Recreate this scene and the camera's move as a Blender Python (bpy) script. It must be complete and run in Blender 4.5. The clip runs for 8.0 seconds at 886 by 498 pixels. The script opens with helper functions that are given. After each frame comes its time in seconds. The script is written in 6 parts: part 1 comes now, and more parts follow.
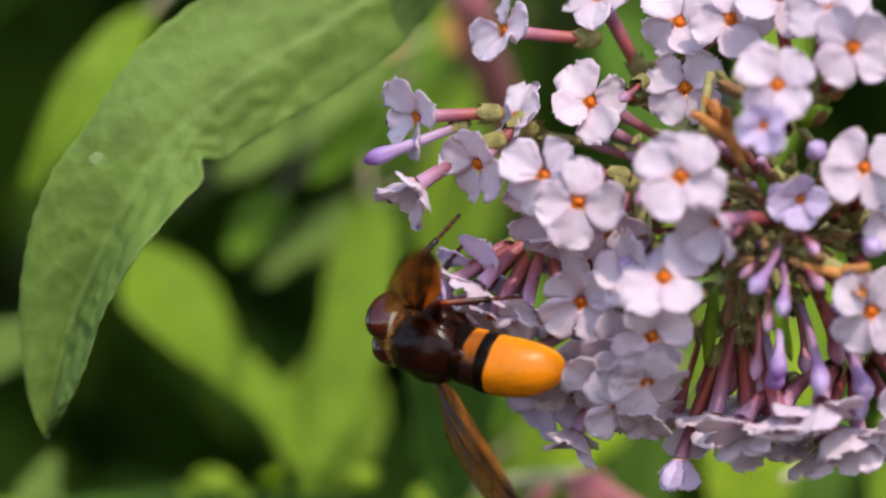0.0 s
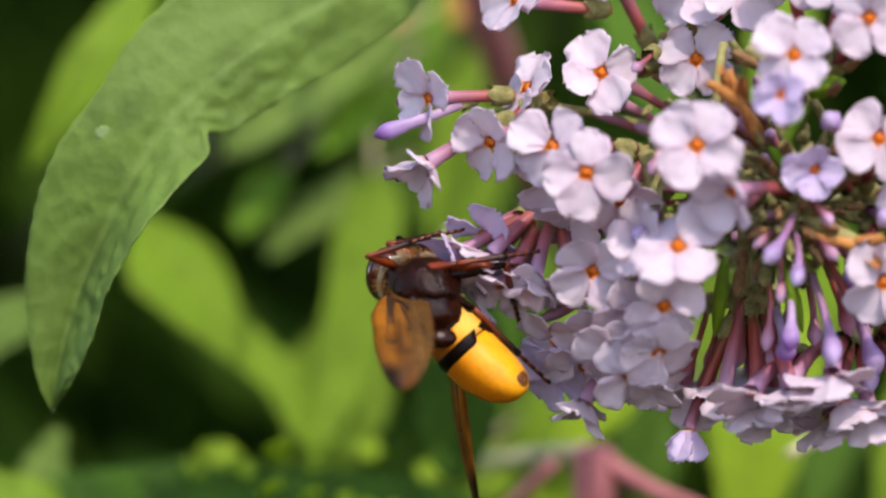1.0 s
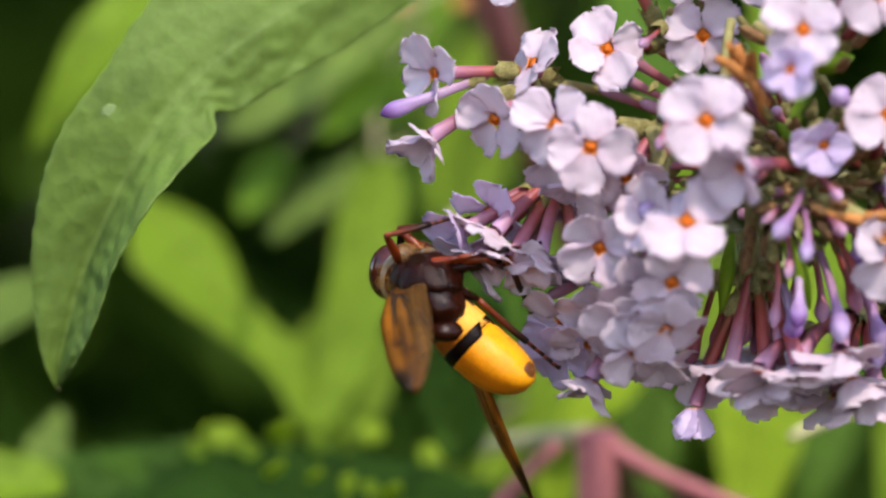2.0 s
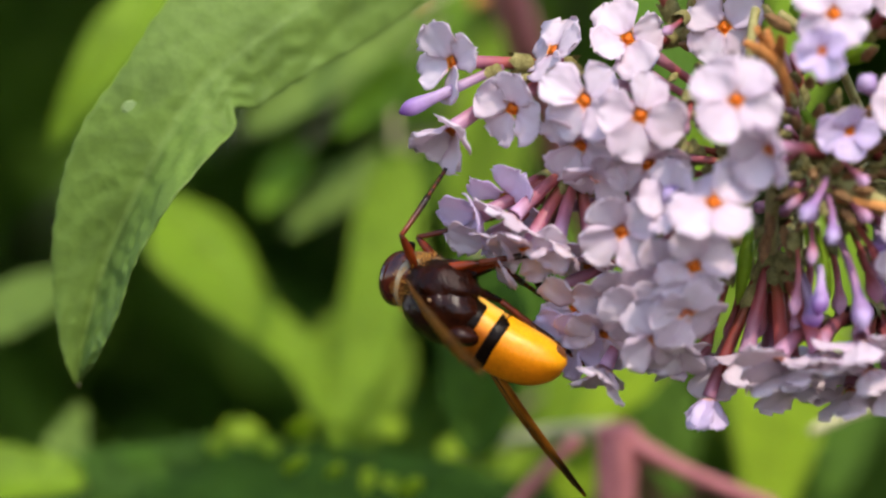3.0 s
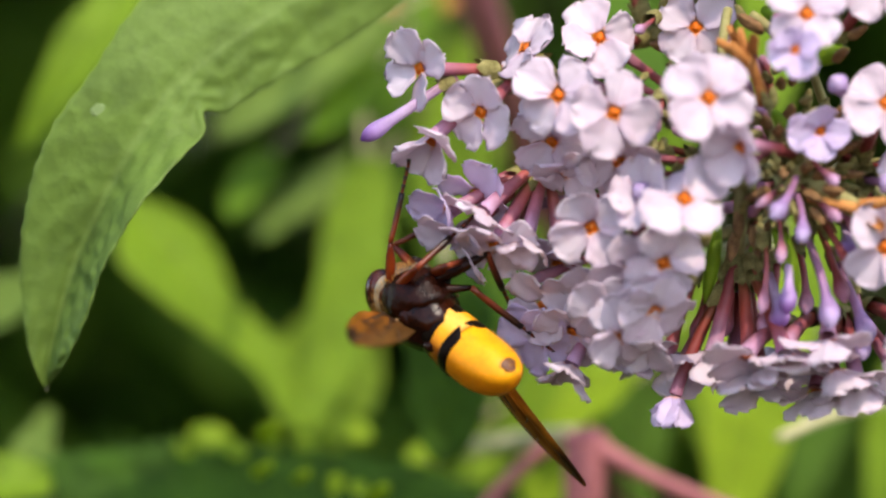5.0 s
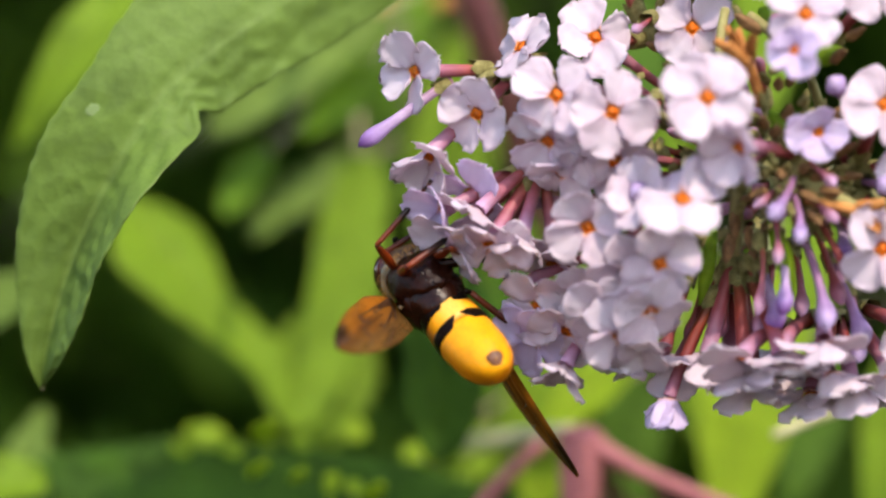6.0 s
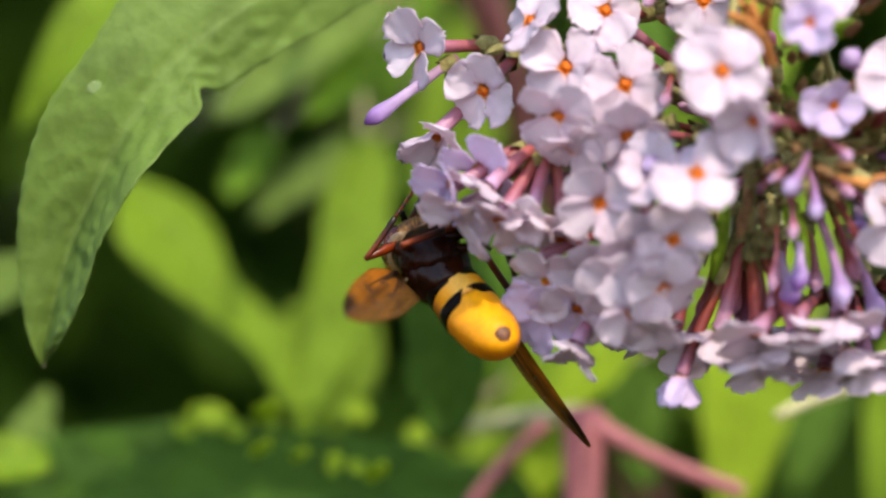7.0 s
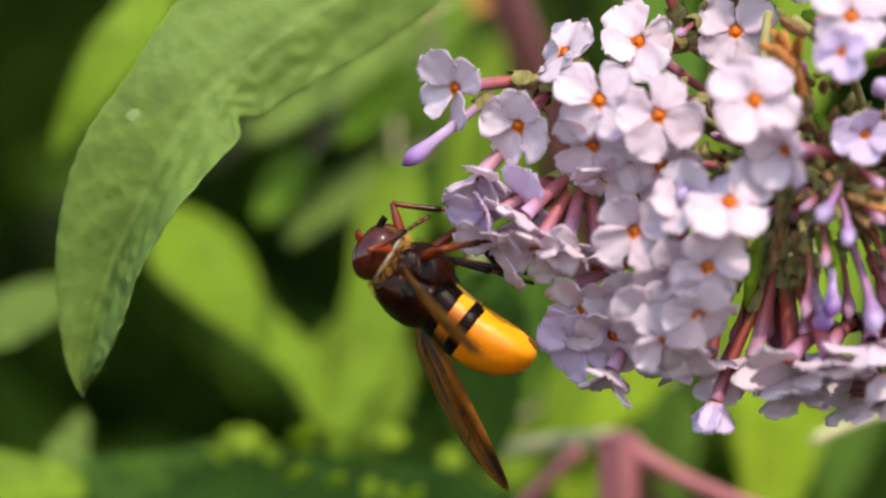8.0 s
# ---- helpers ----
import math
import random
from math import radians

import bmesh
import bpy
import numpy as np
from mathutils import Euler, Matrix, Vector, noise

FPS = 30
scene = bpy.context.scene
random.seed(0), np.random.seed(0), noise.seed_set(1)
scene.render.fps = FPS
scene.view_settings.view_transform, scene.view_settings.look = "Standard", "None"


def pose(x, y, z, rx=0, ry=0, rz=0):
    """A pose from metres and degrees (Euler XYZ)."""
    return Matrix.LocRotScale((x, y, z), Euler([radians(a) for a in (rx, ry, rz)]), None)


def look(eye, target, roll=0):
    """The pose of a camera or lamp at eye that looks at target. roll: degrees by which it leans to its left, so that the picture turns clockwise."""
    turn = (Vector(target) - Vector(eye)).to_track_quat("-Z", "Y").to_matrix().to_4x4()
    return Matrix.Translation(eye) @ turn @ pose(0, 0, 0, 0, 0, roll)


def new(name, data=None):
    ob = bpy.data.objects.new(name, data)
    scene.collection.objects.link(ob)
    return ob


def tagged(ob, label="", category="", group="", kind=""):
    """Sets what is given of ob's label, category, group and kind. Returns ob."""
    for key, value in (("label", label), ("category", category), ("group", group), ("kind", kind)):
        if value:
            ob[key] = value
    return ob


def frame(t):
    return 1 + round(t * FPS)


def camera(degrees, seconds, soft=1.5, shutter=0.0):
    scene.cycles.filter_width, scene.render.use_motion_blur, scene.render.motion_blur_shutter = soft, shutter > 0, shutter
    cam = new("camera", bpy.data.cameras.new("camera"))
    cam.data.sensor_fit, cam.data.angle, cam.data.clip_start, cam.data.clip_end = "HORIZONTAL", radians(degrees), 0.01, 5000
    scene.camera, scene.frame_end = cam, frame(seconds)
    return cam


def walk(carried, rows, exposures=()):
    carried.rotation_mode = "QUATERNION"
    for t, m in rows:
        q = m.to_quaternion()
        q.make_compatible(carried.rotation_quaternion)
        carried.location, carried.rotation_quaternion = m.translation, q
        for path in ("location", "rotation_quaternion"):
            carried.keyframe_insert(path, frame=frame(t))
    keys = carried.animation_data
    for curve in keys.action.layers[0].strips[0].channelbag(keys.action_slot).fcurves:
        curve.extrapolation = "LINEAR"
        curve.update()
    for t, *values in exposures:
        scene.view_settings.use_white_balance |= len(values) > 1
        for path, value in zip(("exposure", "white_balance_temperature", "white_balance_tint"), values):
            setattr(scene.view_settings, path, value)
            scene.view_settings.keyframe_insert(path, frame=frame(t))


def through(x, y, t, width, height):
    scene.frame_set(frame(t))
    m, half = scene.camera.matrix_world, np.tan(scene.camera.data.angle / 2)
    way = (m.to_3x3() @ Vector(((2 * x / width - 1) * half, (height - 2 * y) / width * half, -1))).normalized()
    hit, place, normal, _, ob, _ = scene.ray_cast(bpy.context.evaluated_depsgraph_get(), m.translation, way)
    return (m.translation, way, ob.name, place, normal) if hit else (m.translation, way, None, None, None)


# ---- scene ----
cam = camera(12, 8.0, 2.3)
cam.data.dof.use_dof, cam.data.dof.focus_distance, cam.data.dof.aperture_fstop = True, 0.374, 11.0
PATH = [
    (0.0, pose(0.00516, -0.37300, 0.00165, 90.403, 0.374, 0.251)),
    (0.5, pose(0.00629, -0.37300, 0.00054, 90.351, 0.363, 0.397)),
    (1.0, pose(0.00477, -0.37300, 0.00098, 90.142, 0.342, 0.276)),
    (1.5, pose(0.00353, -0.37300, -0.00123, 90.447, 0.273, 0.172)),
    (1.7, pose(0.00284, -0.37300, -0.00088, 90.295, 0.004, 0.021)),
    (2.8, pose(0.00270, -0.37300, -0.00077, 90.044, 0.450, 0.233)),
    (3.0, pose(0.00183, -0.37300, -0.00079, 90.073, 0.240, 0.194)),
    (3.5, pose(-0.00000, -0.37300, -0.00000, 90.000, 0.000, -0.000)),
    (4.0, pose(0.00032, -0.37300, -0.00099, 90.033, 0.064, -0.225)),
    (4.5, pose(0.00129, -0.37300, -0.00066, 90.002, 0.054, -0.222)),
    (4.7, pose(0.00160, -0.37300, -0.00086, 90.202, -0.025, -0.222)),
    (5.8, pose(0.00248, -0.37300, -0.00149, 90.203, -0.016, -0.174)),
    (6.0, pose(0.00182, -0.37300, -0.00035, 90.061, 0.150, -0.297)),
    (6.5, pose(0.00147, -0.37300, -0.00075, 90.036, 0.278, -0.175)),
    (7.0, pose(0.00345, -0.37300, -0.00311, 90.172, 0.088, -0.034)),
    (7.5, pose(0.00153, -0.37300, -0.00117, 90.131, 0.053, 0.159)),
    (8.0, pose(-0.00005, -0.37300, -0.00044, 90.148, 0.198, -0.035)),
]
walk(cam, PATH, [(0.0, -0.11, 6650, 17), (1.7, 0.05, 6650, 17), (3.0, 0.02, 6750, 15), (4.5, 0.09, 6900, 15), (6.5, 0.17, 6950, 15), (8.0, 0.11, 7000, 15)])

# ---- daylight ----
SUN = Vector((0.236, -0.583, 0.777)).normalized()
world = bpy.data.worlds.new("sky")
scene.world = world
world.use_nodes = True
sky = world.node_tree.nodes.new("ShaderNodeTexSky")
sky.sky_type, sky.sun_disc = "NISHITA", False
sky.sun_elevation, sky.sun_rotation = math.asin(SUN.z), math.atan2(SUN.x, SUN.y)
world.node_tree.links.new(sky.outputs[0], world.node_tree.nodes["Background"].inputs[0])
world.node_tree.nodes["Background"].inputs[1].default_value = 0.40
sun = new("sun", bpy.data.lights.new("sun", "SUN"))
sun.data.energy, sun.data.angle, sun.data.color = 3.7, radians(0.5), (1.0, 0.93, 0.80)
sun.matrix_world = look(SUN, (0, 0, 0))

# ---- materials ----
MM = 0.001


class Nodes:
    """A material's node tree, with short names for its nodes."""

    def __init__(self, name):
        self.mat = bpy.data.materials.new(name)
        self.mat.use_nodes = True
        self.tree = self.mat.node_tree
        self.bsdf = self.tree.nodes["Principled BSDF"]
        self.out = self.tree.nodes["Material Output"]

    def add(self, kind, **values):
        n = self.tree.nodes.new("ShaderNode" + kind)
        for key, v in values.items():
            n.inputs[key.replace("_", " ")].default_value = v
        return n

    def join(self, a, b):
        self.tree.links.new(a, b)

    def noise(self, scale, detail=3.0, rough=0.55, stretch=(1, 1, 1)):
        co, mp = self.tree.nodes.new("ShaderNodeTexCoord"), self.tree.nodes.new("ShaderNodeMapping")
        mp.inputs["Scale"].default_value = stretch
        self.join(co.outputs["Object"], mp.inputs["Vector"])
        n = self.add("TexNoise", Scale=scale, Detail=detail, Roughness=rough)
        self.join(mp.outputs[0], n.inputs["Vector"])
        return n.outputs["Fac"]

    def ramp(self, fac, *stops):
        r = self.tree.nodes.new("ShaderNodeValToRGB")
        while len(r.color_ramp.elements) < len(stops):
            r.color_ramp.elements.new(0.5)
        for e, (at, c) in zip(r.color_ramp.elements, stops):
            e.position, e.color = at, (*c, 1)
        self.join(fac, r.inputs[0])
        return r.outputs[0]

    def mix(self, fac, a, b, way="MIX"):
        m = self.tree.nodes.new("ShaderNodeMix")
        m.data_type, m.blend_type = "RGBA", way
        for socket, v in ((m.inputs[0], fac), (m.inputs[6], a), (m.inputs[7], b)):
            if hasattr(v, "is_linked"):
                self.join(v, socket)
            else:
                socket.default_value = (*v, 1) if isinstance(v, tuple) else v
        return m.outputs[2]

    def bump(self, height, strength, distance):
        b = self.add("Bump", Strength=strength, Distance=distance)
        self.join(height, b.inputs["Height"])
        self.join(b.outputs[0], self.bsdf.inputs["Normal"])
        return b.outputs[0]

    def attribute(self, name):
        a = self.tree.nodes.new("ShaderNodeAttribute")
        a.attribute_name = name
        return a.outputs["Fac"]

    def random(self):
        return self.tree.nodes.new("ShaderNodeObjectInfo").outputs["Random"]

    def finish(self, colour, rough, gloss=0.5, through=0.0, tint=None):
        """Sets colour and gloss; through: the share of light that passes a thin sheet."""
        self.join(colour, self.bsdf.inputs["Base Color"])
        self.bsdf.inputs["Roughness"].default_value = rough
        self.bsdf.inputs["Specular IOR Level"].default_value = gloss
        if through:
            tl = self.add("BsdfTranslucent")
            self.join(tint or colour, tl.inputs["Color"])
            mx = self.add("MixShader", Fac=through)
            self.join(self.bsdf.outputs[0], mx.inputs[1])
            self.join(tl.outputs[0], mx.inputs[2])
            self.join(mx.outputs[0], self.out.inputs["Surface"])
        return self.mat


def petal_material(name, pale, deep):
    n = Nodes(name)
    vein = n.noise(700, 4, 0.6, (0.25, 1.0, 1.0))
    blotch = n.noise(220, 3)
    col = n.mix(n.ramp(blotch, (0.3, (0, 0, 0)), (0.75, (1, 1, 1))), pale, deep)
    col = n.mix(n.ramp(n.attribute("along"), (0.0, (1, 1, 1)), (0.32, (0, 0, 0))), col, deep)
    col = n.mix(n.ramp(n.random(), (0.0, (0, 0, 0)), (1.0, (0.5, 0.5, 0.5))), col, tuple(0.5 * (a + b) for a, b in zip(pale, deep)))
    col = n.mix(n.ramp(n.attribute("along"), (0.0, (1, 1, 1)), (0.06, (0, 0, 0))), col, (0.85, 0.40, 0.20))
    n.bump(n.mix(0.5, vein, blotch), 0.35, 0.0003)
    return n.finish(col, 0.55, 0.25, 0.44, n.mix(0.6, col, (0.84, 0.70, 0.77)))


def plain_material(name, dark, light, scale, rough, gloss=0.5, bump=0.2, depth=0.0002, through=0.0, metal=0.0, stretch=(1, 1, 1)):
    n = Nodes(name)
    coarse, fine = n.noise(scale, 4, 0.6, stretch), n.noise(scale * 6, 3, 0.6, stretch)
    col = n.mix(n.ramp(n.mix(0.35, coarse, fine), (0.3, (0, 0, 0)), (0.7, (1, 1, 1))), dark, light)
    n.bump(n.mix(0.6, coarse, fine), bump, depth)
    n.bsdf.inputs["Metallic"].default_value = metal
    return n.finish(col, rough, gloss, through)


def along_material(name, stops, scale, rough, gloss=0.4, through=0.0):
    """A colour that changes from the foot of a part to its end."""
    n = Nodes(name)
    col = n.ramp(n.attribute("along"), *stops)
    blot = n.mix(0.5, n.noise(scale, 4, 0.6), n.noise(scale * 0.3, 3, 0.6))
    col = n.mix(0.8, col, n.ramp(blot, (0.32, (0.4, 0.4, 0.4)), (0.66, (1, 1, 1))), "MULTIPLY")
    n.bump(blot, 0.25, 0.0002)
    return n.finish(col, rough, gloss, through)


def segment_material(name, stops, flank, scale, rough, gloss):
    """The shell of an abdomen segment: its colour from belly to back, and a deeper one on its flanks and seams."""
    n = Nodes(name)
    blot, fine = n.noise(scale, 4, 0.6), n.noise(scale * 7, 3, 0.6)
    col = n.ramp(n.attribute("along"), *stops)
    col = n.mix(n.ramp(n.mix(0.35, n.attribute("flank"), blot), (0.28, (0, 0, 0)), (0.70, (0.9, 0.9, 0.9))), col, flank)
    col = n.mix(0.55, col, n.ramp(n.mix(0.4, blot, fine), (0.34, (0.45, 0.45, 0.45)), (0.60, (1, 1, 1))), "MULTIPLY")
    n.bump(n.mix(0.5, blot, fine), 0.35, 0.0002)
    return n.finish(col, rough, gloss, 0.05)


def leaf_material(name, dark, light, rib, rough=0.5, through=0.3, tint=None, mottle=0.7):
    n = Nodes(name)
    cells = n.add("TexVoronoi", Scale=520.0)
    co = n.tree.nodes.new("ShaderNodeTexCoord")
    n.join(co.outputs["Object"], cells.inputs["Vector"])
    blotch, fine = n.noise(70, 4), n.noise(900, 3)
    col = n.mix(n.ramp(n.mix(0.4, blotch, fine), (0.32, (0, 0, 0)), (0.68, (1, 1, 1))), dark, light)
    col = n.mix(n.ramp(n.attribute("vein"), (0.35, (0, 0, 0)), (1.0, (0.75, 0.75, 0.75))), col, rib)
    spots = n.ramp(n.noise(160, 4, 0.7), (0.48, (0, 0, 0)), (0.66, (mottle, mottle, mottle)))
    col = n.mix(spots, col, tuple(0.6 * c for c in dark))
    flecks = n.ramp(n.noise(620, 5, 0.75), (0.50, (0, 0, 0)), (0.68, (0.6 * mottle, 0.6 * mottle, 0.6 * mottle)))
    col = n.mix(flecks, col, tuple(0.45 * c for c in dark))
    n.bump(n.mix(0.5, cells.outputs["Distance"], n.mix(0.5, fine, n.noise(420, 4))), 0.6, 0.0006)
    t = n.mix(0.0, tint or tuple(1.2 * c for c in light), (0, 0, 0))
    return n.finish(col, rough, 0.2, through, t)


WHITE = petal_material("white petal", (0.79, 0.72, 0.75), (0.66, 0.505, 0.595))
LILAC = petal_material("lilac petal", (0.76, 0.67, 0.82), (0.64, 0.49, 0.75))
TUBE = along_material("flower tube", [(0.0, (0.24, 0.08, 0.04)), (0.25, (0.30, 0.05, 0.04)), (0.6, (0.36, 0.075, 0.085)), (1.0, (0.54, 0.30, 0.44))], 500, 0.45, 0.4, 0.12)
TUBE_RED = along_material("red flower tube", [(0.0, (0.46, 0.14, 0.03)), (0.4, (0.46, 0.10, 0.09)), (0.75, (0.44, 0.15, 0.21)), (1.0, (0.62, 0.38, 0.56))], 500, 0.45, 0.4, 0.12)
TUBE_DARK = along_material("dark flower tube", [(0.0, (0.22, 0.10, 0.03)), (0.4, (0.32, 0.05, 0.025)), (0.75, (0.33, 0.06, 0.06)), (1.0, (0.42, 0.18, 0.28))], 500, 0.5, 0.4, 0.1)
BUD = along_material("purple bud", [(0.0, (0.34, 0.14, 0.20)), (0.55, (0.62, 0.44, 0.66)), (0.84, (0.50, 0.30, 0.64)), (1.0, (0.22, 0.06, 0.32))], 600, 0.45, 0.4, 0.15)
BUD_PALE = along_material("pale bud", [(0.0, (0.32, 0.14, 0.22)), (0.5, (0.42, 0.20, 0.36)), (0.8, (0.48, 0.29, 0.56)), (1.0, (0.60, 0.46, 0.70))], 600, 0.45, 0.4, 0.15)
THROAT = along_material("orange throat", [(0.0, (0.76, 0.17, 0.008)), (0.45, (0.86, 0.24, 0.012)), (1.0, (0.90, 0.32, 0.03))], 1500, 0.5, 0.3)
CALYX = plain_material("green calyx", (0.11, 0.09, 0.025), (0.38, 0.34, 0.13), 1100, 0.85, 0.1, 0.9, 0.0004)
STALK = plain_material("flower stalk", (0.13, 0.10, 0.035), (0.35, 0.32, 0.12), 300, 0.75, 0.2, 0.4)
WITHERED = plain_material("withered petal", (0.28, 0.09, 0.02), (0.62, 0.28, 0.08), 500, 0.7, 0.2, 0.4)
SEED = plain_material("brown capsule", (0.09, 0.04, 0.018), (0.32, 0.18, 0.07), 600, 0.7, 0.2, 0.4)
LEAF_GREY = leaf_material("grey-green leaf", (0.10, 0.17, 0.025), (0.17, 0.26, 0.04), (0.20, 0.28, 0.07), 0.65, 0.2)
LEAF_FRONT = leaf_material("mottled green leaf", (0.102, 0.168, 0.026), (0.142, 0.230, 0.038), (0.175, 0.265, 0.06), 0.6, 0.2, None, 0.55)
# leaves in the sun: the sunlight is put into these two brighter greens
LEAF_LIT = leaf_material("sun-toned yellow-green leaf", (0.150, 0.262, 0.012), (0.225, 0.365, 0.018), (0.27, 0.38, 0.04), 0.6, 0.4)
LEAF_FULL_SUN = leaf_material("yellow-green leaf toned for full sun", (0.23, 0.36, 0.014), (0.34, 0.48, 0.022), (0.36, 0.48, 0.05), 0.6, 0.45)
LEAF_MID = leaf_material("green leaf", (0.08, 0.18, 0.008), (0.15, 0.29, 0.012), (0.18, 0.30, 0.03), 0.6, 0.3)
# the same bush's leaves in shade: the shade is put into these two greens
LEAF_SHADE = leaf_material("shade-toned green leaf", (0.05, 0.115, 0.008), (0.085, 0.18, 0.012), (0.08, 0.15, 0.02), 0.75, 0.25)
LEAF_DEEP_SHADE = leaf_material("shade-toned dark green leaf", (0.024, 0.068, 0.003), (0.048, 0.118, 0.006), (0.045, 0.105, 0.008), 0.8, 0.1)
STEM_RED = plain_material("reddish stem", (0.26, 0.08, 0.085), (0.46, 0.17, 0.17), 90, 0.6, 0.3, 0.3)
STEM_PALE = plain_material("pale stem", (0.42, 0.38, 0.18), (0.58, 0.54, 0.32), 120, 0.7, 0.2, 0.3)
SCAR = plain_material("pale scar", (0.14, 0.205, 0.07), (0.19, 0.26, 0.10), 900, 0.8, 0.1, 0.3)
BARK = plain_material("grey-brown bark", (0.06, 0.045, 0.03), (0.20, 0.16, 0.11), 60, 0.85, 0.2, 0.7, 0.002, stretch=(1, 1, 0.2))
EARTH = plain_material("dark soil", (0.02, 0.015, 0.008), (0.07, 0.05, 0.03), 25, 0.9, 0.1, 0.6, 0.02)


# ---- building blocks, in millimetres ----
def part(name, bm, material, parent=None, label="", smooth=True):
    """Links a bmesh, drawn in millimetres, as one mesh object."""
    me = bpy.data.meshes.new(name)
    bm.transform(Matrix.Scale(MM, 4))
    bm.to_mesh(me)
    bm.free()
    me.materials.append(material)
    if smooth:
        me.shade_smooth()
    ob = new(name, me)
    ob.parent = parent
    return tagged(ob, label)


def again(name, me, parent, m, label=""):
    ob = new(name, me)
    ob.parent, ob.matrix_basis = parent, m
    return tagged(ob, label)


def at(v):
    return Vector(v) * MM


def facing(origin, way, spin=0.0):
    """The pose at origin (mm) whose z axis runs along way, turned by spin degrees about it."""
    q = Vector(way).normalized().to_track_quat("Z", "Y")
    return Matrix.Translation(at(origin)) @ q.to_matrix().to_4x4() @ Matrix.Rotation(radians(spin), 4, "Z")


def bezier(p, t):
    """A point and the direction on a quadratic or cubic curve."""
    p = [Vector(q) for q in p]
    pts = p
    while len(pts) > 2:
        pts = [a.lerp(b, t) for a, b in zip(pts, pts[1:])]
    return pts[0].lerp(pts[1], t), (pts[1] - pts[0]).normalized()


def spline(p, t):
    """A point and the direction on a smooth curve through all the points p."""
    p = [Vector(q) for q in p]
    f = min(t * (len(p) - 1), len(p) - 1.001)
    i, u = int(f), f - int(f)
    a, b, c, d = p[max(0, i - 1)], p[i], p[i + 1], p[min(len(p) - 1, i + 2)]
    o = b + (c - a) * (0.5 * u) + (a - b * 2.5 + c * 2 - d * 0.5) * u * u + (b * 1.5 - a * 0.5 - c * 1.5 + d * 0.5) * u ** 3
    way = (c - a) * 0.5 + (a * 2 - b * 5 + c * 4 - d) * u + (b * 4.5 - a * 1.5 - c * 4.5 + d * 1.5) * u * u
    return o, way.normalized()


def sweep(p, radius, rings=10, sides=8, lobes=0.0, ends=True, bm=None, along=bezier):
    """A round rod along a curve; radius(t) in mm; lobes: how far its section is four-cornered."""
    bm = bm or bmesh.new()
    layer = bm.verts.layers.float.get("along") or bm.verts.layers.float.new("along")
    rows, up = [], None
    for i in range(rings):
        t = i / (rings - 1)
        c, d = along(p, t)
        if up is None:
            up = d.orthogonal().normalized()
        up = (up - d * up.dot(d)).normalized()
        side, row = d.cross(up), []
        for k in range(sides):
            a = 2 * math.pi * k / sides
            r = radius(t) * (1 + lobes * math.cos(4 * a))
            v = bm.verts.new(c + (up * math.cos(a) + side * math.sin(a)) * r)
            v[layer] = t
            row.append(v)
        rows.append(row)
    for a, b in zip(rows, rows[1:]):
        for k in range(sides):
            bm.faces.new((a[k], a[(k + 1) % sides], b[(k + 1) % sides], b[k]))
    if ends:
        bm.faces.new(rows[0][::-1])
    if ends is True:
        bm.faces.new(rows[-1])
    return bm


def sheet(top, thick, rows, cols, tag="along", value=None):
    """A thin closed plate: top(s, c) gives its upper face for s from 0 to 1 and c from -1 to 1."""
    bm = bmesh.new()
    layer = bm.verts.layers.float.new(tag)
    drop = thick if isinstance(thick, Vector) else Vector((0, 0, thick))
    both = []
    for lower in (0, 1):
        grid = []
        for i in range(rows):
            row = []
            for j in range(cols):
                s, c = i / (rows - 1), 2 * j / (cols - 1) - 1
                v = bm.verts.new(top(s, c) - drop * lower)
                v[layer] = value(s, c) if value else s
                row.append(v)
            grid.append(row)
        both.append(grid)
    a, b = both
    for i in range(rows - 1):
        for j in range(cols - 1):
            bm.faces.new((a[i][j], a[i + 1][j], a[i + 1][j + 1], a[i][j + 1]))
            bm.faces.new((b[i][j], b[i][j + 1], b[i + 1][j + 1], b[i + 1][j]))
    rim = [(i, 0) for i in range(rows)] + [(rows - 1, j) for j in range(1, cols)] + [(i, cols - 1) for i in range(rows - 2, -1, -1)] + [(0, j) for j in range(cols - 2, 0, -1)]
    for (i, j), (k, l) in zip(rim, rim[1:] + rim[:1]):
        bm.faces.new((a[i][j], b[i][j], b[k][l], a[k][l]))
    return bm


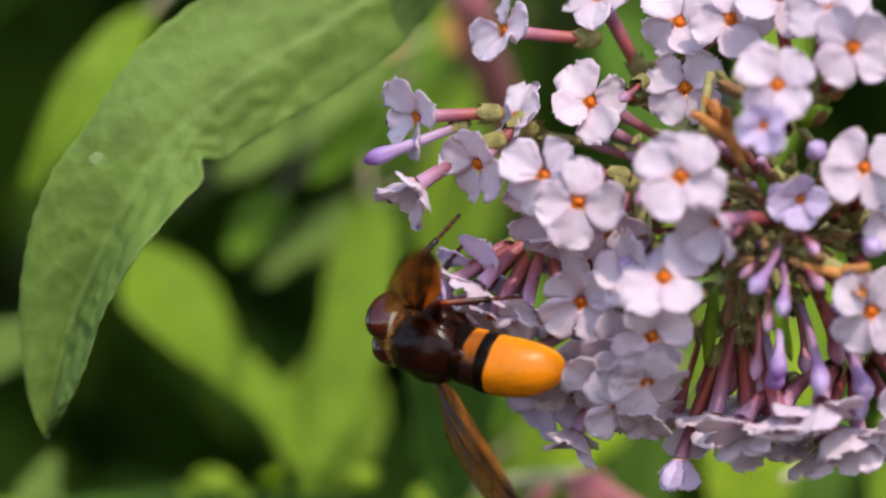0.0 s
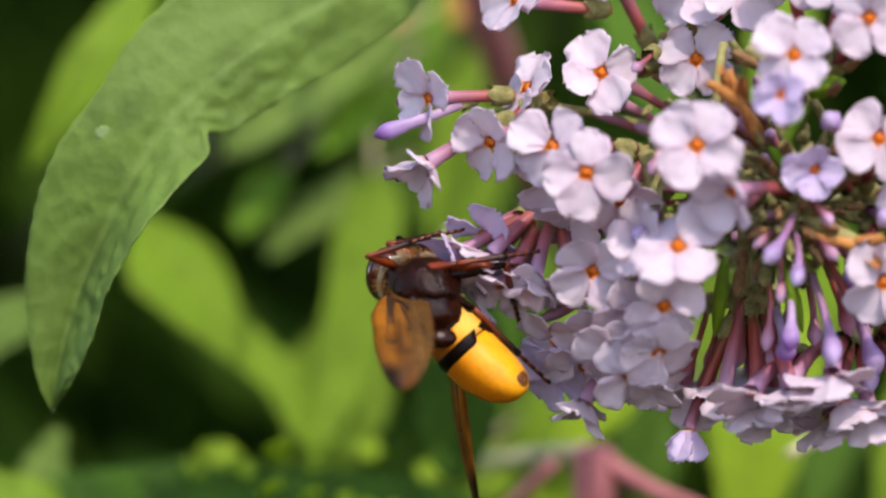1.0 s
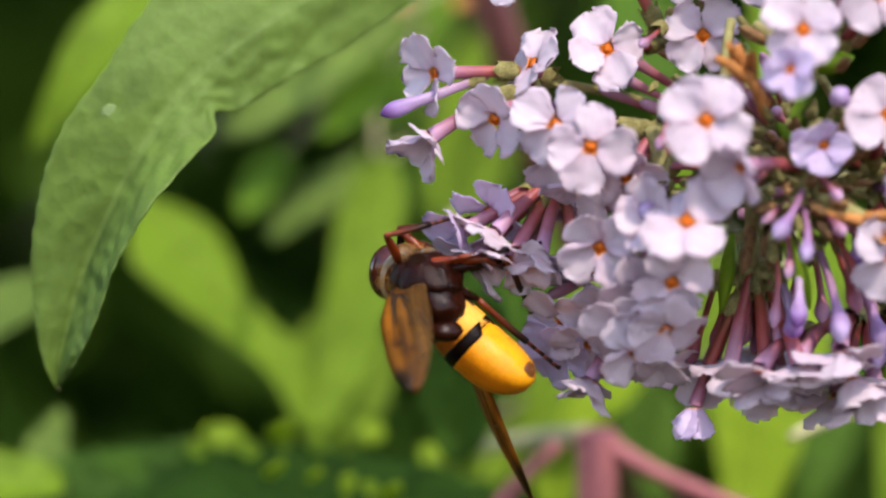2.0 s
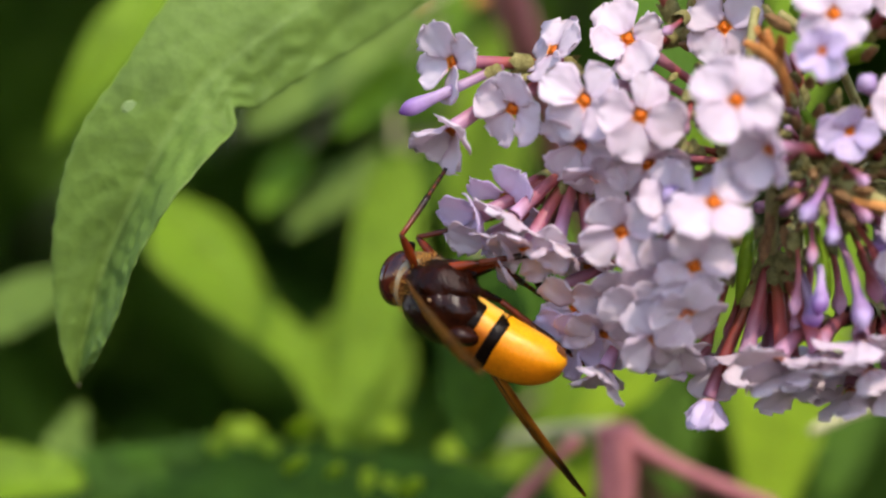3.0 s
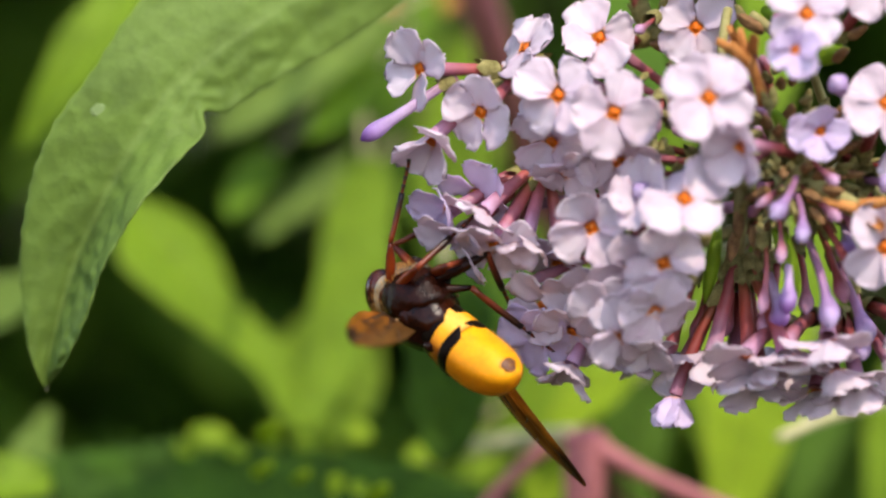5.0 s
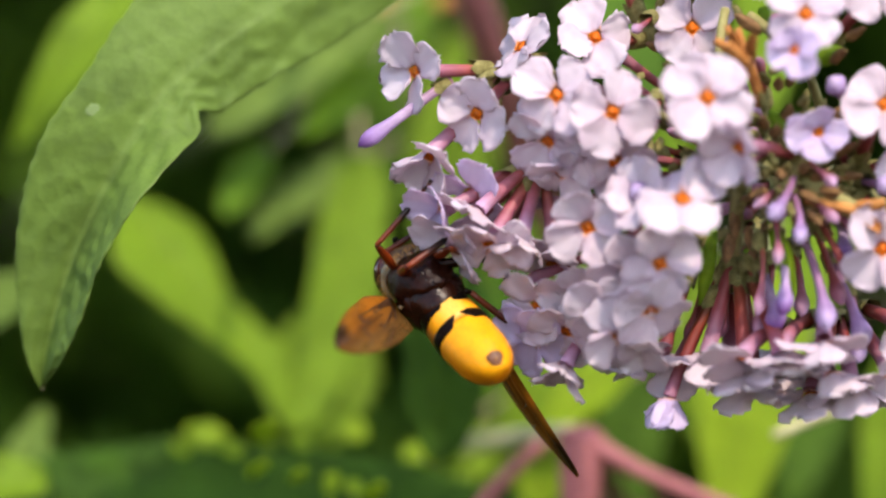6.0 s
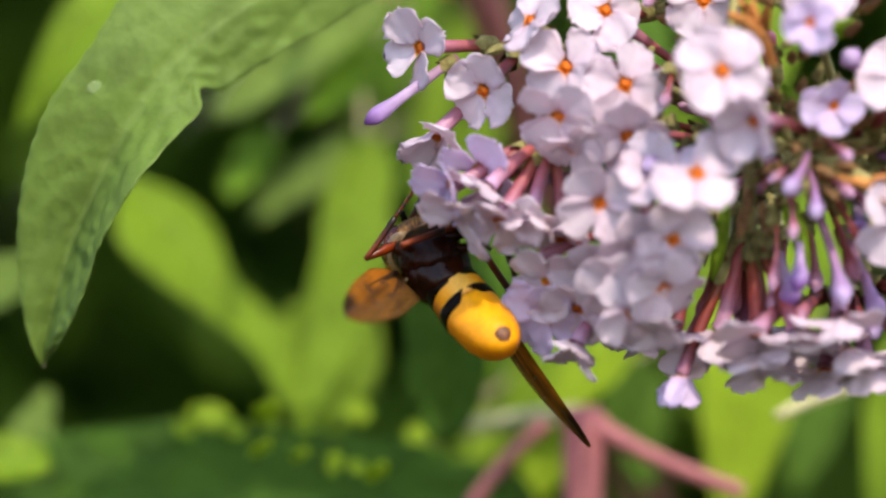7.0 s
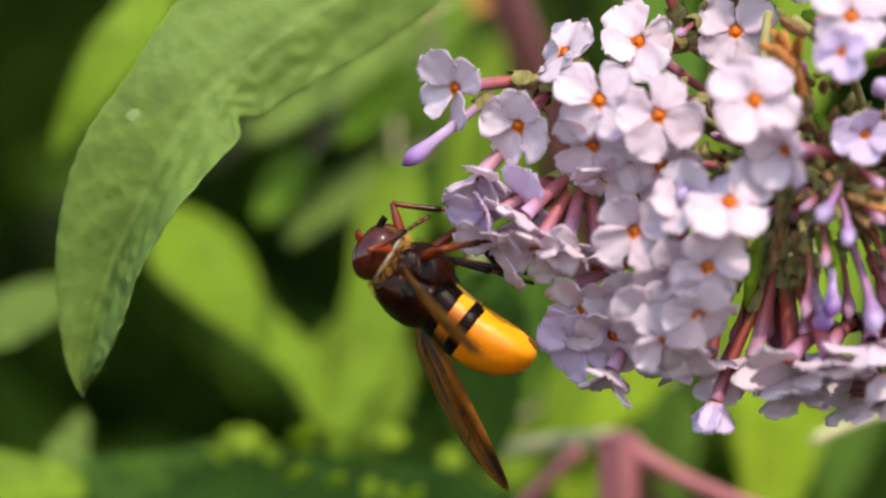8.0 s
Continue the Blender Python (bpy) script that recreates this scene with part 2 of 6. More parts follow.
# ---- leaves ----
def leaf(name, p, width, normal, material, label, fold=18, wave=0.4, seed=0, group="leaves of the bush", stalk=True, teeth=0.03, rows=34, cols=15, notch=None, scar=None, pucker=0.0, skew=0.8, full=0.75, halves=None, crests=0.0, fold_right=None):
    """A pointed leaf along the curve p (mm), with midrib, side veins, a toothed and wavy rim and some thickness."""
    rnd = Vector((seed * 3.7, seed * 1.3, seed * 0.7))
    base, curve = Vector(p[0]), spline if halves else bezier
    length = sum((curve(p, (i + 1) / 20)[0] - curve(p, i / 20)[0]).length for i in range(20))
    n0 = Vector(normal).normalized()

    def veins(s, c):
        side = (s * 11 - abs(c) * 2.2) % 1.0
        return max(0.0, 1 - abs(side - 0.5) * 9) * (1 - 0.5 * abs(c))

    def top(s, c):
        f = radians(fold)
        if fold_right and c < 0:
            u = min(1, max(0, (s - 0.36) / 0.22))
            f = radians(fold_right[0] + (fold_right[1] - fold_right[0]) * u * u * (3 - 2 * u))
        o, d = curve(p, s)
        n = (n0 - d * n0.dot(d)).normalized()
        across = d.cross(n)
        w = 0.5 * width * (math.sin(math.pi * min(1, s * 0.97 + 0.03) ** skew) ** full + 0.015)
        if halves:
            w = (spline([(r, l, 0) for r, l in halves], s)[0][0 if c < 0 else 1] + 0.08) / math.cos(f)
        w *= 1 + teeth * math.sin(s * length * 2.6 + seed) * abs(c) ** 3 + (0.05 if halves else 0.15) * noise.noise(Vector((s * 6, 2.0 * (c > 0), 0)) + rnd)
        if notch and c < 0:
            w *= 1 - notch[1] * math.exp(-((s - notch[0]) / 0.021) ** 2)
        lift = abs(c) * math.sin(f) * w + wave * noise.noise(Vector((s * 7, c * 1.5, 3)) + rnd) * abs(c)
        lift += 0.10 * width / 12 * (abs(math.sin((s * 11 - abs(c) * 2.2) * math.pi)) - 0.5) * min(1, abs(c) * 3) - 0.03 * width * max(0, 1 - abs(c) * 7)
        if c < 0:
            lift += pucker * (noise.noise(Vector((s * length * 0.55, c * 4.5, 7)) + rnd) + 0.6 * noise.noise(Vector((s * length * 1.3, c * 9, 2)) + rnd)) * min(1, -c * 4)
        if crests:
            lift += crests * (noise.noise(Vector((s * length * 0.23, c * 3.1, 7)) + rnd) + 0.5 * noise.noise(Vector((s * length * 0.5, c * 7, 2)) + rnd)) * min(1, abs(c) * 3)
        return o + across * (c * w * math.cos(f)) + n * lift - base

    def value(s, c):
        return max(0.7 * veins(s, c), 0.75 if abs(c) < 0.08 else 1.0 if abs(c) > 0.97 else 0.0)

    bm = sheet(top, n0 * 0.25, rows, cols, "vein", value)
    bmesh.ops.recalc_face_normals(bm, faces=bm.faces)
    ob = new(name)
    ob.location = base * MM
    tagged(ob, label, "leaf", group)
    part("blade", bm, material, ob)
    rib = sweep([Vector(q) - base - n0 * (0.06 * width + 0.25) for q in (p if not halves else [curve(p, k / 24)[0] for k in range(25)])], lambda t: 0.03 * width * (1 - 0.85 * t) + 0.05, 16, 6, along=curve)
    part("midrib", rib, STEM_PALE, ob)
    if scar:
        spot = bmesh.new()
        bmesh.ops.create_uvsphere(spot, u_segments=12, v_segments=8, radius=1)
        for v in spot.verts:
            v.co = Vector((v.co.x * 0.75, v.co.y * 0.04, v.co.z * 0.6)) * (1 + 0.3 * noise.noise(v.co * 2)) + top(*scar)
        part("leaf_scar", spot, SCAR, ob, "small pale scar on the leaf")
    if stalk:
        d = curve(p, 0)[1]
        part("leaf_stalk", sweep([-d * 6 - n0, -d * 3, Vector((0, 0, 0))], lambda t: 0.045 * width, 8, 8), STEM_PALE, ob)
    return ob


# ---- the flower panicle ----
PIVOT = Vector((31.0, 0.0, 2.0))
panicle = tagged(new("flower_panicle"), "drooping butterfly-bush flower head, pale lilac florets with orange throats", "flower")
panicle.location = at(PIVOT)


def petal_mesh(seed):
    rnd = Vector((seed * 5.1, seed * 2.3, 0))

    long, broad, curl = 3.35 * (1 + 0.12 * noise.noise(rnd)), 1 + 0.14 * noise.noise(rnd + Vector((3, 0, 0))), 0.55 + 0.9 * noise.noise(rnd + Vector((0, 5, 0)))

    def top(s, c):
        s2 = 0.012 + s * 0.972
        w = 0.75 + 1.30 * math.sin(min(1, s2 / 0.6) * math.pi / 2) ** 1.2 if s2 < 0.6 else 2.05 * max(0, 1 - ((s2 - 0.6) / 0.4) ** 2.4) ** 0.5
        edge = max(abs(c), s ** 3)
        ruffle = noise.noise(Vector((s * 3.2, c * 2.6, 0)) + rnd)
        crimp = noise.noise(Vector((s * 8, c * 7, 4)) + rnd) * edge ** 2
        erose = noise.noise(Vector((c * 6.5, 9, 0)) + rnd) + 0.6 * noise.noise(Vector((c * 15, 2, 0)) + rnd)
        x = long * s2 + 0.30 * erose * s ** 4
        z = 0.42 * c * c * math.sin(s * 2.4) - curl * s * s + 0.45 * ruffle * edge + 0.24 * crimp - 0.14 * math.exp(-(c * 5) ** 2) * (1 - 0.6 * s)
        return Vector((x, c * w * broad * (1 + 0.16 * crimp), z))

    bm = sheet(top, 0.06, 13, 13)
    me = bpy.data.meshes.new("petal")
    bm.transform(Matrix.Scale(MM, 4))
    bm.to_mesh(me)
    bm.free()
    me.shade_smooth()
    return me


def throat_mesh():
    bm = sweep([(0, 0, 0.0), (0, 0, 0.04), (0, 0, 0.09)], lambda t: 0.54 + 0.08 * t ** 1.5, 5, 16, 0.15, False)
    bm.faces.new([v for v in bm.verts][:16])
    me = bpy.data.meshes.new("throat")
    bm.transform(Matrix.Scale(MM, 4))
    bm.to_mesh(me)
    bm.free()
    me.materials.append(THROAT)
    me.shade_smooth()
    return me


def calyx_mesh():
    bm = bmesh.new()
    rows = []
    for z, r in ((0, 0.35), (0.5, 0.85), (1.4, 0.92), (2.3, 0.95)):
        rows.append([bm.verts.new((math.cos(a) * r, math.sin(a) * r, z + (0.35 * math.cos(4 * a) if z > 2 else 0))) for a in [k * math.pi / 8 for k in range(16)]])
    for a, b in zip(rows, rows[1:]):
        for k in range(16):
            bm.faces.new((a[k], a[(k + 1) % 16], b[(k + 1) % 16], b[k]))
    bm.faces.new(rows[0][::-1])
    me = bpy.data.meshes.new("calyx")
    bm.transform(Matrix.Scale(MM, 4))
    bm.to_mesh(me)
    bm.free()
    me.materials.append(CALYX)
    me.shade_smooth()
    return me


def coloured(me, material):
    me = me.copy()
    me.materials.append(material)
    return me


SHAPES = [petal_mesh(i) for i in range(14)]
PETALS = {"white": [coloured(m, WHITE) for m in SHAPES], "lilac": [coloured(m, LILAC) for m in SHAPES]}
THROAT_MESH, CALYX_MESH = throat_mesh(), calyx_mesh()
dice = random.Random(4)


def floret(mouth, way, node, spin=0, tilt=8, size=1.0, hue="white", tube=TUBE, reach=9.0):
    """An open floret: a four-sided tube from the cluster's node, an orange throat, four crimped petals, a calyx.
    tilt: how far the petals lean forward (a bell has about 45)."""
    m = Vector(mouth) - PIVOT
    w = Vector(way).normalized()
    nd = Vector(node) - PIVOT
    gap = nd - m
    foot = m + gap.normalized() * min(gap.length, reach)
    ob = new("floret")
    ob.parent, ob.matrix_basis = panicle, facing(m, w, spin)
    inv = ob.matrix_basis.inverted()
    ends = [inv @ (at(v)) / MM for v in (foot, foot.lerp(m - w * 2.5, 0.6), m - w * 0.2)]
    stem = sweep(ends, lambda t: (0.50 + 0.18 * t + 0.07 * max(0, t - 0.85) / 0.15) * size, 10, 8, 0.05, 'foot')
    part("flower_tube", stem, tube, ob)
    again("calyx", CALYX_MESH, ob, facing(ends[0], ends[1] - ends[0], 20))
    again("throat", THROAT_MESH, ob, Matrix.Scale(0.88 * size, 4))
    for k in range(4):
        lean, roll = tilt + dice.gauss(0, 15), dice.gauss(0, 11)
        pm = Matrix.Rotation(radians(90 * k + dice.uniform(-10, 10)), 4, "Z") @ Matrix.Translation(at((0.46 * size, 0, 0.02 * k))) @ Matrix.Rotation(radians(-lean), 4, "Y") @ Matrix.Rotation(radians(roll), 4, "X") @ Matrix.Scale(size * dice.uniform(0.92, 1.06), 4)
        again("petal", dice.choice(PETALS[hue]), ob, pm)
    return ob


def bud(tip, foot, thick=1.0, material=BUD, swell=0.62):
    """A closed bud: a slim tube that swells to a rounded end."""
    a, b = Vector(foot) - PIVOT, Vector(tip) - PIVOT
    ob = new("bud")
    ob.parent, ob.matrix_basis = panicle, facing(a, b - a)
    long, thick = (b - a).length, 0.86 * thick

    def radius(t):
        bulge = math.exp(-((t - 0.86) / 0.13) ** 2)
        return thick * (0.42 + 0.14 * t + swell * bulge) * (math.sqrt(max(0.02, 1 - ((t - 0.86) / 0.14) ** 2)) if t > 0.86 else 1)

    part("bud_tube", sweep([(0, 0, 0), (0.1 * long, 0, long * 0.5), (0, 0, long)], radius, 22, 12, 0.09), material, ob)
    again("calyx", CALYX_MESH, ob, Matrix.Scale(0.8, 4))
    return ob


def stalk(points, r0, r1, name="flower_stalk", material=STALK):
    pts = [Vector(q) - PIVOT for q in points]
    return part(name, sweep(pts, lambda t: r0 + (r1 - r0) * t, 12, 8), material, panicle)


def bract(points, wide):
    """A slim green leaflet among the flower stalks."""
    pts = [Vector(q) - PIVOT for q in points]
    ob = part("bract", sweep(pts, lambda t: wide * (0.15 + math.sin(math.pi * min(1, t * 0.96 + 0.04)) ** 0.8), 10, 6), LEAF_LIT, panicle, "slim fresh green bract")
    return ob


def capsule(where, way, size=1.0, material=SEED):
    """A spent calyx with a shrunken brown capsule."""
    bm, size = bmesh.new(), 0.8 * size
    bmesh.ops.create_uvsphere(bm, u_segments=12, v_segments=9, radius=1)
    for v in bm.verts:
        fat = 0.55 * (1 - 0.3 * v.co.z) * (1 + 0.22 * math.cos(4 * math.atan2(v.co.y, v.co.x)) * (1 + v.co.z))
        v.co = Vector((v.co.x * fat, v.co.y * fat, v.co.z * 1.75)) * size * (1 + 0.25 * noise.noise(v.co * 2.2 + Vector(where)))
    ob = part("seed_capsule", bm, material, panicle)
    ob.matrix_basis = facing(Vector(where) - PIVOT, way)
    return ob


def withered(where, way, size=1.0):
    """A dried, rolled floret."""
    ob = new("withered_floret")
    ob.parent, ob.matrix_basis = panicle, facing(Vector(where) - PIVOT, way)
    part("flower_tube", sweep([(0, 0, -5), (0.4, 0, -2), (0, 0, 0)], lambda t: 0.4 + 0.15 * t, 6, 7), WITHERED, ob)
    for k in range(3):
        def top(s, c, k=k):
            a = c * 1.9
            return Vector((0.3 + 0.65 * math.sin(a) * (1 - 0.4 * s), 0.65 * math.cos(a) * (1 - 0.4 * s) - 0.2, 2.6 * s + 0.3 * noise.noise(Vector((s * 4, c * 3, k)))))
        piece = part("petal", sheet(top, 0.1, 7, 7), WITHERED, ob)
        piece.matrix_basis = Matrix.Rotation(radians(120 * k), 4, "Z") @ Matrix.Rotation(radians(25), 4, "Y") @ Matrix.Scale(size, 4)
    return ob


# the main axis, which joins the head to its branch
stalk([(101.20, 100.00, -12.62), (57.59, 30.00, 1.13), (42.23, 13.00, 4.71), (33.68, 10.00, 6.21)], 1.5, 1.0, "main_axis")
# left cluster
node = (10.92, 4.00, 16.22)
stalk([(37.34, 16.00, 5.79), (24.18, 14.00, 13.54), node], 0.6, 0.4)
floret_tip = floret((1.80, 0.00, 16.40), (-0.69, -0.73, -0.05), node, spin=20, tilt=14, tube=TUBE_RED, reach=8.0)
bud_tip = bud((-3.10, 0.00, 11.80), (6.08, 2.00, 16.04), thick=1.2, swell=0.26)
floret_low = floret((1.60, 0.00, 10.20), (-0.46, -0.52, -0.72), node, spin=30, tilt=38, size=1.08)
floret_side = floret((7.03, -1.00, 12.22), (-0.39, -0.87, -0.31), node, spin=60, tilt=12)
floret((10.86, 2.00, 17.75), (-0.58, -0.58, 0.58), node, spin=10, tilt=10)
floret((10.13, 3.00, 25.56), (-0.64, -0.70, 0.32), (20.0, 6.0, 24.0), spin=15, tube=TUBE_RED)
capsule((8.12, 3.00, 15.17), (-0.88, -0.33, -0.33), 0.85, CALYX)
# upper cluster
node = (22.58, 9.00, 19.00)
stalk([(37.34, 16.00, 5.79), (30.92, 14.00, 15.10), node], 0.6, 0.4)
floret((17.54, 3.00, 18.70), (-0.12, -0.99, 0.12), node, spin=20, tilt=6, tube=TUBE_RED)
floret((26.09, 2.00, 19.56), (0.00, -1.00, 0.10), node, spin=45, tilt=6)
floret((25.81, 3.00, 25.46), (0.00, -0.93, 0.36), node, spin=30, tilt=6)
floret((30.55, 0.00, 25.55), (0.30, -0.90, 0.30), node, spin=0, tube=TUBE_RED)
floret((18.60, 6.00, 28.00), (-0.33, -0.67, 0.67), node, spin=0, tube=TUBE_RED)
capsule((21.47, 3.00, 15.17), (-0.30, -0.90, -0.30), 0.80, CALYX)
capsule((23.18, 2.00, 21.67), (0.10, -0.87, 0.48), 0.80, CALYX)
capsule((23.05, 4.00, 17.99), (-0.70, -0.70, 0.12), 1.00)
capsule((30.47, -4.00, 19.59), (-0.81, -0.30, 0.51), 1.10)
capsule((29.81, -3.00, 20.39), (-0.55, -0.33, 0.77), 0.85, CALYX)
capsule((33.55, 0.00, 21.30), (0.55, -0.33, 0.77), 1.00)
# middle cluster
node = (22.61, 1.00, 12.08)
stalk([(37.15, 14.00, 5.76), (28.91, 8.00, 9.25), node], 0.6, 0.4)
floret_near = floret((13.48, -6.00, 12.99), (-0.24, -0.96, 0.12), node, spin=50, tilt=8, size=1.08)
floret_mid = floret((18.20, -9.00, 11.52), (0.12, -0.99, -0.12), node, spin=70, tilt=8, size=1.08)
floret((19.05, -3.00, 7.49), (0.05, -0.80, -0.60), node, spin=10, tilt=8, tube=TUBE_RED)
floret((13.23, -2.00, 9.25), (-0.40, -0.74, -0.54), node, spin=40, tilt=10, tube=TUBE_RED)
floret((26.21, -13.00, 12.74), (0.05, -1.00, 0.05), node, spin=50, tilt=6, size=1.08)
capsule((22.81, -4.00, 8.95), (-0.21, -0.83, -0.52), 0.80, CALYX)
capsule((22.37, -3.00, 11.21), (0.11, -0.97, 0.22), 0.80, CALYX)
capsule((24.04, -4.00, 6.98), (0.11, -0.97, 0.22), 0.85, CALYX)
stalk([(21.30, 0.00, 11.55), (21.99, -1.00, 9.03), (22.18, -2.00, 5.52)], 0.80, 0.70)
# inner cluster
node = (22.61, 1.00, 5.57)
stalk([(36.96, 12.00, 5.21), (28.91, 8.00, 5.67), node], 0.6, 0.4)
floret((16.53, -6.00, 1.67), (-0.18, -0.94, -0.30), node, spin=25, tilt=8, tube=TUBE_RED)
floret((19.98, -6.00, -1.92), (0.10, -0.82, -0.56), node, spin=10, tilt=8)
floret((24.25, -12.00, 4.10), (0.12, -0.90, 0.42), node, spin=35, tilt=4, size=1.1)
floret((21.15, -7.00, 4.37), (-0.50, -0.75, 0.42), node, spin=15, tilt=20)
floret((18.06, -5.00, -5.62), (-0.10, -0.70, -0.70), node, spin=50, tilt=8)
floret((22.70, -8.00, -1.42), (0.10, -0.96, -0.25), node, spin=20, tilt=10)
floret((21.98, -7.00, -5.59), (0.15, -0.81, -0.56), node, spin=60, tilt=12)
floret((19.39, -6.00, -7.72), (-0.10, -0.78, -0.62), node, spin=35, tilt=12, size=0.95)
bud((20.36, -8.00, 4.45), (22.68, -2.00, 7.01), thick=0.86, material=BUD_PALE)
capsule((26.79, -7.00, 4.47), (0.47, -0.84, 0.28), 0.80, CALYX)
# drooping cluster
node = (12.94, 4.00, 7.63)
stalk([(37.15, 14.00, 5.24), (24.05, 12.00, 9.34), node], 0.6, 0.4)
floret((6.59, 2.00, 4.68), (-0.52, -0.63, -0.58), node, spin=35, tilt=14, hue='lilac')
floret_foot = floret((4.11, 1.00, 3.06), (-0.84, -0.26, -0.47), node, spin=20, tilt=22, hue='lilac')
floret((7.18, -1.00, 2.94), (-0.46, -0.36, -0.81), node, spin=45, tilt=18, tube=TUBE_RED)
floret((11.05, 0.00, 0.80), (-0.26, -0.26, -0.93), node, spin=20, tilt=15, tube=TUBE_RED)
floret((5.06, 1.00, 0.45), (-0.55, -0.35, -0.75), node, spin=30, tilt=14, size=1.05)
floret((8.28, -1.00, 0.05), (-0.25, -0.66, -0.71), node, spin=10, tilt=12, size=1.05, tube=TUBE_RED)
floret((9.15, 4.00, 0.05), (-0.31, 0.10, -0.94), node, spin=5, tilt=10)
floret((13.88, 2.00, -1.46), (-0.16, -0.42, -0.89), node, spin=65, tilt=10, tube=TUBE_RED)
floret((14.51, -1.00, 6.53), (-0.20, -0.61, -0.76), node, spin=30, tilt=10, tube=TUBE_RED)
# lower cluster
node = (20.57, 5.00, -2.48)
stalk([(37.15, 14.00, 4.20), (28.03, 10.00, 1.08), node], 0.6, 0.4)
floret((12.58, 1.00, -5.21), (-0.62, -0.70, -0.35), node, spin=20, tilt=16, tube=TUBE_DARK)
floret((12.37, 2.00, -7.99), (-0.50, -0.66, -0.56), node, spin=50, tilt=20, hue='lilac', tube=TUBE_DARK)
floret((15.05, 0.00, -7.45), (-0.47, -0.57, -0.67), node, spin=15, tilt=8, tube=TUBE_DARK)
floret((15.05, 0.00, -10.60), (-0.28, -0.22, -0.93), node, spin=45, tilt=48, tube=TUBE_RED, reach=7)
floret((20.77, 4.00, -10.06), (0.00, -0.47, -0.88), node, spin=20, tilt=5, tube=TUBE_DARK)
floret((21.17, -4.00, -8.46), (-0.16, -0.38, -0.91), node, spin=40, tilt=25, size=0.85)
floret((21.21, -6.00, -4.87), (0.21, -0.83, -0.52), node, spin=15, tilt=15, size=0.95)
floret((16.21, -2.00, -3.93), (-0.20, -0.61, -0.76), node, spin=0, tilt=10)
# hanging cluster
node = (30.21, 2.00, 0.05)
stalk([(36.96, 12.00, 4.70), (32.82, 6.00, 3.10), node], 0.6, 0.4)
floret((24.20, 0.00, -13.25), (-0.10, -0.15, -0.98), node, spin=30, tilt=84, size=0.85, hue='lilac', reach=11, tube=TUBE_DARK)
floret((27.55, 0.00, -9.45), (-0.10, 0.18, -0.98), node, spin=20, tilt=22, size=1.12, reach=10, tube=TUBE)
floret((25.57, 4.00, -10.08), (-0.25, 0.25, -0.94), node, spin=50, tilt=22, size=1.12, reach=10, tube=TUBE_DARK)
floret((30.56, -3.00, -10.75), (0.00, 0.12, -0.99), node, spin=10, tilt=22, size=1.12, reach=10, tube=TUBE_DARK)
floret((33.51, -6.00, -9.42), (0.10, -0.10, -0.99), node, spin=45, tilt=22, size=1.12, reach=10, tube=TUBE_DARK)
floret((31.97, 2.00, -11.92), (0.10, 0.22, -0.97), node, spin=45, tilt=22, size=1.12, reach=10, tube=TUBE_DARK)
floret((29.95, 5.00, -8.99), (0.00, 0.24, -0.97), node, spin=0, tilt=22, size=1.12, reach=10, tube=TUBE_DARK)
bud((33.10, -5.00, -7.10), (31.63, -2.00, -0.70), thick=0.95)
bud((30.80, 0.00, -9.95), (30.63, 1.00, -0.45), thick=0.6, material=TUBE_DARK)
bud((28.63, 1.00, -7.97), (29.46, 2.00, -0.45), thick=0.6, material=TUBE_DARK)
bud((26.01, 3.00, -8.52), (28.03, 3.00, -0.45), thick=0.7, material=TUBE_DARK)
bud((23.55, 4.00, -10.06), (26.66, 5.00, -1.47), thick=0.7, material=TUBE_DARK)
bud((31.80, -3.00, -7.89), (30.72, -1.00, -0.45), thick=0.6, material=TUBE_RED)
capsule((29.56, -3.00, 2.03), (0.00, -0.41, -0.91), 1.00)
capsule((29.90, -5.00, 3.50), (0.19, -0.86, 0.48), 0.80, CALYX)
capsule((29.15, -2.00, 0.05), (-0.20, -0.40, -0.90), 1.10)
capsule((31.05, -3.00, 0.55), (0.20, -0.40, -0.90), 1.10)
stalk([(30.06, -3.00, 8.98), (29.81, -3.00, 5.01), (29.72, -1.00, -0.45)], 0.70, 0.60)
# heart of buds
node = (33.94, -4.00, 5.49)
stalk([(37.79, 10.00, 5.19), (36.09, 3.00, 5.34), node], 0.6, 0.4)
bud((31.66, -13.00, 2.46), (34.49, -6.00, 6.94), thick=0.78, material=BUD_PALE)
bud((34.17, -13.00, 0.43), (34.00, -6.00, 5.46), thick=0.7, material=BUD_PALE)
bud((37.14, -9.00, -7.03), (34.92, -4.00, 2.03), thick=0.9, material=BUD_PALE)
bud((33.32, -8.00, -5.82), (33.19, -4.00, 2.03), thick=0.9, material=BUD)
bud((35.61, -2.00, -5.92), (34.80, 0.00, 1.05), thick=0.7, material=TUBE_RED)
bud((41.11, -4.00, -8.36), (37.60, -2.00, 0.05), thick=0.94, material=BUD_PALE)
capsule((31.53, -10.00, 6.28), (-0.10, -0.98, 0.20), 0.85, CALYX)
capsule((32.26, -9.00, 7.61), (-0.31, -0.72, 0.62), 0.80, CALYX)
capsule((33.48, -9.00, 6.88), (0.10, -0.95, 0.29), 0.85, CALYX)
capsule((35.04, -8.00, 6.90), (0.29, -0.95, 0.10), 1.00)
capsule((31.12, -8.00, 4.70), (-0.59, -0.78, -0.20), 1.00)
capsule((32.74, -9.00, 4.93), (0.00, -1.00, 0.00), 0.80, CALYX)
capsule((35.52, -8.00, 4.45), (0.51, -0.81, -0.30), 1.00)
capsule((33.72, -9.00, 3.46), (0.20, -0.78, -0.59), 0.85, CALYX)
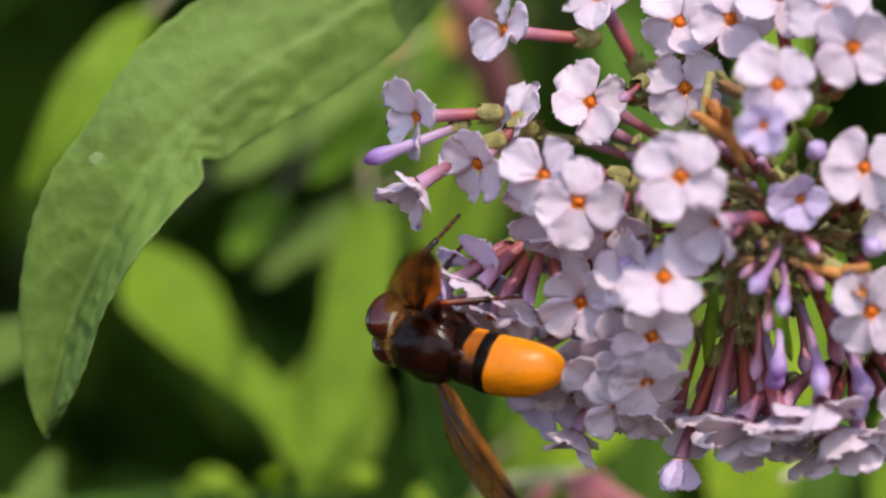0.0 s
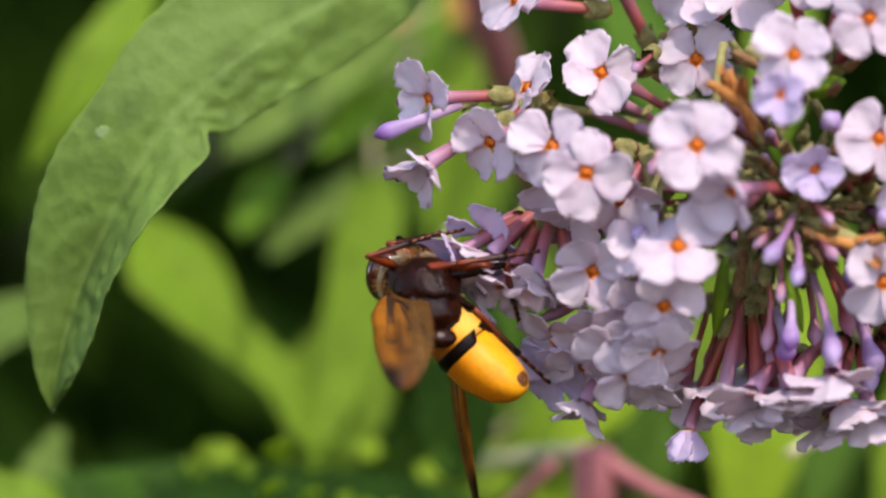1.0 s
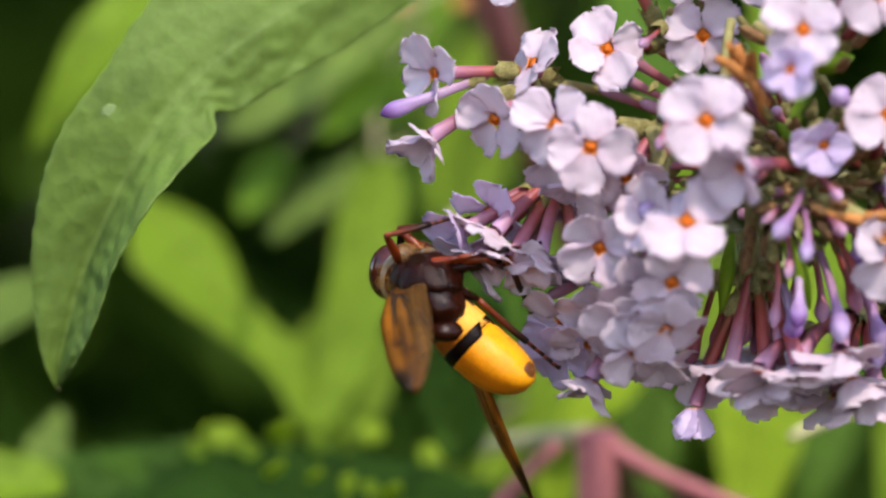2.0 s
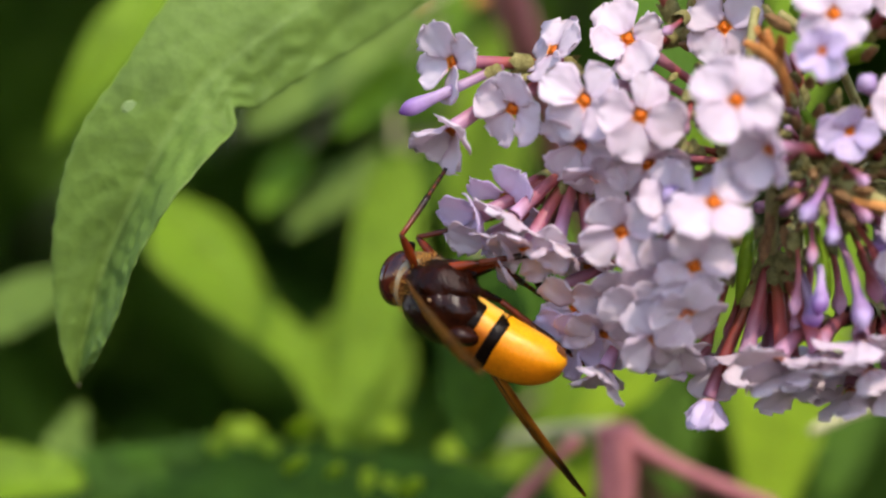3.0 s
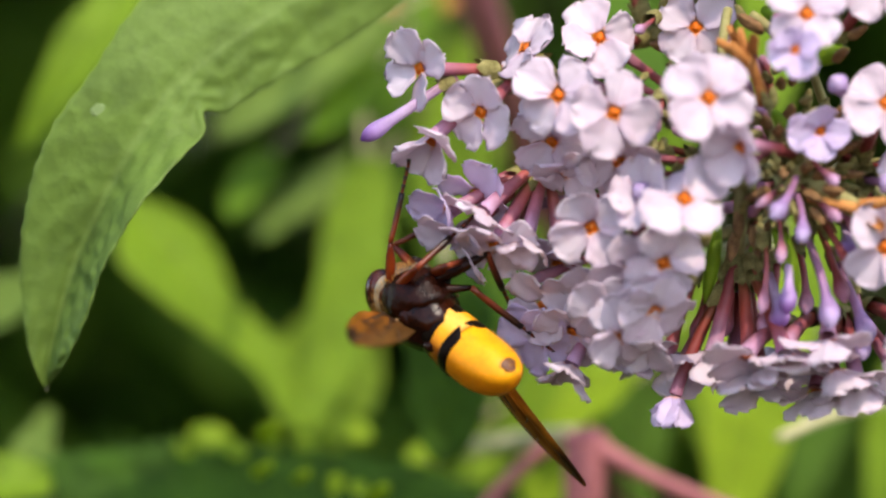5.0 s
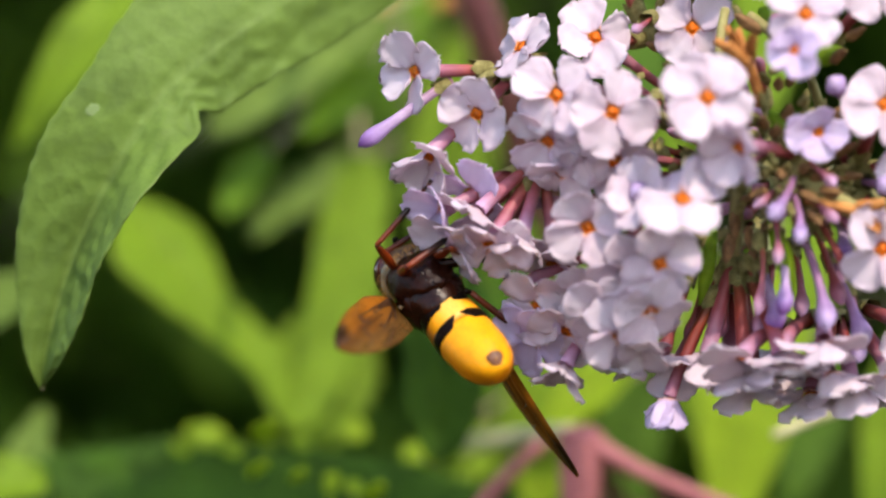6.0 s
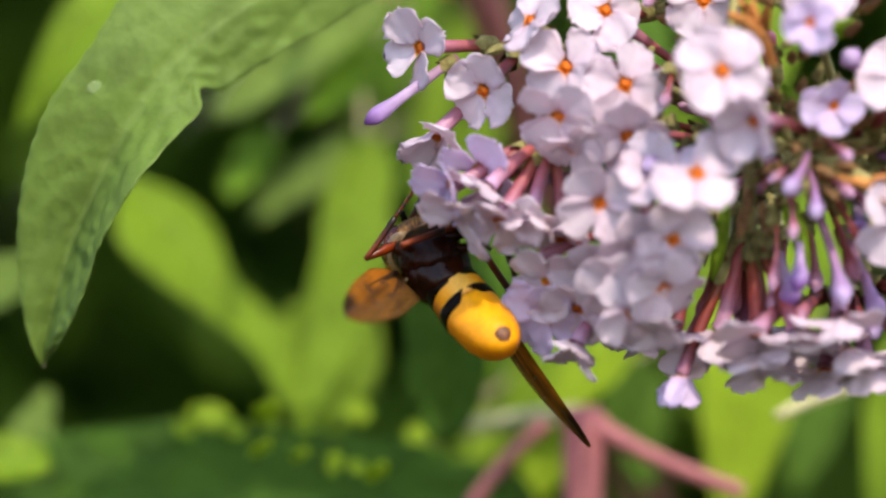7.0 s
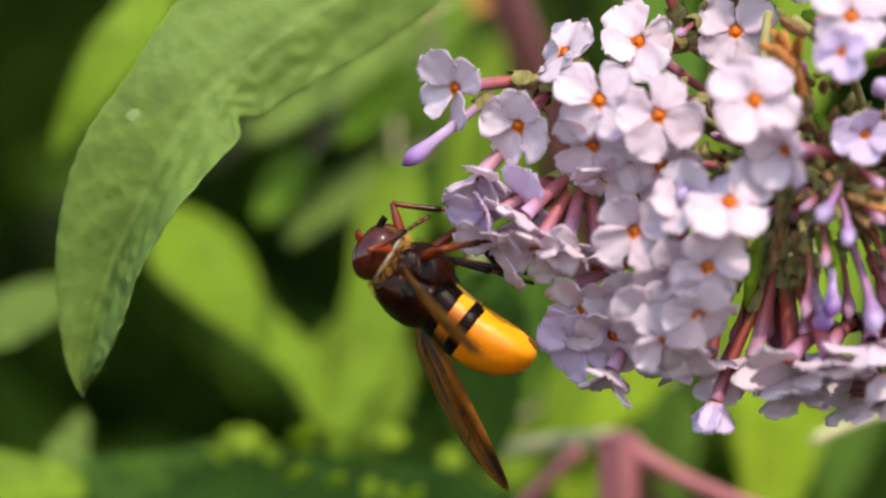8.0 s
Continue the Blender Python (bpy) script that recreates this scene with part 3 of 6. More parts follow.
capsule((30.31, -6.00, 11.86), (-0.42, -0.85, 0.32), 1.00)
capsule((31.45, -7.00, 12.81), (-0.20, -0.78, 0.59), 0.85, CALYX)
capsule((30.72, -7.00, 9.86), (-0.53, -0.85, 0.00), 0.80, CALYX)
capsule((32.59, -8.00, 10.08), (0.00, -0.96, 0.29), 1.00)
stalk([(35.23, -6.00, 5.95), (37.97, -8.00, 3.96), (41.89, -8.00, 2.01)], 0.80, 0.90)
stalk([(30.64, -2.00, 20.44), (33.04, -3.00, 18.90), (35.02, -3.00, 16.42)], 0.50, 0.40)
stalk([(36.21, -6.00, 11.86), (33.66, -7.00, 10.35), (31.29, -6.00, 7.43)], 0.50, 0.40)
stalk([(37.09, -7.00, 8.88), (34.06, -8.00, 6.90), (31.78, -6.00, 3.00)], 0.50, 0.40)
stalk([(28.65, -2.00, 20.94), (27.75, -4.00, 17.36), (27.85, -6.00, 14.81)], 0.45, 0.40)
bud((29.41, -8.00, 6.90), (33.84, -5.00, 9.42), thick=0.5, material=TUBE_RED)
bud((30.55, -9.00, 3.46), (34.83, -5.00, 6.96), thick=0.5, material=TUBE_RED)
bud((21.85, -6.00, 9.99), (22.83, -2.00, 13.73), thick=0.55, material=TUBE_RED)
bud((20.49, -2.00, 18.95), (22.67, 2.00, 20.66), thick=0.5, material=TUBE_RED)
bud((37.42, -11.00, 5.39), (34.24, -6.00, 8.41), thick=0.55, material=TUBE_RED)
capsule((32.36, -5.00, 18.80), (-0.21, -0.83, 0.52), 0.80, CALYX)
capsule((34.24, -6.00, 14.81), (0.22, -0.87, 0.44), 1.00)
capsule((35.13, -7.00, 12.81), (0.31, -0.93, 0.21), 0.85, CALYX)
capsule((32.99, -9.00, 6.39), (-0.10, -0.98, -0.20), 1.00)
capsule((30.72, -7.00, 11.33), (-0.52, -0.83, 0.21), 0.85, CALYX)
capsule((36.60, -7.00, 10.35), (0.42, -0.85, 0.32), 1.00)
capsule((27.92, -5.00, 15.84), (-0.20, -0.90, 0.40), 0.80, CALYX)
capsule((23.67, -2.00, 15.97), (-0.21, -0.95, 0.21), 0.85, CALYX)
bud((40.31, -9.00, 0.54), (34.83, -5.00, 6.46), thick=0.75, material=TUBE_RED)
bud((39.44, -8.00, -2.89), (35.32, -5.00, 4.49), thick=0.7, material=TUBE_DARK)
bud((38.78, -5.00, -4.88), (36.01, -3.00, 3.03), thick=0.7, material=TUBE_DARK)
bud((37.76, -10.00, 2.24), (33.75, -6.00, 5.95), thick=0.6, material=TUBE)
bud((32.74, -9.00, -1.42), (32.36, -5.00, 4.49), thick=0.55, material=TUBE_RED)
bud((31.29, -6.00, -5.85), (31.71, -4.00, 1.53), thick=0.6, material=TUBE_RED)
bract([(32.36, -5.00, 2.52), (33.75, -6.00, -0.44), (34.58, -5.00, -4.39)], 0.70)
bract([(28.05, 0.00, 2.05), (27.48, -1.00, -1.45), (26.80, 0.00, -4.95)], 0.60)
bract([(35.91, -4.00, 16.13), (37.30, -5.00, 17.07), (39.13, -4.00, 17.36)], 0.80)
bract([(32.36, -5.00, 11.89), (33.51, -6.00, 10.38), (34.58, -5.00, 9.92)], 0.60)
bract([(31.80, 0.00, 21.05), (33.71, -1.00, 20.25), (36.30, 0.00, 19.05)], 0.90)
capsule((36.50, -8.00, 6.41), (0.52, -0.83, 0.21), 1.00)
capsule((37.24, -8.00, 4.94), (0.60, -0.80, -0.10), 1.10)
capsule((36.01, -8.00, 2.74), (0.39, -0.78, -0.49), 1.00)
capsule((34.45, -9.00, 2.24), (0.10, -0.70, -0.70), 1.00)
capsule((32.10, -8.00, 8.37), (-0.30, -0.90, 0.30), 1.00)
capsule((33.32, -8.00, 8.61), (0.00, -0.85, 0.53), 0.85, CALYX)
capsule((30.31, -6.00, 6.94), (-0.60, -0.80, 0.10), 1.00)
capsule((30.14, -5.00, 5.48), (-0.52, -0.83, -0.21), 0.85, CALYX)
capsule((31.70, -7.00, 10.84), (-0.21, -0.93, 0.31), 1.00)
capsule((33.75, -6.00, 11.61), (0.11, -0.84, 0.53), 1.10)
capsule((33.01, -6.00, 14.32), (-0.10, -0.94, 0.31), 1.00)
capsule((31.87, -5.00, 14.85), (-0.39, -0.87, 0.29), 0.85, CALYX)
# outer cluster
node = (40.20, -1.00, 7.03)
stalk([(44.41, 14.00, 4.20), (41.97, 6.00, 5.64), node], 0.6, 0.4)
floret((36.16, -9.00, 10.05), (-0.20, -0.98, 0.00), node, spin=0, tilt=34, size=0.74, hue='lilac')
floret((29.09, -12.00, 8.52), (-0.57, -0.67, -0.47), node, spin=45, tilt=25, size=0.95)
floret((41.77, -9.00, 12.49), (0.10, -0.98, 0.15), node, spin=30)
floret((41.77, -9.00, 0.05), (0.05, -1.00, -0.05), node, spin=45, tilt=14, size=1.1)
floret((45.07, -6.00, 6.94), (0.41, -0.91, 0.00), node, spin=10, tilt=14)
bud((37.14, -9.00, 14.69), (39.87, -4.00, 10.93), thick=0.94, material=BUD_PALE)
bud((42.26, -9.00, 5.42), (40.48, -3.00, 6.00), thick=0.94, material=BUD_PALE)
bud((38.67, -6.00, -0.93), (38.49, -3.00, 4.02), thick=1.0, material=BUD)
withered((39.82, -9.00, 3.22), (0.93, -0.31, -0.21), 1.00)
capsule((41.13, -6.00, 15.30), (0.33, -0.88, 0.33), 1.00)
capsule((38.43, -6.00, 10.87), (-0.32, -0.85, 0.42), 1.00)
# top cluster
node = (36.30, 0.00, 15.55)
stalk([(42.34, 14.00, 5.24), (38.61, 8.00, 11.29), node], 0.6, 0.4)
floret((33.50, -14.00, 16.80), (-0.20, -0.98, 0.00), node, spin=20, tilt=38, size=0.68, hue='lilac')
floret((34.75, -11.00, 20.04), (-0.16, -0.94, 0.31), node, spin=40, tilt=12)
floret((39.56, -6.00, 26.03), (0.10, -0.94, 0.31), node, spin=10)
floret((41.28, -9.00, 22.89), (0.10, -0.99, 0.10), node, spin=45)
floret((34.72, -2.00, 27.50), (0.00, -0.85, 0.53), node, spin=40, tube=TUBE_DARK)
withered((29.82, -9.00, 16.40), (-0.30, -0.51, 0.81), 1.00)
withered((28.92, -8.00, 17.18), (-0.53, -0.42, 0.74), 0.80)
bud((32.45, -4.00, 20.33), (35.80, 0.00, 17.55), thick=0.7, material=TUBE_DARK)
stalk([(38.49, -3.00, 18.90), (35.61, -2.00, 16.96), (32.45, -4.00, 15.38)], 0.45, 0.35)
capsule((38.18, -6.00, 16.78), (0.30, -0.90, 0.30), 1.10)
capsule((39.76, -5.00, 18.80), (0.55, -0.77, 0.33), 1.00)
# tubes of spent florets, packed between the open ones
packed = random.Random(33)
for _ in range(44):
    tip = Vector((packed.uniform(11, 33), packed.uniform(1.0, 5.0), packed.uniform(-7, 19)))
    tip.y += 5.0 if tip.z > 11 else 0.0
    foot = tip.lerp(Vector((35.0, 11.0, 6.5)), packed.uniform(0.38, 0.55))
    bud(tip, foot, packed.uniform(0.75, 1.0), packed.choice((TUBE_RED, TUBE, TUBE, TUBE_DARK)), 0.2)
# spent calyces crowded round the heart of the head
crowd = random.Random(21)
for _ in range(46):
    u = Vector((crowd.uniform(-1, 1), crowd.uniform(-1, -0.1), crowd.uniform(-1, 1))).normalized() * crowd.uniform(0.6, 1.0)
    spot = Vector((35.4 + 5.6 * u.x, -3.0 + 4.6 * u.y, 6.5 + 8.0 * u.z))
    capsule(spot, u, crowd.uniform(0.55, 0.85), crowd.choice((SEED, CALYX, CALYX)))
    stalk([spot, spot.lerp(Vector((36.0, 0.0, 6.0)), 0.5), (36.0, 1.0, 6.0)], 0.22, 0.35)
# far side of the head
node = (39.64, 8.00, -4.04)
stalk([(44.41, 14.00, 3.16), (42.12, 12.00, 0.05), node], 0.6, 0.4)
floret((37.65, -4.00, -10.72), (0.10, 0.12, -0.99), node, spin=20, tilt=22, size=1.12, reach=10, tube=TUBE_DARK)
floret((40.09, -2.00, -11.78), (0.15, 0.15, -0.98), node, spin=50, tilt=22, size=1.12, reach=10, tube=TUBE)
floret((43.45, -3.00, -10.75), (0.30, -0.30, -0.90), node, spin=20, tilt=22, size=1.12, reach=10, tube=TUBE)
floret((36.80, 0.00, -12.60), (0.00, 0.20, -0.98), node, spin=20, tilt=22, size=1.12, reach=10, tube=TUBE_DARK)
floret((30.06, -6.00, -9.50), (0.00, -0.05, -0.99), node, spin=30, tilt=28, size=1.1, reach=9, tube=TUBE)
floret((33.60, -5.00, -8.93), (0.10, -0.10, -0.98), node, spin=10, tilt=28, size=1.1, reach=9, tube=TUBE_RED)
floret((37.10, -7.00, -8.10), (0.20, -0.20, -0.95), node, spin=60, tilt=28, size=1.1, reach=9, tube=TUBE)
floret((44.70, -5.00, -6.86), (0.50, -0.70, -0.50), node, spin=20, tilt=6)
bud((40.26, -5.00, -9.82), (39.80, 0.00, -2.95), thick=0.78, material=BUD_PALE)

# ---- the leaf in front and the bush behind ----
# added out of view so that its shadow falls on the low leaf
leaf("leaf", [(0.31, 15.00, 33.08), (16.39, 14.00, 34.55), (35.92, 12.00, 33.34)], 8.6, (0.05, -0.80, 0.60), LEAF_FRONT, "unseen grey-green leaf added overhead to cast shade", seed=31)
leaf("leaf", [(45.40, 100.00, 5.14), (42.5, 98.00, -5.5), (40.0, 94.00, -15.5)], 10.0, (0.20, -0.66, 0.73), LEAF_LIT, "sunlit sun-toned yellow-green leaf behind the flowers", seed=32)
leaf("leaf", [(28.40, 102.00, 2.61), (32.09, 100.00, -10.08), (34.33, 96.00, -23.83)], 12.0, (0.20, -0.66, 0.73), LEAF_LIT, "sunlit sun-toned yellow-green leaf behind the flowers", seed=33)
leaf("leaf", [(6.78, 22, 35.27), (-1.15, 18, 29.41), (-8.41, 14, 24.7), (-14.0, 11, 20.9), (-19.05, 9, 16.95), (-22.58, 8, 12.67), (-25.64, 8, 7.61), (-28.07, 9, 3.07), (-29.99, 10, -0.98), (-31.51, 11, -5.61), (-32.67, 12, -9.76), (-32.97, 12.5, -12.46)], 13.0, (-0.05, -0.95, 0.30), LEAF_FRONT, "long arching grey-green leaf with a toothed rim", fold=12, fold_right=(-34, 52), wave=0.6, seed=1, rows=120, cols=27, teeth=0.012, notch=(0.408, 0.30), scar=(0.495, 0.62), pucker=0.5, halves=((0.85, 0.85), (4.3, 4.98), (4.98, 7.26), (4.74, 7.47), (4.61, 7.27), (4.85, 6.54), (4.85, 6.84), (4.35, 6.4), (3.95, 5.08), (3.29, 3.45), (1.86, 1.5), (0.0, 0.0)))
leaf("leaf", [(-27.56, 70, 29.76), (-34.06, 62, 20.47), (-40.55, 66, 10.65)], 6.0, (0.11, -0.84, 0.53), LEAF_LIT, "sun-toned yellow-green leaf hanging behind", seed=2)
leaf("leaf", [(-29.77, 72, 5.73), (-27.09, 72, 2.45), (-23.51, 72, -1.73), (-19.93, 72, -5.91), (-15.75, 72, -10.68), (-10.98, 72, -15.45), (-8.59, 72, -19.33)], 9.0, (0.20, -0.66, 0.73), LEAF_LIT, "broad sunlit sun-toned yellow-green leaf", seed=3, fold=6, halves=((0.3, 0.3), (3.88, 6.56), (4.77, 6.26), (2.51, 4.3), (2.98, 2.51), (4.77, 4.47), (1.79, 1.79)))
leaf("leaf", [(-4.76, 76, 10.29), (-4.73, 74, -3.54), (-10.93, 70, -18.95)], 7.6, (0.20, -0.66, 0.73), LEAF_LIT, "broad sunlit sun-toned yellow-green leaf", seed=4, fold=6, full=0.5)
leaf("leaf", [(-2.67, 80, 25.57), (-11.08, 76, 19.93), (-20.62, 74, 12.05)], 6.6, (0.30, -0.81, 0.51), LEAF_GREY, "pale green leaf in the bush", seed=5, full=0.5)
leaf("leaf", [(-2.91, 70, 19.66), (-5.61, 72, 16.17), (-11.03, 74, 12.05)], 5.0, (0.30, -0.81, 0.51), LEAF_MID, "fresh green leaf in the bush", seed=6)
leaf("leaf", [(-14.58, 82, 10.92), (-17.25, 80, 7.96), (-19.29, 78, 3.69)], 4.4, (0.21, -0.83, 0.52), LEAF_MID, "fresh green leaf in the bush", seed=7, full=0.5)
leaf("leaf", [(-4.86, 86, 9.91), (-11.27, 84, 6.19), (-16.71, 82, 1.59)], 4.8, (0.31, -0.72, 0.62), LEAF_GREY, "pale green leaf in the bush", seed=8, full=0.45)
leaf("leaf", [(-50.85, 66, -8.77), (-42.42, 64, -6.97), (-35.97, 64, -1.7)], 7.0, (0.21, -0.74, 0.64), LEAF_GREY, "pale green leaf in the bush", seed=9)
# the shadow on this leaf is put into its dark green
leaf("leaf", [(-47.06, 53, -28.21), (-20.27, 54, -24.9), (13.12, 60, -27.52)], 15.0, (0.05, -0.72, 0.69), LEAF_DEEP_SHADE, "wide puckered leaf low in the bush, toned dark as in shade", seed=10, teeth=0.05, rows=110, cols=27, crests=0.9, full=0.45)
# sunlit end of the low leaf, made as a separate brighter leaf
leaf("leaf", [(-57.0, 47, -25.0), (-45.0, 47, -22.5), (-35.4, 48, -23.6)], 9.2, (0.05, -0.62, 0.78), LEAF_LIT, "bright leaf made for the sunlit end of the low leaf", seed=52, teeth=0.04, full=0.30, crests=0.5)
leaf("leaf", [(7.36, 100.00, 24.16), (4.78, 96.00, 10.75), (2.87, 92.00, -4.92)], 10.0, (0.20, -0.66, 0.73), LEAF_LIT, "sunlit sun-toned yellow-green leaf behind the flowers", seed=11)
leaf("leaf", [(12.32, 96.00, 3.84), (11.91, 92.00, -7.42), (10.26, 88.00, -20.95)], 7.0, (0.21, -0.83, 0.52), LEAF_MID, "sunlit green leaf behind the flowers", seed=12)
leaf("leaf", [(22.63, 76.00, -1.75), (18.34, 74.00, -10.73), (10.50, 72.00, -21.42)], 11.0, (0.20, -0.66, 0.73), LEAF_LIT, "sunlit sun-toned yellow-green leaf behind the flowers", seed=13)
leaf("leaf", [(37.94, 72.00, -2.33), (35.24, 68.00, -15.31), (33.31, 66.00, -31.72)], 11.5, (0.20, -0.66, 0.73), LEAF_FULL_SUN, "sunlit sun-toned yellow-green leaf behind the flowers", seed=14)
leaf("leaf", [(54.5, 72.0, -8.0), (52.0, 70.0, -18.0), (48.5, 68.0, -31.0)], 8.0, (0.20, -0.66, 0.73), LEAF_LIT, "sunlit sun-toned yellow-green leaf behind the flowers", seed=15)
leaf("leaf", [(28.67, 96.00, 15.15), (27.92, 94.00, 1.31), (27.30, 94.00, -11.21)], 9.0, (0.21, -0.83, 0.52), LEAF_LIT, "sunlit sun-toned yellow-green leaf behind the flowers", seed=16)
leaf("leaf", [(37.77, 70.00, 35.10), (38.02, 66.00, 22.42), (36.09, 64.00, 10.60)], 8.0, (0.30, -0.81, 0.51), LEAF_LIT, "sunlit sun-toned yellow-green leaf behind the flowers", seed=17)
leaf("leaf", [(20.55, 70.00, 29.75), (23.31, 66.00, 21.25), (26.13, 64.00, 12.95)], 8.0, (0.30, -0.81, 0.51), LEAF_SHADE, "shade-toned green leaf behind the flowers", seed=18)
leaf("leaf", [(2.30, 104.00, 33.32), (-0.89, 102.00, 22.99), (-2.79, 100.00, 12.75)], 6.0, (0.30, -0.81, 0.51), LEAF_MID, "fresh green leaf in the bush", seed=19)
leaf("leaf", [(46.67, 100.00, -10.08), (45.02, 96.00, -20.06), (42.14, 92.00, -28.61)], 8.0, (0.30, -0.81, 0.51), LEAF_SHADE, "shade-toned green leaf behind the flowers", seed=20)
leaf("leaf", [(-7.51, 79, -7.21), (-8.69, 77, -13.21), (-9.85, 75, -21.56)], 11.0, (0.20, -0.66, 0.73), LEAF_LIT, "broad sunlit sun-toned yellow-green leaf", seed=47, fold=6, full=0.5)
leaf("leaf", [(19.36, 84.00, -10.35), (24.66, 80.00, -17.55), (25.04, 76.00, -27.63)], 9.0, (0.20, -0.66, 0.73), LEAF_SHADE, "shade-toned green leaf behind the flowers", seed=41)
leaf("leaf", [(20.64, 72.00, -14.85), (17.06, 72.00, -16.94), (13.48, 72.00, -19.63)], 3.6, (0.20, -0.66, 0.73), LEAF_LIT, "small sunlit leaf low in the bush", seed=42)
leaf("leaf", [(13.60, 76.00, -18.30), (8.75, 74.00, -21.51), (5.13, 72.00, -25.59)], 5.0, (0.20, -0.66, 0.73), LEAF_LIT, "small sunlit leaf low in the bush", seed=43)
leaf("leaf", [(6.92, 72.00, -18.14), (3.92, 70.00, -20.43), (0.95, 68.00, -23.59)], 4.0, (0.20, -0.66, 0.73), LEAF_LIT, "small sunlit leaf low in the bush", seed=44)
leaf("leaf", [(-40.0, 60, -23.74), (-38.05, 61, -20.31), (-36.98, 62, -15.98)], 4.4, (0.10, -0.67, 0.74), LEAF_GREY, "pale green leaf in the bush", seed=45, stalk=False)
leaf("leaf", [(32.84, 84.00, -15.26), (35.59, 80.00, -21.19), (35.88, 76.00, -29.43)], 9.0, (0.20, -0.66, 0.73), LEAF_LIT, "sunlit sun-toned yellow-green leaf behind the flowers", seed=46)
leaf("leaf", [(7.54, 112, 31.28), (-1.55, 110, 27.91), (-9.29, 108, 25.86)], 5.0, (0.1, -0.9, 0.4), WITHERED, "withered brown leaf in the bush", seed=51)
leaf("leaf", [(24.48, 66, -9.95), (19.1, 64, -14.59), (13.24, 64, -21.03)], 5.6, (0.20, -0.66, 0.73), LEAF_FULL_SUN, "sunlit sun-toned yellow-green leaf behind the flowers", seed=53)
leaf("leaf", [(17.17, 67, -19.7), (14.18, 66, -23.48), (12.71, 66, -28.78)], 5.6, (0.20, -0.66, 0.73), LEAF_FULL_SUN, "sunlit sun-toned yellow-green leaf behind the flowers", seed=54)
leaf("leaf", [(12.4, 76, -19.2), (8.17, 75, -21.56), (3.96, 74, -24.51)], 5.0, (0.20, -0.66, 0.73), LEAF_FULL_SUN, "small sunlit leaf low in the bush", seed=55)
# shade behind the flowers, put in as a leaf in the darkest green
leaf("leaf", [(3.72, 47, -1.35), (4.39, 47, -10.08), (3.73, 48, -21.11)], 9.5, (0.05, -0.75, 0.66), LEAF_DEEP_SHADE, "leaf behind the flowers, toned dark as in shade", seed=56, full=0.5)



def sun_dapples(points, tips):
    """Sun dapples on the low leaf, put in as a thin stem and bright leaflets, each from its foot to its tip."""
    base = Vector(points[0])
    ob = tagged(new("dapple_shoot"), "added low shoot, its bright leaflets stand in for sun dapples", "shoot")
    ob.location = at(base)
    part("stem", sweep([Vector(q) - base for q in points], lambda t: 0.35 - 0.15 * t, 24, 6, along=spline), LEAF_DEEP_SHADE, ob)
    for foot, tip, wide in tips:
        foot, tip = Vector(foot) - base, Vector(tip) - base
        d = (tip - foot).normalized()
        n = (Vector((0.2, -0.6, 0.77)) - d * d.dot(Vector((0.2, -0.6, 0.77)))).normalized()
        side, long = d.cross(n), (tip - foot).length

        def top(s, c):
            w = 0.5 * wide * math.sin(math.pi * (0.03 + 0.95 * s ** 0.8)) ** 0.6
            return foot + d * (long * s) + side * (c * w) + n * (0.25 * abs(c) * w + 0.12 * math.sin(s * 14))

        part("young_leaf", sheet(top, n * 0.2, 9, 7, "vein", lambda s, c: 1.0 if abs(c) < 0.1 else 0.0), LEAF_FULL_SUN, ob)
    return ob


# each leaflet stands where a spot of sun falls on the low leaf
sun_dapples([(-33.75, 58, -20.74), (-26.23, 58, -20.74), (-18.1, 57, -20.7), (-12.58, 46, -21.01), (-6.98, 47, -23.59), (-1.39, 58, -23.63), (4.47, 66, -22.9)], (
    ((-20.46, 58, -20.17), (-19.97, 60, -17.65), 4.6),
    ((-14.76, 57.00, -19.66), (-13.64, 58.00, -18.43), 3.0),
    ((-23.24, 56.00, -20.65), (-22.14, 57.00, -19.66), 2.4),
    ((-5.27, 45.00, -23.93), (-4.38, 46.00, -22.98), 2.0),
    ((-18.01, 52.00, -20.46), (-16.22, 53.00, -19.59), 2.6),
    ((-11.18, 57.00, -20.12), (-9.94, 58.00, -19.24), 2.4),
    ((-14.09, 44, -18.84), (-13.1, 41, -16.71), 2.6),
    ((-14.87, 44, -22.42), (-13.54, 41, -20.59), 2.3),
    ((-7.75, 46, -23.99), (-6.5, 45, -22.14), 2.4),
    ((-3.35, 44, -24.88), (-2.22, 41, -22.81), 2.4),
    ((-10.76, 45, -22.92), (-9.93, 43, -21.47), 1.8),
    ((-5.48, 62, -19.54), (-4.45, 64, -17.87), 2.4),
    ((0.47, 64, -21.97), (1.65, 66, -20.19), 2.4)))

bush_stem = tagged(new("butterfly_bush"), "butterfly bush with reddish-pink forked stems and woody grey-brown branches", "shrub")


def blob_ring(c):
    bm = bmesh.new()
    bmesh.ops.create_uvsphere(bm, u_segments=16, v_segments=10, radius=1)
    for v in bm.verts:
        v.co = Vector((v.co.x * 2.3, v.co.y * 2.1, v.co.z * 1.2)) * (1 + 0.1 * noise.noise(v.co * 2)) + Vector(c)
    return bm


def shoot(name, points, r0, r1, material, label=""):
    return part(name, sweep(points, lambda t: (r0 + (r1 - r0) * t) * (1 + 0.05 * math.sin(9 * t)), 18, 10), material, bush_stem, label)


shoot("upper_stem", [(5.57, 60.00, 32.57), (9.5, 68.0, 18.0), (15.0, 110.0, 6.0), (40.0, 240.0, -60.0)], 2.0, 1.9, STEM_RED, "")
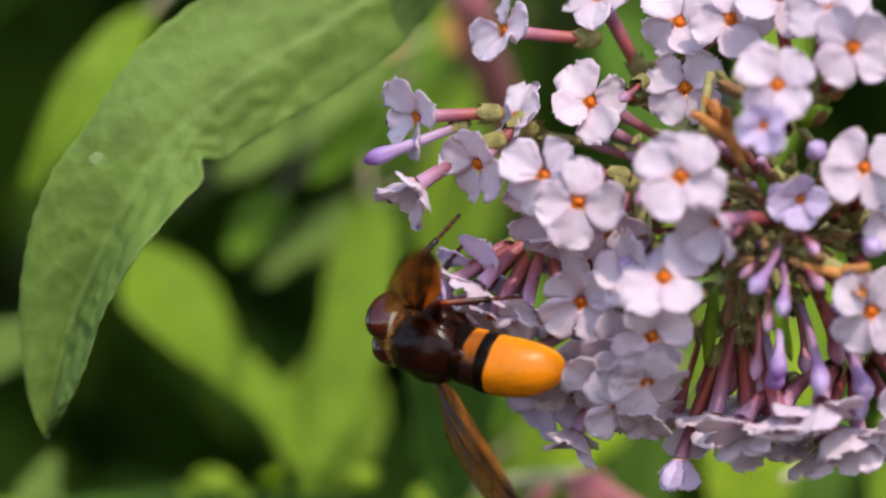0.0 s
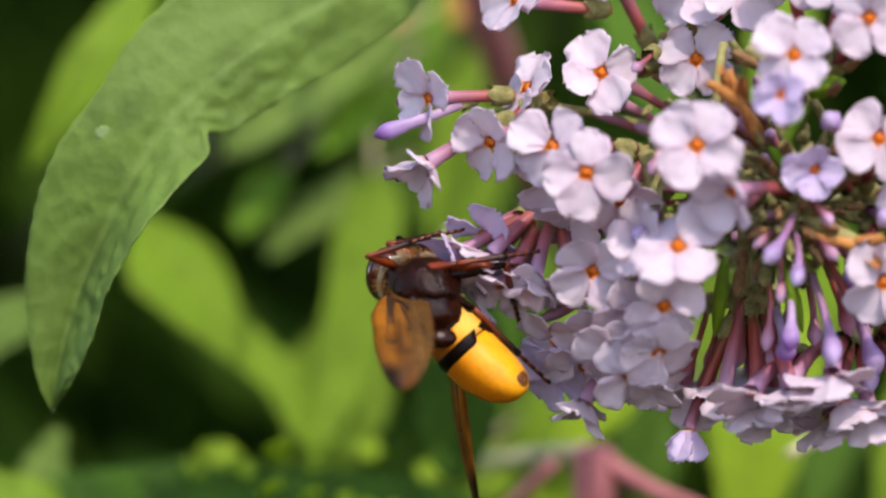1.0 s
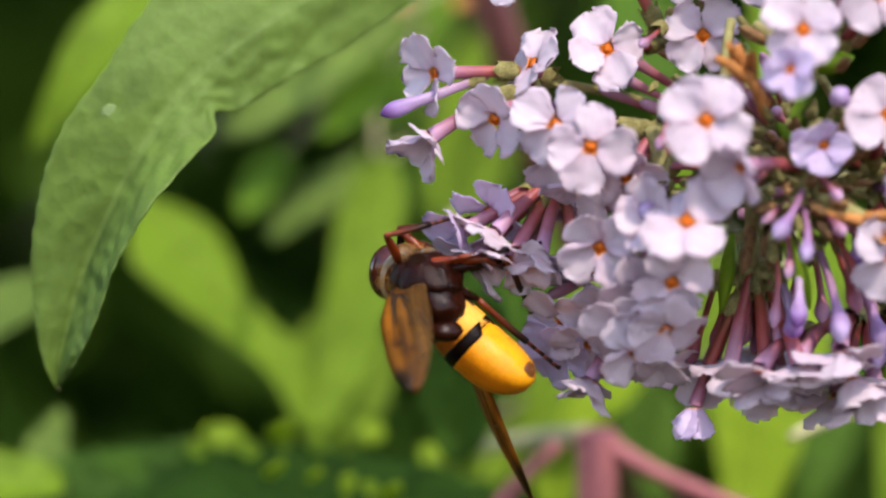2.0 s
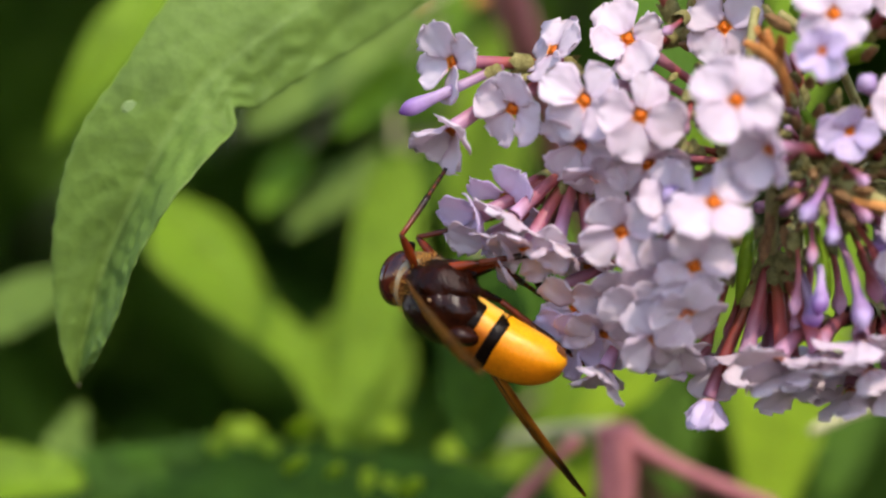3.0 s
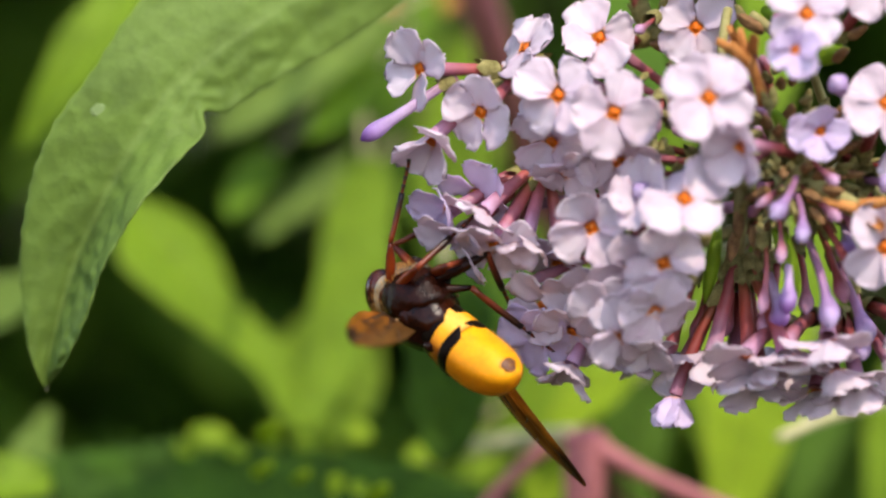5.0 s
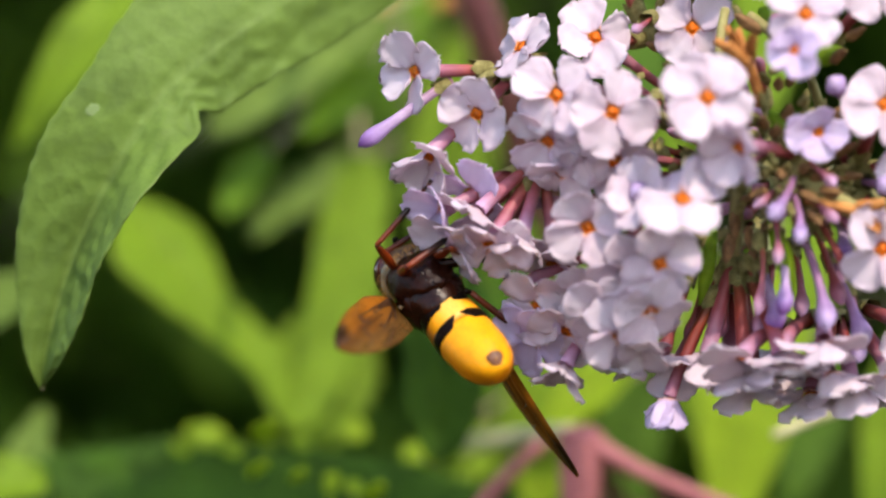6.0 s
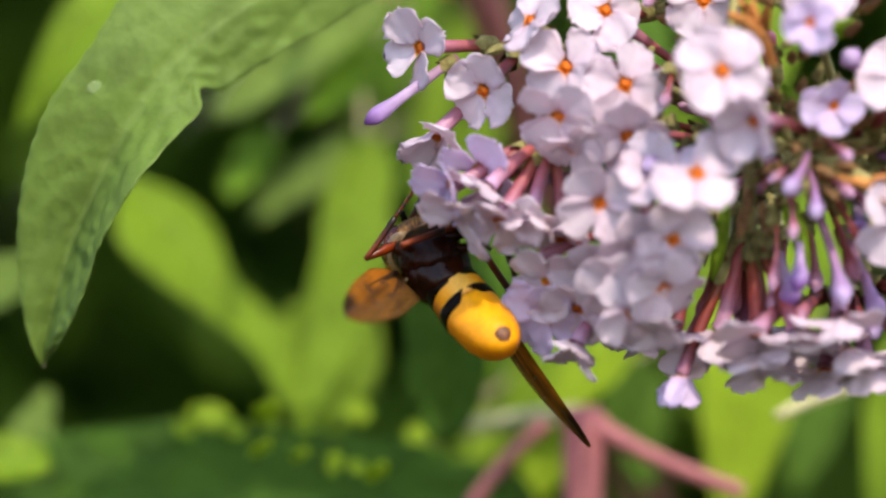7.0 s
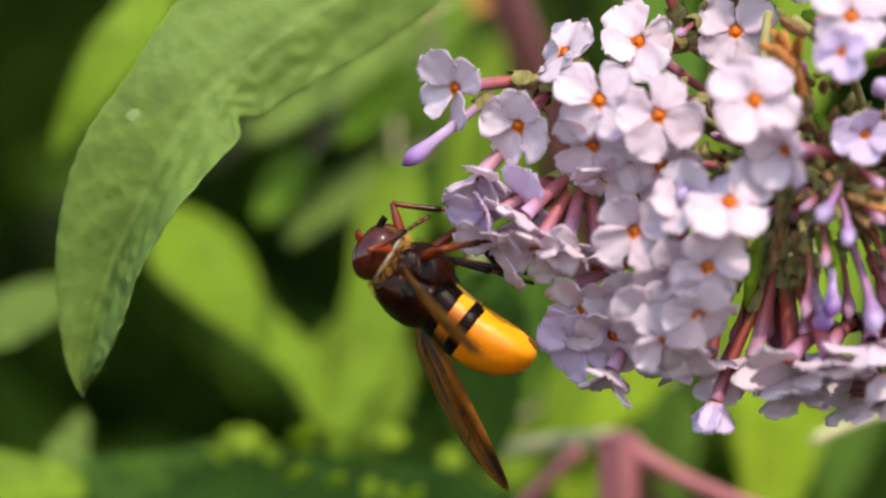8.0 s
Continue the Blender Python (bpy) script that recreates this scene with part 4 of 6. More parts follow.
shoot("lower_stem", [(17.72, 48.00, -18.46), (17.61, 48.00, -25.91), (17.43, 52.00, -37.55)], 2.0, 2.2, STEM_RED, "")
shoot("side_shoot", [(17.72, 48.00, -18.46), (22.24, 46.00, -22.13), (33.48, 46.00, -26.06)], 1.1, 0.7, STEM_RED, "thin reddish side shoot")
shoot("side_shoot", [(17.27, 48.00, -18.46), (11.27, 56.00, -18.63), (2.14, 70.00, -21.32)], 1.1, 0.7, STEM_PALE, "thin pale side shoot")
shoot("side_shoot", [(101.20, 100.00, -12.62), (49.69, 55.00, -11.99), (41.51, 42.00, -15.80), (36.32, 40.00, -18.33)], 1.0, 0.45, STEM_PALE, "thin pale side shoot")
shoot("side_shoot", [(13.88, 48.00, -19.42), (8.85, 50.00, -23.19), (5.47, 52.00, -29.57)], 0.7, 0.8, STEM_RED, "thin reddish side shoot")
for joint, back in (((-5.70, 16.17, 31.94), (-22.55, 260.00, 26.32)),
    ((46.72, 101.56, 10.14), (70.08, 300.00, 18.17)),
    ((26.54, 103.55, 7.58), (53.82, 284.00, 3.10)),
    ((13.87, 23.17, 38.43), (13.80, 268.00, 58.11)),
    ((-24.79, 74.13, 39.63), (-30.18, 308.00, 47.56)),
    ((-35.23, 70.66, 8.65), (-66.84, 292.00, -1.62)),
    ((0.53, 77.51, 15.39), (0.79, 276.00, 24.47)),
    ((-1.50, 83.18, 28.95), (11.75, 260.00, 28.74)),
    ((0.13, 68.33, 23.48), (-6.81, 300.00, 40.17)),
    ((-11.26, 85.47, 14.60), (-9.89, 284.00, 17.52)),
    ((-1.69, 88.79, 12.19), (-16.54, 268.00, 2.63)),
    ((-59.99, 68.02, -12.86), (-89.99, 308.00, -9.43)),
    ((-61.68, 49.84, -31.44), (-78.52, 292.00, -43.73)),
    ((8.24, 102.34, 29.09), (5.36, 276.00, 46.90)),
    ((12.33, 98.84, 8.97), (25.49, 260.00, 10.76)),
    ((24.97, 77.84, 2.83), (23.45, 300.00, -8.60)),
    ((38.91, 74.39, 2.57), (58.37, 284.00, 9.08)),
    ((52.52, 73.93, -6.97), (92.78, 268.00, -14.37)),
    ((28.78, 97.69, 20.56), (36.18, 308.00, 36.68)),
    ((37.36, 72.61, 40.31), (63.04, 292.00, 48.38)),
    ((18.56, 73.26, 34.46), (13.84, 276.00, 29.35)),
    ((3.74, 105.90, 38.45), (5.61, 260.00, 52.14)),
    ((47.28, 103.02, -5.08), (84.92, 300.00, -12.10)),
    ((-3.57, 80.85, 1.10), (-12.35, 284.00, 13.32)),
    ((15.91, 87.11, -6.67), (30.87, 268.00, -8.00)),
    ((25.62, 72.66, -12.56), (24.43, 308.00, -27.07)),
    ((18.13, 78.61, -15.89), (27.20, 292.00, -13.07)),
    ((10.93, 75.46, -15.64), (30.40, 276.00, -24.77)),
    ((30.49, 87.79, -11.34), (52.73, 300.00, -13.60))):
    shoot("twig", [joint, (joint[0] * 1.05, joint[1] + 45, joint[2] + 2), (back[0], back[1], back[2])], 0.4, 1.6, BARK, "thin brown twig")
part("leaf_node", blob_ring((17.72, 48.00, -18.68)), STEM_RED, bush_stem, "swollen pink node where the shoots part")

# the shaded inside of the bush and unseen masses added to cast shade: leaves that nobody could count
def leaf_mass(name, label, count, box, material, seed, size=(18, 34), full=False, nearest=125):
    rnd, bm = random.Random(seed), bmesh.new()
    vein = bm.verts.layers.float.new("vein")
    for _ in range(count):
        u = Vector((rnd.gauss(0, 1), rnd.gauss(0, 1), rnd.gauss(0, 1))).normalized() * rnd.random() ** 0.4
        if full:
            u = Vector([rnd.uniform(-1, 1) for _ in range(3)])
        u *= 1 + 0.35 * noise.noise(u * 2.3 + Vector((seed, 0, 0)))
        c = Vector([0.5 * (r[0] + r[1]) + 0.5 * (r[1] - r[0]) * k for r, k in zip(box, u)])
        if name != "twig_foliage" and c.y < nearest:
            c.y = nearest + 0.3 * (nearest - c.y)
        d = Vector((rnd.uniform(-1, 1), rnd.uniform(-0.6, 0.6), rnd.uniform(-1, 0.2))).normalized()
        n = (Vector((rnd.gauss(0, 0.4), rnd.gauss(-0.3, 0.4), 1)) + d * 0).normalized()
        side = d.cross(n).normalized()
        n = side.cross(d)
        long = rnd.uniform(*size)
        wide = long * rnd.uniform(0.13, 0.2)
        rows = []
        for i in range(7):
            s = i / 6
            w = wide * math.sin(math.pi * (0.04 + 0.94 * s)) ** 0.8
            o = c + d * long * (s - 0.5) - Vector((0, 0, 1)) * long * 0.25 * s * s
            rows.append([bm.verts.new(o - side * w + n * 0.2 * w), bm.verts.new(o), bm.verts.new(o + side * w + n * 0.2 * w)])
            rows[-1][1][vein] = 1.0
        for a, b in zip(rows, rows[1:]):
            for k in (0, 1):
                bm.faces.new((a[k], a[k + 1], b[k + 1], b[k]))
    ob = part(name, bm, material, None, label)
    return tagged(ob, label, "foliage", "", "stuff")


leaf_mass("bush_foliage", "leaves in the shade inside the bush, toned dark for it", 4000, ((-270, 270), (195, 640), (-270, 100)), LEAF_SHADE, 11, (30, 60), True, 195)
# added above the view; its gaps break the sun into dapples
leaf_mass("twig_foliage", "unseen small leaves added overhead to dapple the light", 100, ((9, 36), (1, 17), (31, 40)), LEAF_MID, 13, (3, 6), True)
# leaf roof added above the view to keep sun off the background
leaf_mass("upper_foliage", "unseen dense leaves added above to shade the bush", 1300, ((-260, 330), (110, 440), (58, 250)), LEAF_SHADE, 12, (30, 60), True, 112)
leaf_mass("outer_foliage", "dense green leaves round the foot of the bush", 5200, ((-560, 560), (150, 900), (-760, 60)), LEAF_SHADE, 14, (50, 95))
for k in range(9):
    a = 0.7 * k
    tip = Vector((330 * math.cos(a), 560 + 150 * math.sin(a), 40 + 60 * math.sin(2.3 * k)))
    foot = Vector((40 * math.cos(a), 430 + 40 * math.sin(a), -930))
    shoot("woody_branch", [foot, foot.lerp(tip, 0.4) + Vector((0, 0, 140)), tip], 13, 4, BARK, "grey-brown woody branch")
shoot("woody_branch", [(30, 400, -930), (20, 120, -420), (17.43, 52.00, -37.43)], 12, 2.2, BARK, "grey-brown woody branch")
shoot("woody_branch", [(60, 420, -930), (190, 260, -160), (101.20, 100.00, -12.62)], 12, 2.2, BARK, "grey-brown woody branch")
bm = bmesh.new()
bmesh.ops.create_grid(bm, x_segments=60, y_segments=60, size=30000)
for v in bm.verts:
    v.co.z = 40 * noise.noise(v.co * 0.002) - 900
tagged(part("ground", bm, EARTH), "dark bare soil under the bush", "ground", "", "structure")


# ---- the hoverfly ----
CHESTNUT = plain_material("chestnut shell", (0.002, 0.001, 0.0008), (0.030, 0.006, 0.0015), 420, 0.20, 0.16, 0.35, 0.0003)
DARK_SHELL = plain_material("black shell", (0.002, 0.0015, 0.001), (0.009, 0.004, 0.002), 500, 0.3, 0.06, 0.4)
BREAST = plain_material("dark red-brown shell", (0.002, 0.001, 0.0008), (0.026, 0.005, 0.0015), 500, 0.24, 0.12, 0.5, 0.0004)
BELT_SHELL = segment_material("belt shell", [(0.0, (0.90, 0.48, 0.08)), (0.08, (0.87, 0.36, 0.010)), (0.26, (0.82, 0.30, 0.005)), (0.38, (0.44, 0.11, 0.005)), (0.48, (0.020, 0.006, 0.003))], (0.50, 0.13, 0.003), 520, 0.32, 0.22)
YELLOW_SHELL = segment_material("yellow shell", [(0.0, (0.88, 0.37, 0.008)), (0.25, (0.87, 0.335, 0.006)), (0.5, (0.82, 0.27, 0.003)), (1.0, (0.72, 0.20, 0.003))], (0.54, 0.14, 0.003), 480, 0.30, 0.22)
WAIST_SHELL = plain_material("red-brown waist shell", (0.006, 0.002, 0.001), (0.10, 0.020, 0.004), 420, 0.3, 0.15, 0.4)
TAIL_SHELL = plain_material("brown tail", (0.05, 0.015, 0.004), (0.20, 0.06, 0.01), 900, 0.45, 0.4, 0.4)
TAIL_PALE = plain_material("pale tail", (0.18, 0.06, 0.01), (0.42, 0.20, 0.05), 900, 0.45, 0.4, 0.4)
EYE = plain_material("red-brown eye", (0.016, 0.003, 0.002), (0.085, 0.012, 0.004), 700, 0.08, 0.5, 0.05, 0.0001)
FACE = plain_material("golden face", (0.03, 0.012, 0.004), (0.20, 0.09, 0.02), 900, 0.4, 0.4, 0.4)
LEG = along_material("leg shell", [(0.0, (0.12, 0.018, 0.004)), (0.5, (0.24, 0.034, 0.005)), (1.0, (0.08, 0.012, 0.003))], 900, 0.26, 0.25)
SHIN = along_material("shin shell", [(0.0, (0.24, 0.04, 0.008)), (0.4, (0.12, 0.02, 0.006)), (0.75, (0.03, 0.010, 0.005)), (1.0, (0.01, 0.006, 0.004))], 900, 0.35, 0.3)
HAIR = plain_material("golden hair", (0.30, 0.12, 0.016), (0.70, 0.36, 0.06), 900, 0.5, 0.4, 0.1)
VEIN = plain_material("wing vein", (0.018, 0.007, 0.003), (0.06, 0.022, 0.006), 900, 0.4, 0.4, 0.1)
RIM = plain_material("pale rim", (0.10, 0.09, 0.06), (0.42, 0.38, 0.27), 900, 0.4, 0.4, 0.2)
HALTERE = plain_material("tan haltere", (0.20, 0.11, 0.05), (0.34, 0.22, 0.11), 900, 0.5, 0.2, 0.1)


def wing_material():
    n = Nodes("amber wing")
    co, sep = n.tree.nodes.new("ShaderNodeTexCoord"), n.tree.nodes.new("ShaderNodeSeparateXYZ")
    n.join(co.outputs["Object"], sep.inputs[0])
    smoke = n.mix(0.5, n.noise(260, 3), n.noise(1500, 3, 0.6, (0.07, 1, 1)))
    trail = n.attribute("trail")
    amber = n.mix(n.ramp(smoke, (0.41, (0, 0, 0)), (0.59, (1, 1, 1))), (0.15, 0.045, 0.007), (0.56, 0.21, 0.022))
    amber = n.mix(n.ramp(trail, (0.05, (0, 0, 0)), (0.7, (0.7, 0.7, 0.7))), amber, (0.20, 0.12, 0.045))
    mark = n.ramp(n.attribute("spot"), (0.25, (0, 0, 0)), (0.8, (1, 1, 1)))
    col = n.mix(mark, amber, (0.05, 0.022, 0.008))
    n.finish(col, 0.3, 0.22)
    n.bump(n.noise(1400, 2), 0.15, 0.0001)
    clear = n.add("BsdfTransparent")
    n.join(n.mix(mark, n.mix(n.ramp(trail, (0.05, (0, 0, 0)), (0.8, (1, 1, 1))), (0.98, 0.66, 0.26), (0.90, 0.76, 0.50)), (0.30, 0.22, 0.14)), clear.inputs["Color"])
    tl = n.add("BsdfTranslucent")
    n.join(col, tl.inputs["Color"])
    a, b = n.add("MixShader", Fac=0.5), n.add("MixShader", Fac=0.38)
    n.join(n.bsdf.outputs[0], a.inputs[1])
    n.join(tl.outputs[0], a.inputs[2])
    n.join(a.outputs[0], b.inputs[1])
    n.join(clear.outputs[0], b.inputs[2])
    n.join(n.ramp(trail, (0.1, (0.24, 0.24, 0.24)), (0.9, (0.46, 0.46, 0.46))), b.inputs["Fac"])
    n.join(b.outputs[0], n.out.inputs["Surface"])
    return n.mat


WING = wing_material()
fly = tagged(new("hoverfly"), "large hornet-like hoverfly, chestnut thorax, yellow and black banded abdomen, amber wings", "insect")


def blob(size, centre=(0, 0, 0), rough=0.0, seg=24, ring=16, shape=None):
    bm = bmesh.new()
    bmesh.ops.create_uvsphere(bm, u_segments=seg, v_segments=ring, radius=1)
    for v in bm.verts:
        u = v.co.copy()
        if shape:
            u = shape(u)
        v.co = Vector((u.x * size[0], u.y * size[1], u.z * size[2])) * (1 + rough * noise.noise(u * 2.5)) + Vector(centre)
    return bm


def hair_on(spots, length, seed, lean=(0, 0, 0)):
    """Fine hairs: slim three-sided spikes at the given (point, normal) pairs."""
    bm, rnd = bmesh.new(), random.Random(seed)
    for c, nrm in spots:
        d = (nrm + Vector(lean) + Vector((rnd.gauss(0, 0.3), rnd.gauss(0, 0.3), rnd.gauss(0, 0.3)))).normalized()
        side, long = d.orthogonal().normalized() * 0.020, length * rnd.uniform(0.6, 1.2)
        other = d.cross(side)
        ring = [bm.verts.new(c + side * math.cos(a) + other * math.sin(a)) for a in (0, 2.1, 4.2)]
        tip = bm.verts.new(c + d * long)
        for k in range(3):
            bm.faces.new((ring[k], ring[(k + 1) % 3], tip))
    return bm


def shell_spots(size, centre, keep, count, seed):
    rnd, out = random.Random(seed), []
    while len(out) < count:
        u = Vector((rnd.gauss(0, 1), rnd.gauss(0, 1), rnd.gauss(0, 1))).normalized()
        if keep(u):
            out.append((Vector((u.x * size[0], u.y * size[1], u.z * size[2])) + Vector(centre), u))
    return out


# thorax with its shield, collar and fuzz
part("thorax", blob((4.1, 3.15, 3.1), (-0.7, 0, 1.35), 0.09, 32, 22), CHESTNUT, fly)
part("scutellum", blob((1.5, 2.0, 1.0), (-4.3, 0, 2.6), 0.04, 18, 12), CHESTNUT, fly, "glossy brown shield plate")
part("breast", blob((3.4, 2.9, 2.2), (-0.4, 0, -0.6), 0.2), BREAST, fly)
part("thorax_fuzz", hair_on(shell_spots((4.15, 3.15, 3.1), (-0.7, 0, 1.35), lambda u: u.x > 0.62 or (u.x > 0.2 and u.z < -0.2), 620, 1), 0.5, 1), HAIR, fly)
part("breast_fuzz", hair_on(shell_spots((2.9, 2.5, 1.9), (0.2, 0, -0.8), lambda u: u.z < 0.4, 420, 7), 0.45, 7), DARK_SHELL, fly)
# side plates of the thorax
for side in (1, -1):
    for c, size, shell in (((0.9, 1.7, -0.1), (1.7, 1.2, 1.9), BREAST), ((-1.7, 1.9, 1.0), (1.5, 1.1, 1.6), CHESTNUT), ((-0.3, 2.1, 1.9), (2.2, 1.0, 1.2), CHESTNUT)):
        part("side_plate", blob(size, (c[0], c[1] * side, c[2]), 0.16, 18, 12), shell, fly)
# head: face, eyes, feelers, mouthparts
head = part("head", blob((1.6, 2.8, 2.4), (3.65, 0, 0.1), 0.03), FACE, fly)
for side in (1, -1):
    part("eye", blob((1.9, 1.75, 2.55), (3.85, 1.6 * side, 0.3), 0.0, 28, 20), EYE, fly)
    part("eye_rim", blob((0.42, 1.62, 2.30), (2.72, 1.5 * side, 0.2), 0.02, 20, 14), RIM, fly, "pale grey rim behind the eye")
    part("antenna", sweep([(5.0, 0.35 * side, 0.2), (5.9, 0.5 * side, 0.3), (6.3, 0.8 * side, -0.4)], lambda t: 0.16 + 0.14 * math.sin(t * 3), 8, 7), LEG, fly)
    part("haltere", blob((0.17, 0.17, 0.17), (-2.0, 3.05 * side, 0.2), 0, 10, 8), HALTERE, fly, "small tan haltere knob")
part("proboscis", sweep([(4.6, 0, -1.2), (5.0, 0, -1.9), (4.9, 0, -2.7)], lambda t: 0.42 - 0.14 * t + 0.15 * max(0, t - 0.8), 9, 8), DARK_SHELL, fly)
part("neck_fuzz", hair_on(shell_spots((1.5, 3.0, 2.5), (2.6, 0, 0.3), lambda u: -0.9 < u.x < 0.2, 900, 2), 0.75, 2), HAIR, fly)


def moved(bm, by):
    bm.transform(Matrix.Translation(by))
    return bm


WAIST = Vector((-1.0, 0.0, 0.4))
abdomen = new("abdomen")
abdomen.parent = fly


def abdomen_mid(t):
    return 0.4 - 0.4 * t + 0.8 * math.sin(t * 3.1)


def abdomen_point(t, a):
    """The abdomen's skin: t from the waist (0) to the tail (1), a round it."""
    r = 0.80 + 0.20 * math.sin(math.pi / 2 * t / 0.5) if t < 0.5 else max(0.02, 1 - ((t - 0.5) / 0.505) ** 3.0) ** 0.5
    z = math.sin(a)
    return Vector((-1.0 - 12.1 * t, 2.65 * r * math.cos(a), abdomen_mid(t) + r * (3.1 * z if z > 0 else 2.3 * z)))


def abdomen_ring(t0, t1, material, label, wobble=0.0, seed=0, lip=0.02, gap=None, reach=0.0):
    """One band of the abdomen; gap: how far down its sides the band reaches before it thins out on the belly."""
    bm, rows, n = bmesh.new(), [], 48
    back, edge = bm.verts.layers.float.new("along"), bm.verts.layers.float.new("flank")
    count = max(5, int((t1 - t0) * 44))
    for i in range(count + 1):
        row = []
        for k in range(n):
            a = 2 * math.pi * k / n
            e0 = t0 + wobble * noise.noise(Vector((math.cos(a) * 1.3, math.sin(a) * 1.3, seed)))
            e1 = t1 + wobble * noise.noise(Vector((math.cos(a) * 1.3, math.sin(a) * 1.3, seed + 1)))
            s, sink = i / count, 1.0
            if gap is not None:
                f = min(1, max(0, (math.sin(a) - gap) / 0.09)) ** 0.6
                e1 = e0 + (e1 - e0) * (0.05 + 0.95 * f)
                sink = 1 - 0.03 * (1 - f) ** 2
            if reach:
                fold = max(0, (-math.sin(a) - 0.95) / 0.05) ** 2
                e0 -= reach * fold
                sink += 0.035 * fold * (1 - s)
            t = min(1.0, max(0.0, e0 + (e1 - e0) * s))
            p = abdomen_point(t, a)
            mid = Vector((p.x, 0, abdomen_mid(t)))
            swell = (1 + lip * (1 - (2 * s - 1) ** 4) + 0.012 * noise.noise(p * 0.8)) * sink
            row.append(bm.verts.new(mid + (p - mid) * swell))
            row[-1][back] = 0.5 + 0.5 * math.sin(a)
            row[-1][edge] = max(abs(math.cos(a)) ** 3 * (0.6 + 0.4 * math.sin(a)), (2 * s - 1) ** 8 * 0.45)
        rows.append(row)
    for a, b in zip(rows, rows[1:]):
        for k in range(n):
            bm.faces.new((a[k], b[k], b[(k + 1) % n], a[(k + 1) % n]))
    bm.faces.new(rows[0])
    bm.faces.new(rows[-1][::-1])
    bm.transform(Matrix.Translation(-WAIST))
    return part("abdomen_segment", bm, material, abdomen, label)


abdomen_ring(0.0, 0.13, WAIST_SHELL, "red-brown waist segment", 0.02, 5, 0.010)
abdomen_ring(0.09, 0.31, DARK_SHELL, "black front segment", 0.02, 0, 0.014)
abdomen_ring(0.27, 0.45, BELT_SHELL, "yellow belt, brown on its upper side", 0.0, 1, 0.006, None, 0.25)
abdomen_ring(0.40, 0.505, DARK_SHELL, "narrow black band", 0.012, 2, 0.028, -1.0)
abdomen_ring(0.46, 0.78, YELLOW_SHELL, "broad yellow segment", 0.0, 3, 0.004)
abdomen_ring(0.75, 0.995, YELLOW_SHELL, "yellow hind segment", 0.0, 4, 0.003)


def tail_patch(t0, span, wide, lift):
    """A thin plate that lies on the underside of the tail."""
    def top(s, c):
        r = math.sqrt(max(0, 1 - (2 * s - 1) ** 2))
        r *= 1 + 0.25 * noise.noise(Vector((s * 3, c, 5)))
        p = abdomen_point(t0 + span * s, -math.pi / 2 + wide * c * r)
        mid = Vector((p.x, 0, abdomen_mid(t0 + span * s)))
        return mid + (p - mid) * (1.012 + lift * (1 - c * c) * r + 0.02 * noise.noise(p * 2)) - WAIST
    return sheet(top, 0.08, 12, 11)


part("tail_plate", tail_patch(0.862, 0.108, 0.42, 0.03), TAIL_SHELL, abdomen, "small dark brown tail plate")
part("tail_scale", tail_patch(0.912, 0.028, 0.10, 0.08), TAIL_PALE, abdomen, "paler middle of the tail plate")
part("abdomen_fuzz", moved(hair_on([(abdomen_point(t, a), (abdomen_point(t, a) - Vector((abdomen_point(t, a).x, 0, abdomen_mid(t)))).normalized()) for t in [0.52 + 0.012 * i for i in range(34)] for a in [0.35 * k + t * 40 for k in range(18) if math.sin(0.35 * k + t * 40) < -0.35]], 0.28, 5, (-0.6, 0, 0)), -WAIST), HAIR, abdomen)


